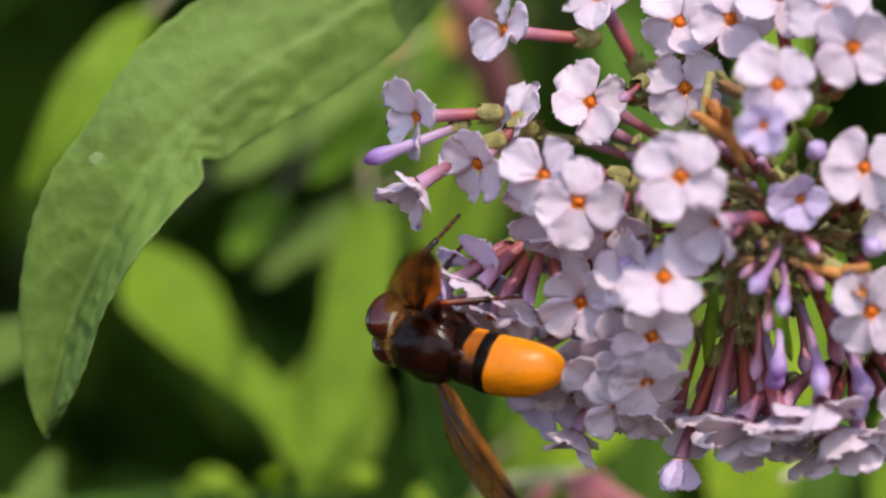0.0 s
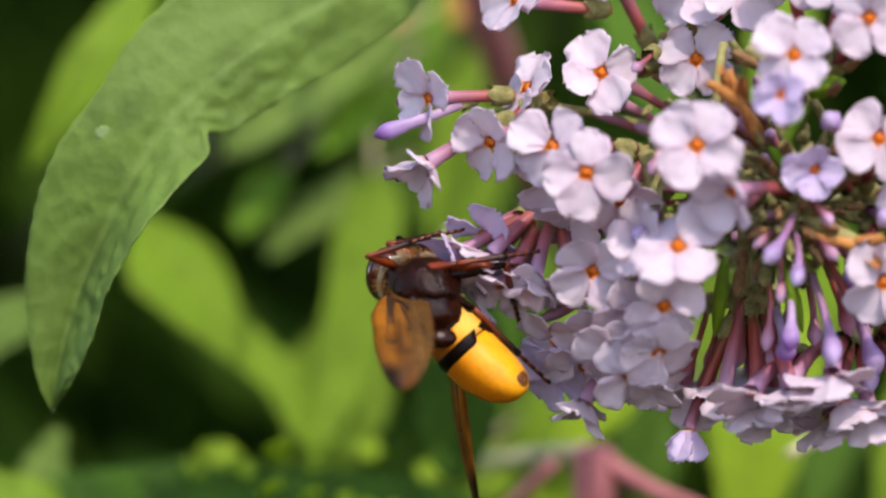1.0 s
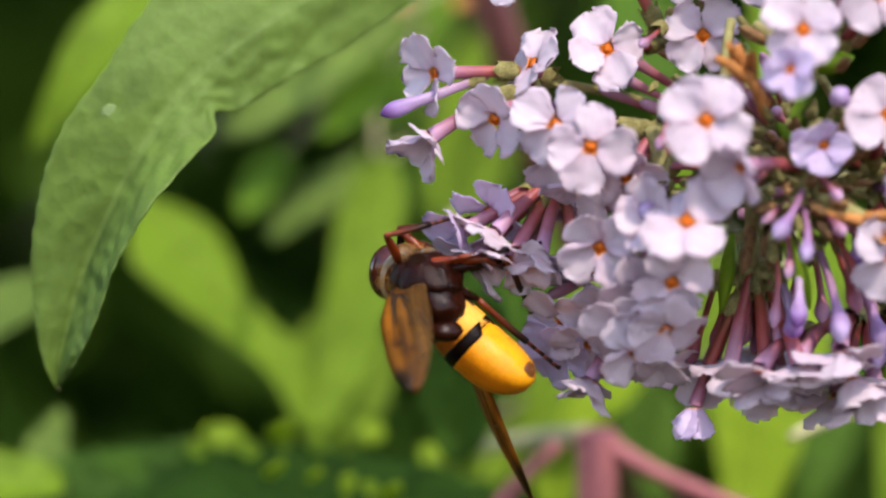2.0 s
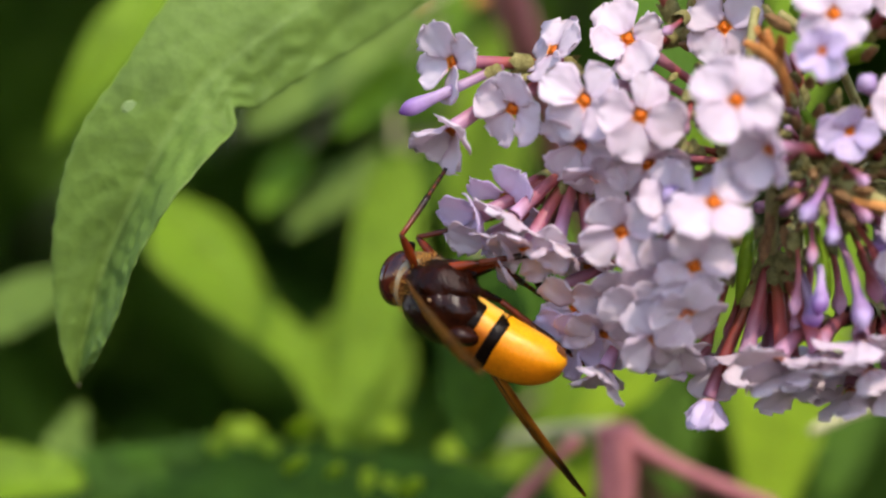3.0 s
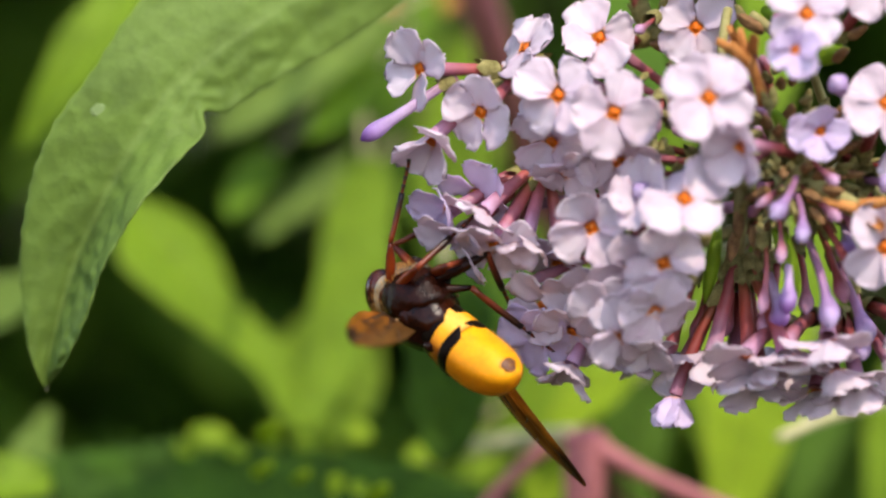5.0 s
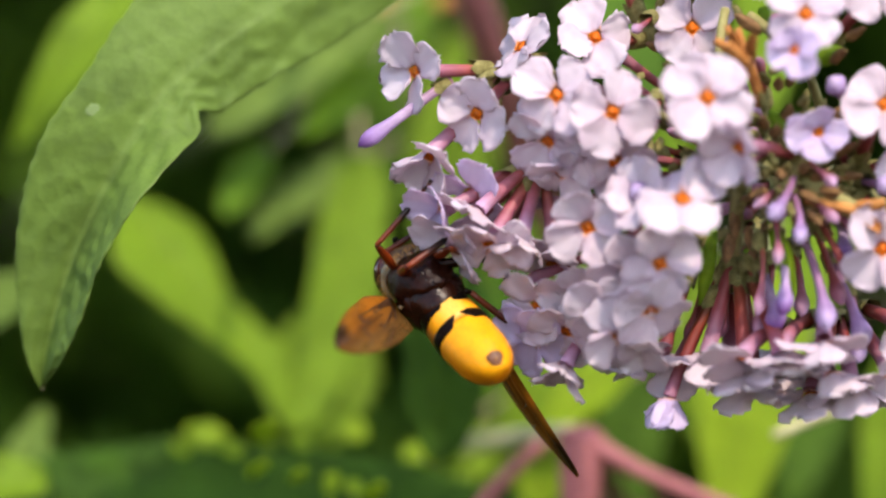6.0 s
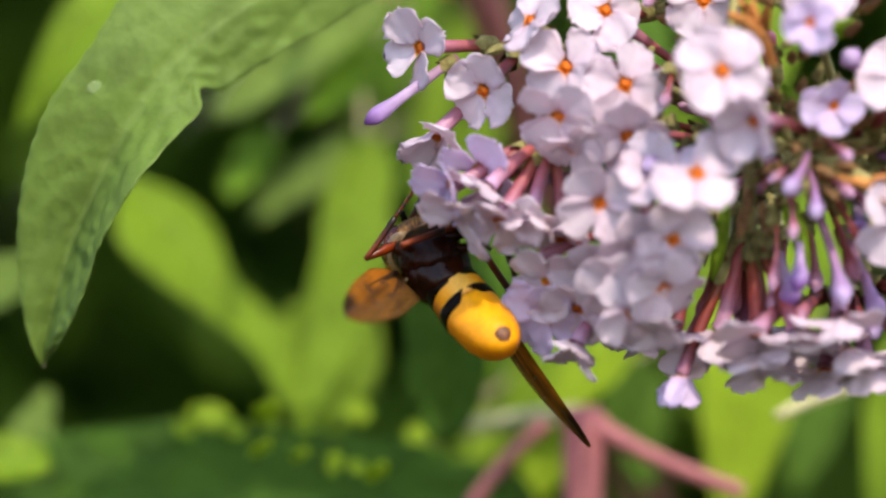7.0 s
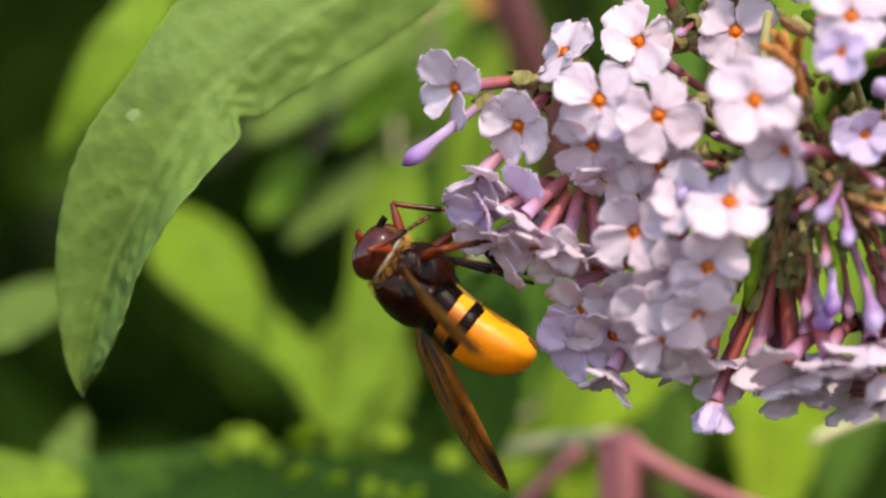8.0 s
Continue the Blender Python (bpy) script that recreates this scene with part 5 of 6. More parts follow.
def wing(side):
    """An amber wing: a faintly ribbed membrane with raised veins. Its length runs along x, its front edge to +y."""
    long, wide = 18.5, 5.6

    def outline(s):
        rise = min(1, s / 0.2)
        front = wide * (0.10 + 0.24 * rise ** 0.6)
        back = wide * (0.16 + 0.44 * rise * rise * (3 - 2 * rise))
        end = max(0, 1 - max(0, (s - 0.45) / 0.55) ** 2.0) ** 0.62
        return front * end, back * end

    def top(s, c):
        f, b = outline(s)
        y = (f + b) * (c + 1) / 2 - b
        return Vector((long * s, y * side, 0.2 * math.sin(c * 11) * math.sin(math.pi * s) + 0.5 * math.sin(math.pi * s) - 0.25 * c * c))

    def spot(s, c):
        return 0.45 * math.exp(-((s - 0.58) / 0.12) ** 2 - ((c - 0.45) / 0.5) ** 2) + 0.6 * math.exp(-((s - 0.86) / 0.12) ** 2 - ((c - 0.7) / 0.6) ** 2) + 0.35 * max(0, abs(c) - 0.6) + 0.34 * max(0, (s - 0.5) / 0.5)

    bm = sheet(top, 0.05, 30, 13, "spot", spot)
    bmesh.ops.recalc_face_normals(bm, faces=bm.faces)
    trail = bm.verts.layers.float.new("trail")
    for v in bm.verts:
        v[trail] = min(1, max(0, 0.15 - v.co.y * side / 3.2))
    ob = part("wing", bm, WING, fly, "amber translucent wing with a dark spot")
    for c, s0, s1 in ((0.97, 0.0, 0.97), (0.80, 0.02, 0.80), (0.60, 0.03, 0.95), (0.38, 0.05, 0.98), (0.10, 0.07, 0.93), (-0.22, 0.08, 0.88), (-0.52, 0.10, 0.76), (-0.80, 0.12, 0.58)):
        pts = [top(s0 + (s1 - s0) * k / 3, c * (0.25 + 0.75 * k / 3) if k < 3 else c) - Vector((0, 0, 0.02)) for k in range(4)]
        part("wing_vein", sweep(pts, lambda t: 0.15 - 0.07 * t, 12, 6), VEIN, ob)
    for s, c0, c1 in ((0.34, 0.45, 0.05), (0.55, 0.62, 0.10), (0.66, 0.2, -0.35), (0.45, -0.1, -0.55)):
        pts = [top(s, c0) - Vector((0, 0, 0.02)), top(s + 0.02, 0.5 * (c0 + c1)) - Vector((0, 0, 0.02)), top(s + 0.03, c1) - Vector((0, 0, 0.02))]
        part("wing_vein", sweep(pts, lambda t: 0.09, 8, 6), VEIN, ob)
    return ob


def leg(thigh, shin, thick, shell=None):
    """A thigh along +x from the hip; the shin with its foot joins its end."""
    top = part("leg", sweep([(0, 0, 0), (thigh * 0.5, 0, 0.15), (thigh, 0, 0)], lambda t: thick * (0.75 + 0.5 * math.sin(math.pi * t) - 0.25 * t), 10, 8), shell or LEG, fly)
    bm = sweep([(0, 0, 0), (shin * 0.3, 0, 0.12), (shin * 0.6, 0, 0)], lambda t: thick * (0.62 + 0.12 * t), 8, 7)
    for k in range(4):
        a = shin * (0.6 + 0.1 * k)
        sweep([(a, 0, 0), (a + shin * 0.05, 0, -0.04), (a + shin * 0.1, 0, -0.05 * k)], lambda t: thick * (0.36 + 0.14 * t), 4, 6, bm=bm)
    low = part("shin", bm, SHIN, top, "dark shin with a jointed foot")
    return top, low


wing_right, wing_left = wing(-1), wing(1)
fore_right, fore_right_shin = leg(4.0, 7.6, 0.40)
fore_left, fore_left_shin = leg(4.0, 7.4, 0.40)
mid_right, mid_right_shin = leg(4.6, 7.4, 0.44)
mid_left, mid_left_shin = leg(4.6, 7.4, 0.44)
hind_right, hind_right_shin = leg(5.4, 10.0, 0.46, BREAST)
hind_left, hind_left_shin = leg(5.4, 8.0, 0.46, BREAST)

def swing(ob, rows):
    """Keys a part of the panicle: seconds, its shift in mm, its turn about the y and z axes in degrees."""
    rest = ob.matrix_basis.copy()
    turned = rest.to_3x3().to_4x4()
    walk(ob, [(t, Matrix.Translation(rest.translation + at(d)) @ pose(0, 0, 0, 0, a, b) @ turned) for t, d, a, b in rows])


def motions():
    """Everything that moves: the swaying panicle, the florets under the fly, the fly with its wings and legs."""
    walk(panicle, [
        (0.0, pose(0.03060, 0.00009, 0.00093, 5.22, -2.16, -6.39)),
        (0.5, pose(0.03080, -0.00113, 0.00074, 5.97, -2.28, -5.89)),
        (1.0, pose(0.03094, 0.00012, 0.00109, 4.55, -1.77, -4.63)),
        (1.5, pose(0.03085, -0.00152, 0.00086, 4.40, -1.29, -4.78)),
        (1.7, pose(0.03085, -0.00134, 0.00131, 4.64, -2.05, -5.05)),
        (2.8, pose(0.03086, -0.00213, 0.00156, 1.48, -0.80, -0.01)),
        (3.0, pose(0.03060, -0.00199, 0.00167, 0.69, -0.50, -0.72)),
        (3.5, pose(0.03100, 0.00000, 0.00200, 0.00, -0.00, 0.00)),
        (4.0, pose(0.03060, -0.00123, 0.00209, -0.24, 0.27, -0.12)),
        (4.5, pose(0.03081, -0.00139, 0.00212, -0.35, 0.32, 0.58)),
        (4.7, pose(0.03066, -0.00026, 0.00220, -0.04, 0.20, 0.12)),
        (5.8, pose(0.03078, -0.00033, 0.00231, -0.11, 0.32, 0.74)),
        (6.0, pose(0.03060, -0.00191, 0.00197, -0.52, 0.79, 0.94)),
        (6.5, pose(0.03097, -0.00378, 0.00162, -0.42, 0.96, 1.30)),
        (7.0, pose(0.03131, -0.00629, 0.00207, -0.15, 0.53, 2.00)),
        (7.5, pose(0.03161, -0.00458, 0.00177, -0.42, 0.49, 1.96)),
        (8.0, pose(0.03100, -0.00199, 0.00211, -0.74, 0.39, 1.66)),
    ])
    walk(fly, [
        (0.0, pose(0.00242, 0.00097, -0.00330, -133.29, -11.94, 154.68)),
        (0.5, pose(0.00139, 0.00001, -0.00351, -162.38, -20.69, -179.47)),
        (1.0, pose(0.00116, -0.00098, -0.00153, 173.33, -25.21, 122.54)),
        (1.5, pose(0.00134, -0.00073, -0.00255, 169.61, -24.32, 120.71)),
        (1.7, pose(0.00101, -0.00107, -0.00263, 170.98, -22.23, 121.89)),
        (2.8, pose(0.00069, -0.00104, -0.00399, 173.32, -24.62, 122.85)),
        (3.0, pose(0.00038, -0.00067, -0.00393, 179.70, -19.77, 132.66)),
        (3.5, pose(-0.00002, 0.00017, -0.00450, 174.10, -17.49, 131.05)),
        (4.0, pose(0.00145, 0.00005, -0.00305, 160.25, -22.25, 110.47)),
        (4.5, pose(0.00113, 0.00031, -0.00322, 156.18, -19.75, 110.04)),
        (4.7, pose(0.00108, 0.00065, -0.00433, 158.76, -17.24, 114.86)),
        (5.8, pose(0.00141, 0.00084, -0.00379, 152.57, -18.11, 111.73)),
        (6.0, pose(0.00196, 0.00086, -0.00292, 152.19, -19.61, 110.16)),
        (6.5, pose(0.00098, 0.00072, -0.00513, 160.70, -14.58, 116.36)),
        (7.0, pose(0.00243, 0.00075, -0.00258, 154.08, -19.68, 110.47)),
        (7.3, pose(0.00000, 0.00056, -0.00583, 173.84, -19.79, 137.06)),
        (7.5, pose(-0.00149, 0.00081, -0.00437, -174.57, -23.55, 156.61)),
        (7.7, pose(-0.00284, -0.00000, -0.00158, 177.83, -37.05, -179.82)),
        (8.0, pose(-0.00228, 0.00001, -0.00156, 171.82, -33.25, -179.94)),
    ])
    walk(abdomen, [
        (0.0, pose(-0.00100, 0.00000, 0.00040, 0.90, -0.64, -4.12)),
        (0.5, pose(-0.00100, 0.00000, 0.00040, 0.26, 6.45, 3.98)),
        (1.0, pose(-0.00100, 0.00000, 0.00040, -6.41, 32.99, -34.41)),
        (1.5, pose(-0.00100, 0.00000, 0.00040, -6.87, 37.36, -33.28)),
        (1.7, pose(-0.00100, 0.00000, 0.00040, -6.76, 34.55, -36.02)),
        (2.8, pose(-0.00100, 0.00000, 0.00040, -6.35, 32.49, -34.84)),
        (3.0, pose(-0.00100, 0.00000, 0.00040, -2.45, 17.68, -36.08)),
        (3.5, pose(-0.00100, 0.00000, 0.00040, 0.00, 17.74, -25.56)),
        (4.0, pose(-0.00100, 0.00000, 0.00040, -3.84, 41.68, -18.53)),
        (4.5, pose(-0.00100, 0.00000, 0.00040, -1.59, 37.94, -14.36)),
        (4.7, pose(-0.00100, 0.00000, 0.00040, -0.32, 26.48, -16.13)),
        (5.8, pose(-0.00100, 0.00000, 0.00040, 0.31, 26.49, -9.95)),
        (6.0, pose(-0.00100, 0.00000, 0.00040, 0.88, 26.47, -7.28)),
        (6.5, pose(-0.00100, 0.00000, 0.00040, -1.72, 21.92, -19.52)),
        (7.0, pose(-0.00100, 0.00000, 0.00040, 1.17, 28.70, -8.64)),
        (7.3, pose(-0.00100, 0.00000, 0.00040, 0.75, 9.79, -15.20)),
        (7.5, pose(-0.00100, 0.00000, 0.00040, 1.01, 3.27, -3.55)),
        (7.7, pose(-0.00100, 0.00000, 0.00040, 0.10, 2.79, 5.25)),
        (8.0, pose(-0.00100, 0.00000, 0.00040, 0.18, 3.21, 5.47)),
    ])
    walk(wing_right, [
        (0.0, pose(0.00040, -0.00310, 0.00030, 45.61, -22.29, -113.17)),
        (0.5, pose(0.00040, -0.00310, 0.00030, -64.09, -22.99, -112.59)),
        (1.0, pose(0.00040, -0.00310, 0.00030, -163.74, 0.46, -155.03)),
        (1.5, pose(0.00040, -0.00310, 0.00030, 177.60, -1.85, -149.75)),
        (1.7, pose(0.00040, -0.00310, 0.00030, -146.59, -2.96, -155.68)),
        (2.8, pose(0.00040, -0.00310, 0.00030, -124.14, -2.48, -157.96)),
        (3.0, pose(0.00040, -0.00310, 0.00030, -47.81, -3.13, -159.42)),
        (3.5, pose(0.00040, -0.00310, 0.00030, -49.30, 1.09, -159.43)),
        (4.0, pose(0.00040, -0.00310, 0.00030, 171.80, 3.57, -162.50)),
        (4.5, pose(0.00040, -0.00310, 0.00030, 161.84, 7.01, -161.32)),
        (4.7, pose(0.00040, -0.00310, 0.00030, 158.08, 16.37, -154.93)),
        (5.8, pose(0.00040, -0.00310, 0.00030, 128.63, 18.61, -151.29)),
        (6.0, pose(0.00040, -0.00310, 0.00030, 129.19, 18.87, -151.89)),
        (6.5, pose(0.00040, -0.00310, 0.00030, 116.51, 25.11, -153.97)),
        (7.0, pose(0.00040, -0.00310, 0.00030, 132.92, 18.39, -152.33)),
        (7.3, pose(0.00040, -0.00310, 0.00030, -43.92, 9.48, -151.83)),
        (7.5, pose(0.00040, -0.00310, 0.00030, -64.82, -0.30, -137.29)),
        (7.7, pose(0.00040, -0.00310, 0.00030, -33.32, -3.22, -123.91)),
        (8.0, pose(0.00040, -0.00310, 0.00030, -26.83, 0.78, -119.05)),
    ])
    walk(wing_left, [
        (0.0, pose(-0.00150, 0.00270, 0.00310, -11.82, -38.86, 173.54)),
        (0.5, pose(-0.00150, 0.00270, 0.00310, -30.17, -39.15, -154.65)),
        (1.0, pose(-0.00150, 0.00270, 0.00310, -32.99, -75.24, 139.87)),
        (1.5, pose(-0.00150, 0.00270, 0.00310, -22.06, -79.06, 122.99)),
        (1.7, pose(-0.00150, 0.00270, 0.00310, -29.14, -71.62, 131.09)),
        (2.8, pose(-0.00150, 0.00270, 0.00310, -41.79, -53.00, 146.43)),
        (3.0, pose(-0.00150, 0.00270, 0.00310, -21.09, -42.22, 139.01)),
        (3.5, pose(-0.00150, 0.00270, 0.00310, -29.55, -51.19, 142.75)),
        (4.0, pose(-0.00150, 0.00270, 0.00310, -73.97, -65.75, 159.92)),
        (4.5, pose(-0.00150, 0.00270, 0.00310, -81.93, -68.75, 165.38)),
        (4.7, pose(-0.00150, 0.00270, 0.00310, -52.65, -60.43, 141.14)),
        (5.8, pose(-0.00150, 0.00270, 0.00310, -73.46, -67.97, 159.97)),
        (6.0, pose(-0.00150, 0.00270, 0.00310, -77.84, -67.80, 162.37)),
        (6.5, pose(-0.00150, 0.00270, 0.00310, -36.36, -56.44, 133.64)),
        (7.0, pose(-0.00150, 0.00270, 0.00310, -69.89, -65.96, 153.19)),
        (7.3, pose(-0.00150, 0.00270, 0.00310, -31.13, -32.01, 141.35)),
        (7.5, pose(-0.00150, 0.00270, 0.00310, -26.56, -24.92, 153.41)),
        (7.7, pose(-0.00150, 0.00270, 0.00310, -26.51, -23.22, 174.09)),
        (8.0, pose(-0.00150, 0.00270, 0.00310, -38.63, -28.53, -168.41)),
    ])
    walk(fore_right, [
        (0.0, pose(0.00220, -0.00150, -0.00120, 154.27, -0.81, -86.52)),
        (0.5, pose(0.00220, -0.00150, -0.00120, 174.56, -26.49, -47.84)),
        (1.0, pose(0.00220, -0.00150, -0.00120, 171.42, 25.12, -97.12)),
        (1.5, pose(0.00220, -0.00150, -0.00120, 170.55, 17.77, -97.60)),
        (1.7, pose(0.00220, -0.00150, -0.00120, 162.65, 47.18, -105.40)),
        (2.8, pose(0.00220, -0.00150, -0.00120, 161.01, 62.56, -109.73)),
        (3.0, pose(0.00220, -0.00150, -0.00120, -166.96, 51.35, -86.38)),
        (3.5, pose(0.00220, -0.00150, -0.00120, 125.10, 86.93, -148.29)),
        (4.0, pose(0.00220, -0.00150, -0.00120, -169.42, 38.63, -125.48)),
        (4.5, pose(0.00220, -0.00150, -0.00120, 157.15, 51.88, -123.82)),
        (4.7, pose(0.00220, -0.00150, -0.00120, 11.24, 75.84, 75.33)),
        (5.8, pose(0.00220, -0.00150, -0.00120, 104.94, 74.48, -178.18)),
        (6.0, pose(0.00220, -0.00150, -0.00120, 138.46, 67.04, -143.43)),
        (6.5, pose(0.00220, -0.00150, -0.00120, 96.37, 75.22, 176.38)),
        (7.0, pose(0.00220, -0.00150, -0.00120, 165.27, 8.69, -106.90)),
        (7.3, pose(0.00220, -0.00150, -0.00120, -177.62, 17.03, -88.68)),
        (7.5, pose(0.00220, -0.00150, -0.00120, -158.96, 28.05, -63.75)),
        (7.7, pose(0.00220, -0.00150, -0.00120, -154.39, -11.08, -54.02)),
        (8.0, pose(0.00220, -0.00150, -0.00120, -164.22, -16.55, -54.29)),
    ])
    walk(fore_right_shin, [
        (0.0, pose(0.00400, 0.00000, 0.00000, 0.00, -74.38, 0.00)),
        (0.5, pose(0.00400, 0.00000, 0.00000, -180.00, -38.19, 180.00)),
        (1.0, pose(0.00400, 0.00000, 0.00000, -180.00, -35.27, -180.00)),
        (1.5, pose(0.00400, 0.00000, 0.00000, 180.00, -31.08, -180.00)),
        (1.7, pose(0.00400, 0.00000, 0.00000, 180.00, -53.18, 180.00)),
        (2.8, pose(0.00400, 0.00000, 0.00000, 180.00, -72.80, -180.00)),
        (3.0, pose(0.00400, 0.00000, 0.00000, 0.00, -79.09, -0.00)),
        (3.5, pose(0.00400, 0.00000, 0.00000, 0.00, -36.73, 0.00)),
        (4.0, pose(0.00400, 0.00000, 0.00000, -180.00, -82.23, 180.00)),
        (4.5, pose(0.00400, 0.00000, 0.00000, -180.00, -73.02, -180.00)),
        (4.7, pose(0.00400, 0.00000, 0.00000, 0.00, -15.84, 0.00)),
        (5.8, pose(0.00400, 0.00000, 0.00000, 0.00, -67.54, 0.00)),
        (6.0, pose(0.00400, 0.00000, 0.00000, 0.00, -85.82, 0.00)),
        (6.5, pose(0.00400, 0.00000, 0.00000, -0.00, -55.57, 0.00)),
        (7.0, pose(0.00400, 0.00000, 0.00000, 180.00, -40.89, 180.00)),
        (7.3, pose(0.00400, 0.00000, 0.00000, -180.00, -59.76, 180.00)),
        (7.5, pose(0.00400, 0.00000, 0.00000, -0.00, -73.93, 0.00)),
        (7.7, pose(0.00400, 0.00000, 0.00000, 180.00, -44.77, 180.00)),
        (8.0, pose(0.00400, 0.00000, 0.00000, -180.00, -22.49, 180.00)),
    ])
    walk(fore_left, [
        (0.0, pose(0.00220, 0.00150, -0.00120, 113.29, 69.08, -23.45)),
        (0.5, pose(0.00220, 0.00150, -0.00120, 177.11, 38.88, 23.45)),
        (1.0, pose(0.00220, 0.00150, -0.00120, -129.61, 17.62, -52.85)),
        (1.5, pose(0.00220, 0.00150, -0.00120, -129.32, 17.89, -47.26)),
        (1.7, pose(0.00220, 0.00150, -0.00120, -123.51, 27.99, -31.63)),
        (2.8, pose(0.00220, 0.00150, -0.00120, -122.90, 29.06, -23.24)),
        (3.0, pose(0.00220, 0.00150, -0.00120, -136.43, 24.58, -2.89)),
        (3.5, pose(0.00220, 0.00150, -0.00120, -134.28, 31.91, 6.96)),
        (4.0, pose(0.00220, 0.00150, -0.00120, -132.07, 9.75, -65.59)),
        (4.5, pose(0.00220, 0.00150, -0.00120, -121.03, 32.11, -39.44)),
        (4.7, pose(0.00220, 0.00150, -0.00120, -123.85, 30.23, -11.15)),
        (5.8, pose(0.00220, 0.00150, -0.00120, -127.03, 23.14, -32.80)),
        (6.0, pose(0.00220, 0.00150, -0.00120, -131.16, 12.14, -51.11)),
        (6.5, pose(0.00220, 0.00150, -0.00120, -142.68, 19.81, -1.98)),
        (7.0, pose(0.00220, 0.00150, -0.00120, -138.53, -15.02, -39.59)),
        (7.3, pose(0.00220, 0.00150, -0.00120, -161.14, 13.77, 10.15)),
        (7.5, pose(0.00220, 0.00150, -0.00120, -171.23, 11.91, 17.05)),
        (7.7, pose(0.00220, 0.00150, -0.00120, -157.78, 28.67, 15.42)),
        (8.0, pose(0.00220, 0.00150, -0.00120, -148.93, 38.81, 20.07)),
    ])
    walk(fore_left_shin, [
        (0.0, pose(0.00400, 0.00000, 0.00000, 0.00, -67.84, -0.00)),
        (0.5, pose(0.00400, 0.00000, 0.00000, -180.00, -82.85, 180.00)),
        (1.0, pose(0.00400, 0.00000, 0.00000, -180.00, -37.73, 180.00)),
        (1.5, pose(0.00400, 0.00000, 0.00000, 180.00, -45.10, 180.00)),
        (1.7, pose(0.00400, 0.00000, 0.00000, 180.00, -52.40, 180.00)),
        (2.8, pose(0.00400, 0.00000, 0.00000, -180.00, -61.32, -180.00)),
        (3.0, pose(0.00400, 0.00000, 0.00000, 180.00, -67.77, 180.00)),
        (3.5, pose(0.00400, 0.00000, 0.00000, 180.00, -77.45, -180.00)),
        (4.0, pose(0.00400, 0.00000, 0.00000, -180.00, -35.54, 180.00)),
        (4.5, pose(0.00400, 0.00000, 0.00000, 180.00, -43.04, -180.00)),
        (4.7, pose(0.00400, 0.00000, 0.00000, 180.00, -70.12, 180.00)),
        (5.8, pose(0.00400, 0.00000, 0.00000, 180.00, -50.34, 180.00)),
        (6.0, pose(0.00400, 0.00000, 0.00000, -180.00, -36.68, 180.00)),
        (6.5, pose(0.00400, 0.00000, 0.00000, 180.00, -85.03, -180.00)),
        (7.0, pose(0.00400, 0.00000, 0.00000, -180.00, -45.17, -180.00)),
        (7.3, pose(0.00400, 0.00000, 0.00000, 180.00, -85.91, -180.00)),
        (7.5, pose(0.00400, 0.00000, 0.00000, 180.00, -65.95, 180.00)),
        (7.7, pose(0.00400, 0.00000, 0.00000, 180.00, -62.14, 180.00)),
        (8.0, pose(0.00400, 0.00000, 0.00000, 180.00, -69.93, -180.00)),
    ])
    walk(mid_right, [
        (0.0, pose(0.00030, -0.00170, -0.00160, 131.15, -26.72, -126.86)),
        (0.5, pose(0.00030, -0.00170, -0.00160, 120.25, 17.37, -136.44)),
        (1.0, pose(0.00030, -0.00170, -0.00160, 61.90, 19.40, 122.97)),
        (1.5, pose(0.00030, -0.00170, -0.00160, 61.89, 20.53, 120.02)),
        (1.7, pose(0.00030, -0.00170, -0.00160, 63.58, 17.98, 122.33)),
        (2.8, pose(0.00030, -0.00170, -0.00160, 62.39, 19.73, 123.01)),
        (3.0, pose(0.00030, -0.00170, -0.00160, 73.40, 24.93, 137.75)),
        (3.5, pose(0.00030, -0.00170, -0.00160, 115.86, 39.07, -171.72)),
        (4.0, pose(0.00030, -0.00170, -0.00160, 92.44, 31.12, -176.60)),
        (4.5, pose(0.00030, -0.00170, -0.00160, 94.20, 30.74, 169.05)),
        (4.7, pose(0.00030, -0.00170, -0.00160, 99.78, 36.45, 160.46)),
        (5.8, pose(0.00030, -0.00170, -0.00160, 94.43, 30.59, 166.69)),
        (6.0, pose(0.00030, -0.00170, -0.00160, 96.79, 29.93, 175.04)),
        (6.5, pose(0.00030, -0.00170, -0.00160, 102.65, 29.89, 177.19)),
        (7.0, pose(0.00030, -0.00170, -0.00160, 92.68, 28.90, -166.66)),
        (7.3, pose(0.00030, -0.00170, -0.00160, 121.27, 46.43, -168.23)),
        (7.5, pose(0.00030, -0.00170, -0.00160, 140.17, 36.82, -134.14)),
        (7.7, pose(0.00030, -0.00170, -0.00160, 137.90, 30.49, -108.63)),
        (8.0, pose(0.00030, -0.00170, -0.00160, 130.57, 29.35, -106.97)),
    ])
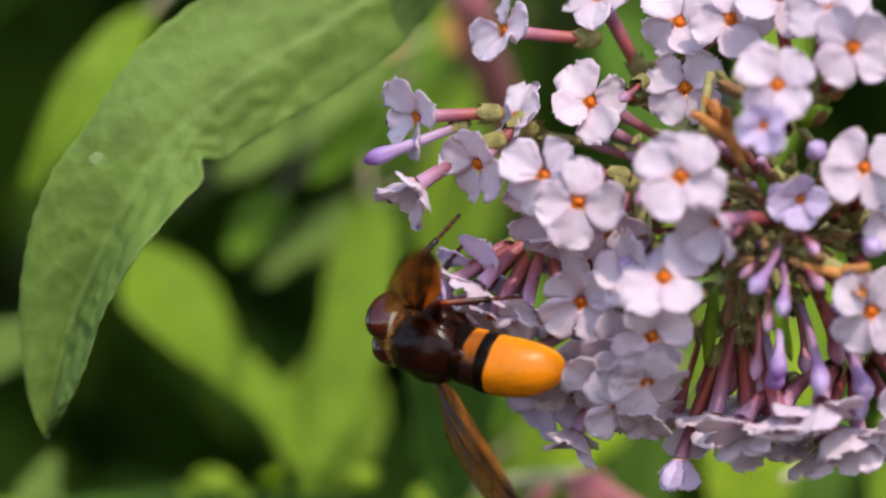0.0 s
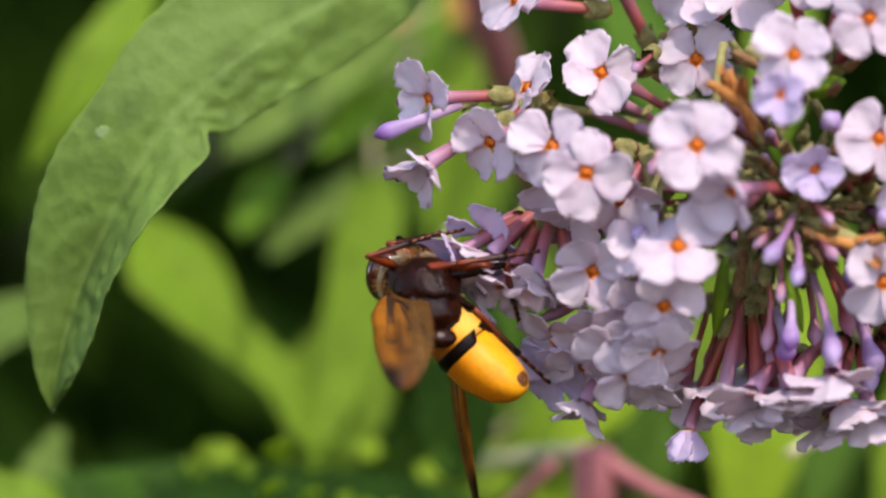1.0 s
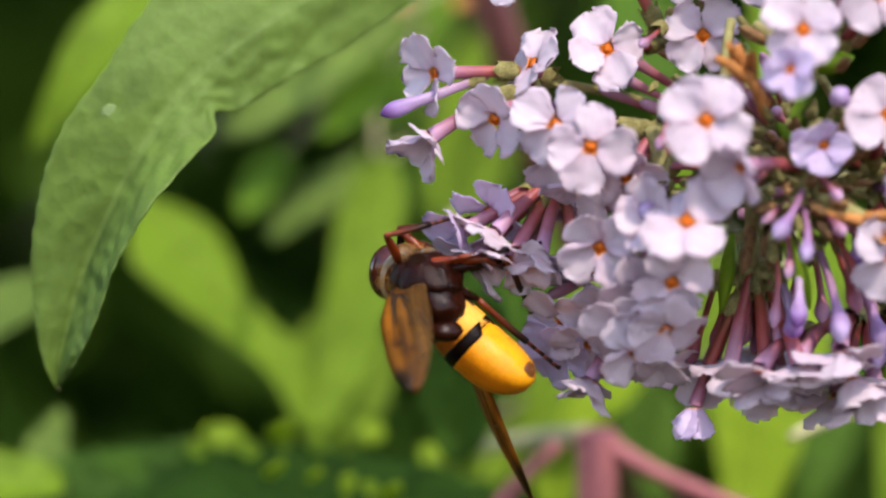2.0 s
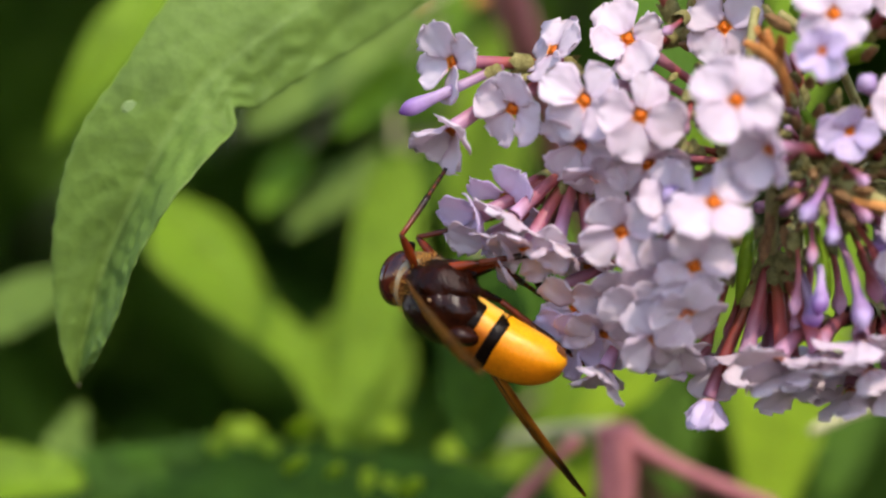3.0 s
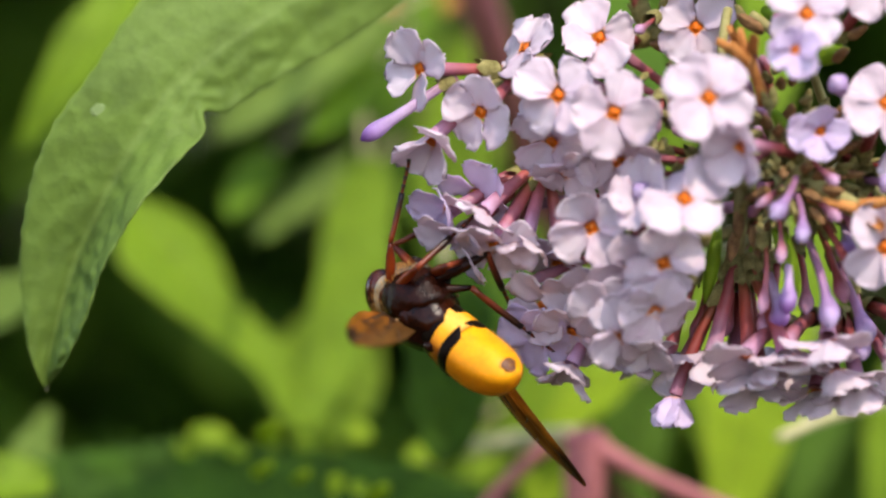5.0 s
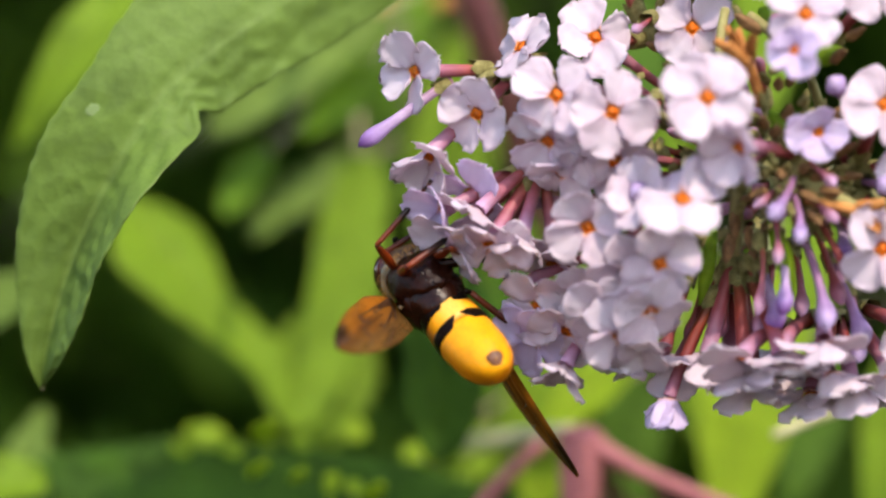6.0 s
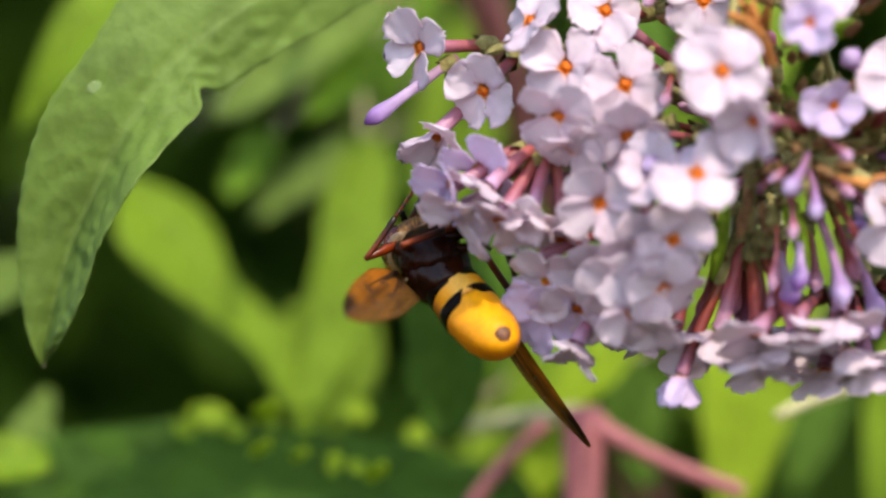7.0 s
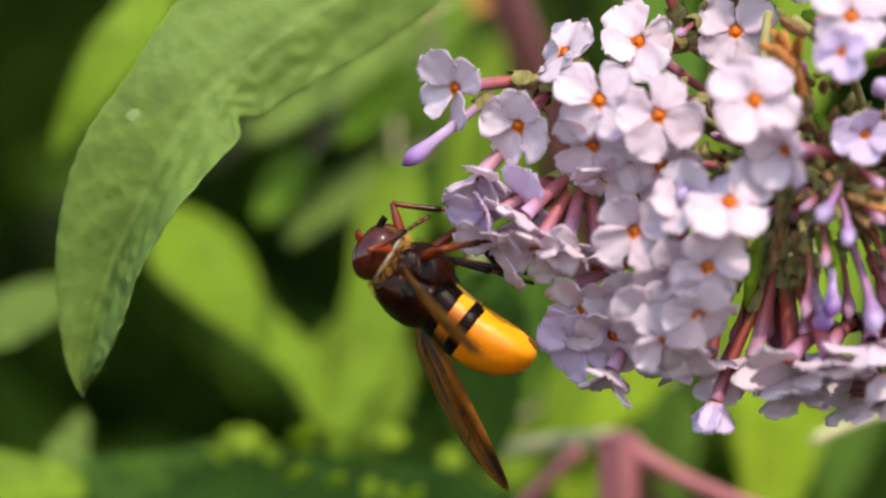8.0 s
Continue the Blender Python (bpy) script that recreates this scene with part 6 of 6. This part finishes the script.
    walk(mid_right_shin, [
        (0.0, pose(0.00460, 0.00000, 0.00000, 180.00, -86.81, 180.00)),
        (0.5, pose(0.00460, 0.00000, 0.00000, 0.00, -44.66, 0.00)),
        (1.0, pose(0.00460, 0.00000, 0.00000, 0.00, -15.23, 0.00)),
        (1.5, pose(0.00460, 0.00000, 0.00000, 0.00, -15.23, 0.00)),
        (1.7, pose(0.00460, 0.00000, 0.00000, 0.00, -15.23, 0.00)),
        (2.8, pose(0.00460, 0.00000, 0.00000, 0.00, -15.23, 0.00)),
        (3.0, pose(0.00460, 0.00000, 0.00000, 0.00, -15.23, 0.00)),
        (3.5, pose(0.00460, 0.00000, 0.00000, 0.00, -85.45, -0.00)),
        (4.0, pose(0.00460, 0.00000, 0.00000, 180.00, -63.85, 180.00)),
        (4.5, pose(0.00460, 0.00000, 0.00000, 180.00, -80.55, 180.00)),
        (4.7, pose(0.00460, 0.00000, 0.00000, 0.00, -78.41, 0.00)),
        (5.8, pose(0.00460, 0.00000, 0.00000, -180.00, -88.44, 180.00)),
        (6.0, pose(0.00460, 0.00000, 0.00000, 180.00, -77.40, -180.00)),
        (6.5, pose(0.00460, 0.00000, 0.00000, 180.00, -86.49, -180.00)),
        (7.0, pose(0.00460, 0.00000, 0.00000, 180.00, -59.51, 180.00)),
        (7.3, pose(0.00460, 0.00000, 0.00000, -0.00, -76.34, -0.00)),
        (7.5, pose(0.00460, 0.00000, 0.00000, -0.00, -78.17, -0.00)),
        (7.7, pose(0.00460, 0.00000, 0.00000, 180.00, -84.90, -180.00)),
        (8.0, pose(0.00460, 0.00000, 0.00000, 180.00, -73.50, 180.00)),
    ])
    walk(mid_left, [
        (0.0, pose(0.00030, 0.00170, -0.00160, -135.36, 20.81, 157.97)),
        (0.5, pose(0.00030, 0.00170, -0.00160, -130.41, 18.86, 154.25)),
        (1.0, pose(0.00030, 0.00170, -0.00160, 73.22, 23.12, 152.94)),
        (1.5, pose(0.00030, 0.00170, -0.00160, 78.89, 24.94, 159.32)),
        (1.7, pose(0.00030, 0.00170, -0.00160, 70.32, 22.81, 153.80)),
        (2.8, pose(0.00030, 0.00170, -0.00160, 56.89, 19.44, 152.26)),
        (3.0, pose(0.00030, 0.00170, -0.00160, 64.13, 28.95, 170.54)),
        (3.5, pose(0.00030, 0.00170, -0.00160, 109.38, 18.55, -165.62)),
        (4.0, pose(0.00030, 0.00170, -0.00160, 51.68, 23.05, 159.68)),
        (4.5, pose(0.00030, 0.00170, -0.00160, 60.64, 23.89, 159.87)),
        (4.7, pose(0.00030, 0.00170, -0.00160, 87.64, 26.26, 172.88)),
        (5.8, pose(0.00030, 0.00170, -0.00160, 62.82, 26.67, 165.59)),
        (6.0, pose(0.00030, 0.00170, -0.00160, 55.06, 26.65, 164.96)),
        (6.5, pose(0.00030, 0.00170, -0.00160, 78.31, 27.85, 173.45)),
        (7.0, pose(0.00030, 0.00170, -0.00160, 44.14, 25.28, 162.97)),
        (7.3, pose(0.00030, 0.00170, -0.00160, 119.97, 11.54, -165.59)),
        (7.5, pose(0.00030, 0.00170, -0.00160, 151.65, -18.54, -172.99)),
        (7.7, pose(0.00030, 0.00170, -0.00160, -123.76, -0.45, 116.86)),
        (8.0, pose(0.00030, 0.00170, -0.00160, -36.19, 60.72, 139.06)),
    ])
    walk(mid_left_shin, [
        (0.0, pose(0.00460, 0.00000, 0.00000, 0.00, -66.44, 0.00)),
        (0.5, pose(0.00460, 0.00000, 0.00000, 0.00, -56.33, 0.00)),
        (1.0, pose(0.00460, 0.00000, 0.00000, 180.00, -85.98, 180.00)),
        (1.5, pose(0.00460, 0.00000, 0.00000, 180.00, -69.20, 180.00)),
        (1.7, pose(0.00460, 0.00000, 0.00000, -180.00, -80.11, -180.00)),
        (2.8, pose(0.00460, 0.00000, 0.00000, -180.00, -85.53, 180.00)),
        (3.0, pose(0.00460, 0.00000, 0.00000, 180.00, -81.97, -180.00)),
        (3.5, pose(0.00460, 0.00000, 0.00000, 180.00, -56.78, -180.00)),
        (4.0, pose(0.00460, 0.00000, 0.00000, 180.00, -43.87, -180.00)),
        (4.5, pose(0.00460, 0.00000, 0.00000, 180.00, -48.93, 180.00)),
        (4.7, pose(0.00460, 0.00000, 0.00000, 180.00, -53.21, 180.00)),
        (5.8, pose(0.00460, 0.00000, 0.00000, 180.00, -50.38, 180.00)),
        (6.0, pose(0.00460, 0.00000, 0.00000, 180.00, -45.47, -180.00)),
        (6.5, pose(0.00460, 0.00000, 0.00000, 180.00, -58.36, 180.00)),
        (7.0, pose(0.00460, 0.00000, 0.00000, 180.00, -44.29, 180.00)),
        (7.3, pose(0.00460, 0.00000, 0.00000, 180.00, -61.86, 180.00)),
        (7.5, pose(0.00460, 0.00000, 0.00000, 180.00, -71.24, 180.00)),
        (7.7, pose(0.00460, 0.00000, 0.00000, 0.00, -88.73, 0.00)),
        (8.0, pose(0.00460, 0.00000, 0.00000, 0.00, -85.17, 0.00)),
    ])
    walk(hind_right, [
        (0.0, pose(-0.00140, -0.00090, -0.00170, -122.88, -4.03, 87.76)),
        (0.5, pose(-0.00140, -0.00090, -0.00170, -86.96, 8.02, 109.96)),
        (1.0, pose(-0.00140, -0.00090, -0.00170, -13.80, -27.79, 115.01)),
        (1.5, pose(-0.00140, -0.00090, -0.00170, -12.05, -30.69, 114.42)),
        (1.7, pose(-0.00140, -0.00090, -0.00170, -11.72, -28.67, 113.88)),
        (2.8, pose(-0.00140, -0.00090, -0.00170, -13.84, -20.74, 113.58)),
        (3.0, pose(-0.00140, -0.00090, -0.00170, -27.66, -14.65, 118.39)),
        (3.5, pose(-0.00140, -0.00090, -0.00170, -25.70, -17.20, 118.55)),
        (4.0, pose(-0.00140, -0.00090, -0.00170, -2.73, -35.18, 108.59)),
        (4.5, pose(-0.00140, -0.00090, -0.00170, -2.91, -37.09, 108.79)),
        (4.7, pose(-0.00140, -0.00090, -0.00170, -3.16, -9.52, 107.67)),
        (5.8, pose(-0.00140, -0.00090, -0.00170, -5.31, -34.24, 110.33)),
        (6.0, pose(-0.00140, -0.00090, -0.00170, -6.24, -36.60, 111.15)),
        (6.5, pose(-0.00140, -0.00090, -0.00170, -3.73, -1.55, 107.34)),
        (7.0, pose(-0.00140, -0.00090, -0.00170, -4.53, -16.11, 108.58)),
        (7.3, pose(-0.00140, -0.00090, -0.00170, -40.09, 4.87, 109.52)),
        (7.5, pose(-0.00140, -0.00090, -0.00170, -72.93, -1.99, 140.83)),
        (7.7, pose(-0.00140, -0.00090, -0.00170, -90.71, 10.21, 140.00)),
        (8.0, pose(-0.00140, -0.00090, -0.00170, -109.02, -2.45, 75.24)),
    ])
    walk(hind_right_shin, [
        (0.0, pose(0.00540, 0.00000, 0.00000, 180.00, -68.02, -180.00)),
        (0.5, pose(0.00540, 0.00000, 0.00000, -0.00, -85.99, -0.00)),
        (1.0, pose(0.00540, 0.00000, 0.00000, 0.00, -13.69, 0.00)),
        (1.5, pose(0.00540, 0.00000, 0.00000, 0.00, -13.69, 0.00)),
        (1.7, pose(0.00540, 0.00000, 0.00000, 0.00, -13.69, -0.00)),
        (2.8, pose(0.00540, 0.00000, 0.00000, 0.00, -13.69, -0.00)),
        (3.0, pose(0.00540, 0.00000, 0.00000, -0.00, -13.69, -0.00)),
        (3.5, pose(0.00540, 0.00000, 0.00000, -0.00, -13.69, -0.00)),
        (4.0, pose(0.00540, 0.00000, 0.00000, 0.00, -13.69, -0.00)),
        (4.5, pose(0.00540, 0.00000, 0.00000, 0.00, -20.18, 0.00)),
        (4.7, pose(0.00540, 0.00000, 0.00000, -0.00, -45.74, -0.00)),
        (5.8, pose(0.00540, 0.00000, 0.00000, 0.00, -22.11, -0.00)),
        (6.0, pose(0.00540, 0.00000, 0.00000, 0.00, -23.22, -0.00)),
        (6.5, pose(0.00540, 0.00000, 0.00000, 0.00, -59.54, 0.00)),
        (7.0, pose(0.00540, 0.00000, 0.00000, 0.00, -59.74, 0.00)),
        (7.3, pose(0.00540, 0.00000, 0.00000, 0.00, -42.21, 0.00)),
        (7.5, pose(0.00540, 0.00000, 0.00000, 0.00, -13.69, 0.00)),
        (7.7, pose(0.00540, 0.00000, 0.00000, 0.00, -41.65, 0.00)),
        (8.0, pose(0.00540, 0.00000, 0.00000, 180.00, -65.75, 180.00)),
    ])
    walk(hind_left, [
        (0.0, pose(-0.00140, 0.00140, -0.00170, -127.04, 3.91, 104.62)),
        (0.5, pose(-0.00140, 0.00140, -0.00170, -102.30, 6.69, 112.17)),
        (1.0, pose(-0.00140, 0.00140, -0.00170, 15.88, 13.87, 109.09)),
        (1.5, pose(-0.00140, 0.00140, -0.00170, 21.86, 16.20, 110.99)),
        (1.7, pose(-0.00140, 0.00140, -0.00170, 19.12, 12.03, 108.98)),
        (2.8, pose(-0.00140, 0.00140, -0.00170, 19.13, 15.87, 110.29)),
        (3.0, pose(-0.00140, 0.00140, -0.00170, 1.32, 35.04, 107.36)),
        (3.5, pose(-0.00140, 0.00140, -0.00170, -6.05, 33.66, 103.82)),
        (4.0, pose(-0.00140, 0.00140, -0.00170, 15.47, -5.46, 103.68)),
        (4.5, pose(-0.00140, 0.00140, -0.00170, 15.23, -7.09, 103.29)),
        (4.7, pose(-0.00140, 0.00140, -0.00170, 21.59, 16.31, 110.97)),
        (5.8, pose(-0.00140, 0.00140, -0.00170, 12.05, -5.43, 104.38)),
        (6.0, pose(-0.00140, 0.00140, -0.00170, 10.39, -11.07, 103.70)),
        (6.5, pose(-0.00140, 0.00140, -0.00170, 27.40, 24.34, 116.22)),
        (7.0, pose(-0.00140, 0.00140, -0.00170, 14.15, -2.48, 104.69)),
        (7.3, pose(-0.00140, 0.00140, -0.00170, 56.66, 62.23, 157.75)),
        (7.5, pose(-0.00140, 0.00140, -0.00170, -120.72, -15.14, 74.78)),
        (7.7, pose(-0.00140, 0.00140, -0.00170, -116.11, 6.72, 109.25)),
        (8.0, pose(-0.00140, 0.00140, -0.00170, -113.63, 4.95, 105.50)),
    ])
    walk(hind_left_shin, [
        (0.0, pose(0.00540, 0.00000, 0.00000, 180.00, -83.98, -180.00)),
        (0.5, pose(0.00540, 0.00000, 0.00000, 180.00, -87.48, -180.00)),
        (1.0, pose(0.00540, 0.00000, 0.00000, 0.00, -84.19, -0.00)),
        (1.5, pose(0.00540, 0.00000, 0.00000, -180.00, -83.65, 180.00)),
        (1.7, pose(0.00540, 0.00000, 0.00000, 0.00, -83.29, -0.00)),
        (2.8, pose(0.00540, 0.00000, 0.00000, 0.00, -74.53, 0.00)),
        (3.0, pose(0.00540, 0.00000, 0.00000, -0.00, -83.19, 0.00)),
        (3.5, pose(0.00540, 0.00000, 0.00000, -0.00, -82.12, -0.00)),
        (4.0, pose(0.00540, 0.00000, 0.00000, 0.00, -87.10, -0.00)),
        (4.5, pose(0.00540, 0.00000, 0.00000, 0.00, -88.49, 0.00)),
        (4.7, pose(0.00540, 0.00000, 0.00000, 180.00, -79.72, 180.00)),
        (5.8, pose(0.00540, 0.00000, 0.00000, 0.00, -79.17, 0.00)),
        (6.0, pose(0.00540, 0.00000, 0.00000, 0.00, -77.12, 0.00)),
        (6.5, pose(0.00540, 0.00000, 0.00000, 180.00, -78.17, 180.00)),
        (7.0, pose(0.00540, 0.00000, 0.00000, -180.00, -87.17, 180.00)),
        (7.3, pose(0.00540, 0.00000, 0.00000, 180.00, -69.36, -180.00)),
        (7.5, pose(0.00540, 0.00000, 0.00000, 180.00, -69.26, -180.00)),
        (7.7, pose(0.00540, 0.00000, 0.00000, 0.00, -86.20, -0.00)),
        (8.0, pose(0.00540, 0.00000, 0.00000, 0.00, -86.76, 0.00)),
    ])
    swing(floret_tip, [
        (0.0, (0.66, -1.98, 1.94), 0, -4),
        (0.5, (0.31, -0.34, 1.79), 0, -4),
        (1.0, (0.57, -1.32, 0.76), 0, -4),
        (1.5, (0.46, 0.14, 0.82), 0, -4),
        (1.7, (0.52, -0.08, 0.87), 0, -4),
        (2.8, (0.10, 2.49, 0.20), 0, 0),
        (3.0, (0.14, 1.78, 0.39), 0, 0),
        (3.5, (0.00, 0.00, 0.00), 0, 0),
        (4.0, (0.09, 1.10, -0.14), 0, 0),
        (4.5, (0.07, 1.60, -0.32), -1, 0),
        (4.7, (-0.18, 0.26, -0.50), -1, 0),
        (5.8, (-0.29, 0.63, -0.99), -4, 0),
        (6.0, (-0.26, 2.26, -1.01), -4, 0),
        (6.5, (-0.37, 4.34, -0.89), -5, 0),
        (7.0, (-0.40, 7.23, -0.91), -5, 0),
        (7.5, (-0.54, 5.46, -1.31), -7, 0),
        (8.0, (-0.54, 2.65, -1.91), -9, 0),
    ])
    swing(floret_side, [
        (0.0, (0.70, -1.72, 1.75), 0, -4),
        (0.5, (0.50, -0.16, 1.60), 0, -4),
        (1.0, (0.70, -1.17, 0.87), 0, -4),
        (1.5, (0.46, 0.30, 0.72), 0, -4),
        (1.7, (0.55, 0.07, 0.83), 0, -4),
        (2.8, (0.01, 2.41, 0.22), 0, -1),
        (3.0, (0.21, 1.82, 0.33), 0, 0),
        (3.5, (0.00, 0.00, -0.00), 0, 0),
        (4.0, (0.11, 1.11, -0.08), 0, 0),
        (4.5, (0.18, 1.55, -0.06), 0, 0),
        (4.7, (-0.06, 0.24, -0.18), 0, 0),
        (5.8, (-0.08, 0.56, -0.61), -2, 0),
        (6.0, (0.02, 2.18, -0.55), -2, 0),
        (6.5, (-0.09, 4.23, -0.53), -2, 0),
        (7.0, (-0.00, 7.06, -0.53), -2, 0),
        (7.5, (-0.20, 5.32, -0.77), -3, 0),
        (8.0, (-0.20, 2.54, -1.15), -4, 0),
    ])
    swing(floret_low, [
        (0.0, (0.77, -2.58, 2.14), 6, -10),
        (0.5, (0.40, -1.04, 1.86), 6, -10),
        (1.0, (0.54, -1.86, 1.21), 6, -10),
        (1.5, (0.38, -0.36, 1.11), 6, -10),
        (1.7, (0.25, -0.63, 1.33), 6, -10),
        (2.8, (-0.04, 2.34, 0.78), 3, -5),
        (3.0, (0.16, 1.70, 0.55), 2, -3),
        (3.5, (0.00, 0.00, -0.00), 0, 0),
        (4.0, (0.02, 1.13, 0.05), 0, 0),
        (4.5, (1.01, 1.64, -0.62), -3, 0),
        (4.7, (0.95, 0.29, -0.65), -4, 0),
        (5.8, (1.00, 0.66, -2.09), -8, 0),
        (6.0, (1.23, 2.33, -2.25), -8, 0),
        (6.5, (1.13, 4.39, -2.18), -8, 0),
        (7.0, (1.31, 7.25, -2.50), -8, 0),
        (7.5, (0.87, 5.53, -3.00), -10, 0),
        (8.0, (1.84, 2.74, -3.70), -12, 0),
    ])
    swing(bud_tip, [
        (0.0, (0.76, -1.50, 1.60), 8, 10),
        (0.5, (0.52, 0.10, 1.37), 8, 10),
        (1.0, (0.63, -0.95, 1.00), 8, 10),
        (1.5, (0.51, 0.51, 0.82), 8, 8),
        (1.7, (0.66, 0.30, 0.82), 8, 8),
        (2.8, (0.38, 2.50, 0.25), 3, 4),
        (3.0, (0.25, 1.85, 0.37), 1, 3),
        (3.5, (0.00, 0.00, 0.00), 0, 0),
        (4.0, (-0.62, 1.10, -0.37), -4, -1),
        (4.5, (-1.27, 1.56, -0.80), -9, -2),
        (4.7, (-1.34, 0.24, -0.89), -9, -2),
        (5.8, (-1.33, 0.58, -1.21), -12, -2),
        (6.0, (-1.29, 2.20, -1.26), -12, -2),
        (6.5, (-1.38, 4.27, -1.24), -12, -2),
        (7.0, (-1.30, 7.12, -1.27), -12, -2),
        (7.5, (-1.48, 5.36, -1.52), -12, -2),
        (8.0, (-1.48, 2.56, -2.08), -14, -2),
    ])
    swing(floret_mid, [
        (0.0, (-1.14, -0.97, -0.79), -8, 0),
        (0.5, (-1.45, 0.47, -0.87), -8, 0),
        (1.0, (-1.72, -0.66, -0.98), -8, 0),
        (1.5, (-2.18, 0.82, -1.19), -8, 0),
        (1.7, (-2.35, 0.56, -1.21), -8, 0),
        (2.8, (-0.23, 2.43, 0.13), -2, 0),
        (3.0, (0.05, 1.98, 0.13), 0, 0),
        (3.5, (-0.00, 0.00, -0.00), 0, 0),
        (4.0, (0.24, 1.09, 0.05), 0, 0),
        (4.5, (0.28, 1.39, 0.07), 0, 0),
        (4.7, (0.11, 0.18, 0.03), 0, 0),
        (5.8, (0.12, 0.38, 0.14), 0, 0),
        (6.0, (0.32, 1.93, 0.13), 0, 0),
        (6.5, (0.39, 3.93, 0.27), 0, 0),
        (7.0, (0.71, 6.63, 0.46), 0, 0),
        (7.5, (0.52, 4.94, 0.27), 0, 0),
        (8.0, (0.34, 2.18, 0.16), 0, 0),
    ])
    swing(floret_near, [
        (0.0, (0.50, -1.12, -0.01), 0, 0),
        (0.5, (0.17, 0.37, -0.12), 0, 0),
        (1.0, (0.04, -0.73, -0.24), 0, 0),
        (1.5, (-0.29, 0.74, -0.46), 0, 0),
        (1.7, (-0.40, 0.49, -0.52), 0, 0),
        (2.8, (-0.12, 2.40, -0.08), 0, 0),
        (3.0, (0.01, 1.92, 0.11), 0, 0),
        (3.5, (0.00, 0.00, -0.00), 0, 0),
        (4.0, (0.18, 1.09, 0.05), 0, 0),
        (4.5, (0.10, 1.45, 0.03), 0, 0),
        (4.7, (0.10, 0.20, 0.12), 0, 0),
        (5.8, (0.08, 0.45, 0.23), 0, 0),
        (6.0, (0.34, 2.01, 0.21), 0, 0),
        (6.5, (0.34, 4.04, 0.30), 0, 0),
        (7.0, (0.49, 6.79, 0.60), 0, 0),
        (7.5, (0.37, 5.08, 0.32), 0, 0),
        (8.0, (0.14, 2.31, 0.14), 0, 0),
    ])


motions()
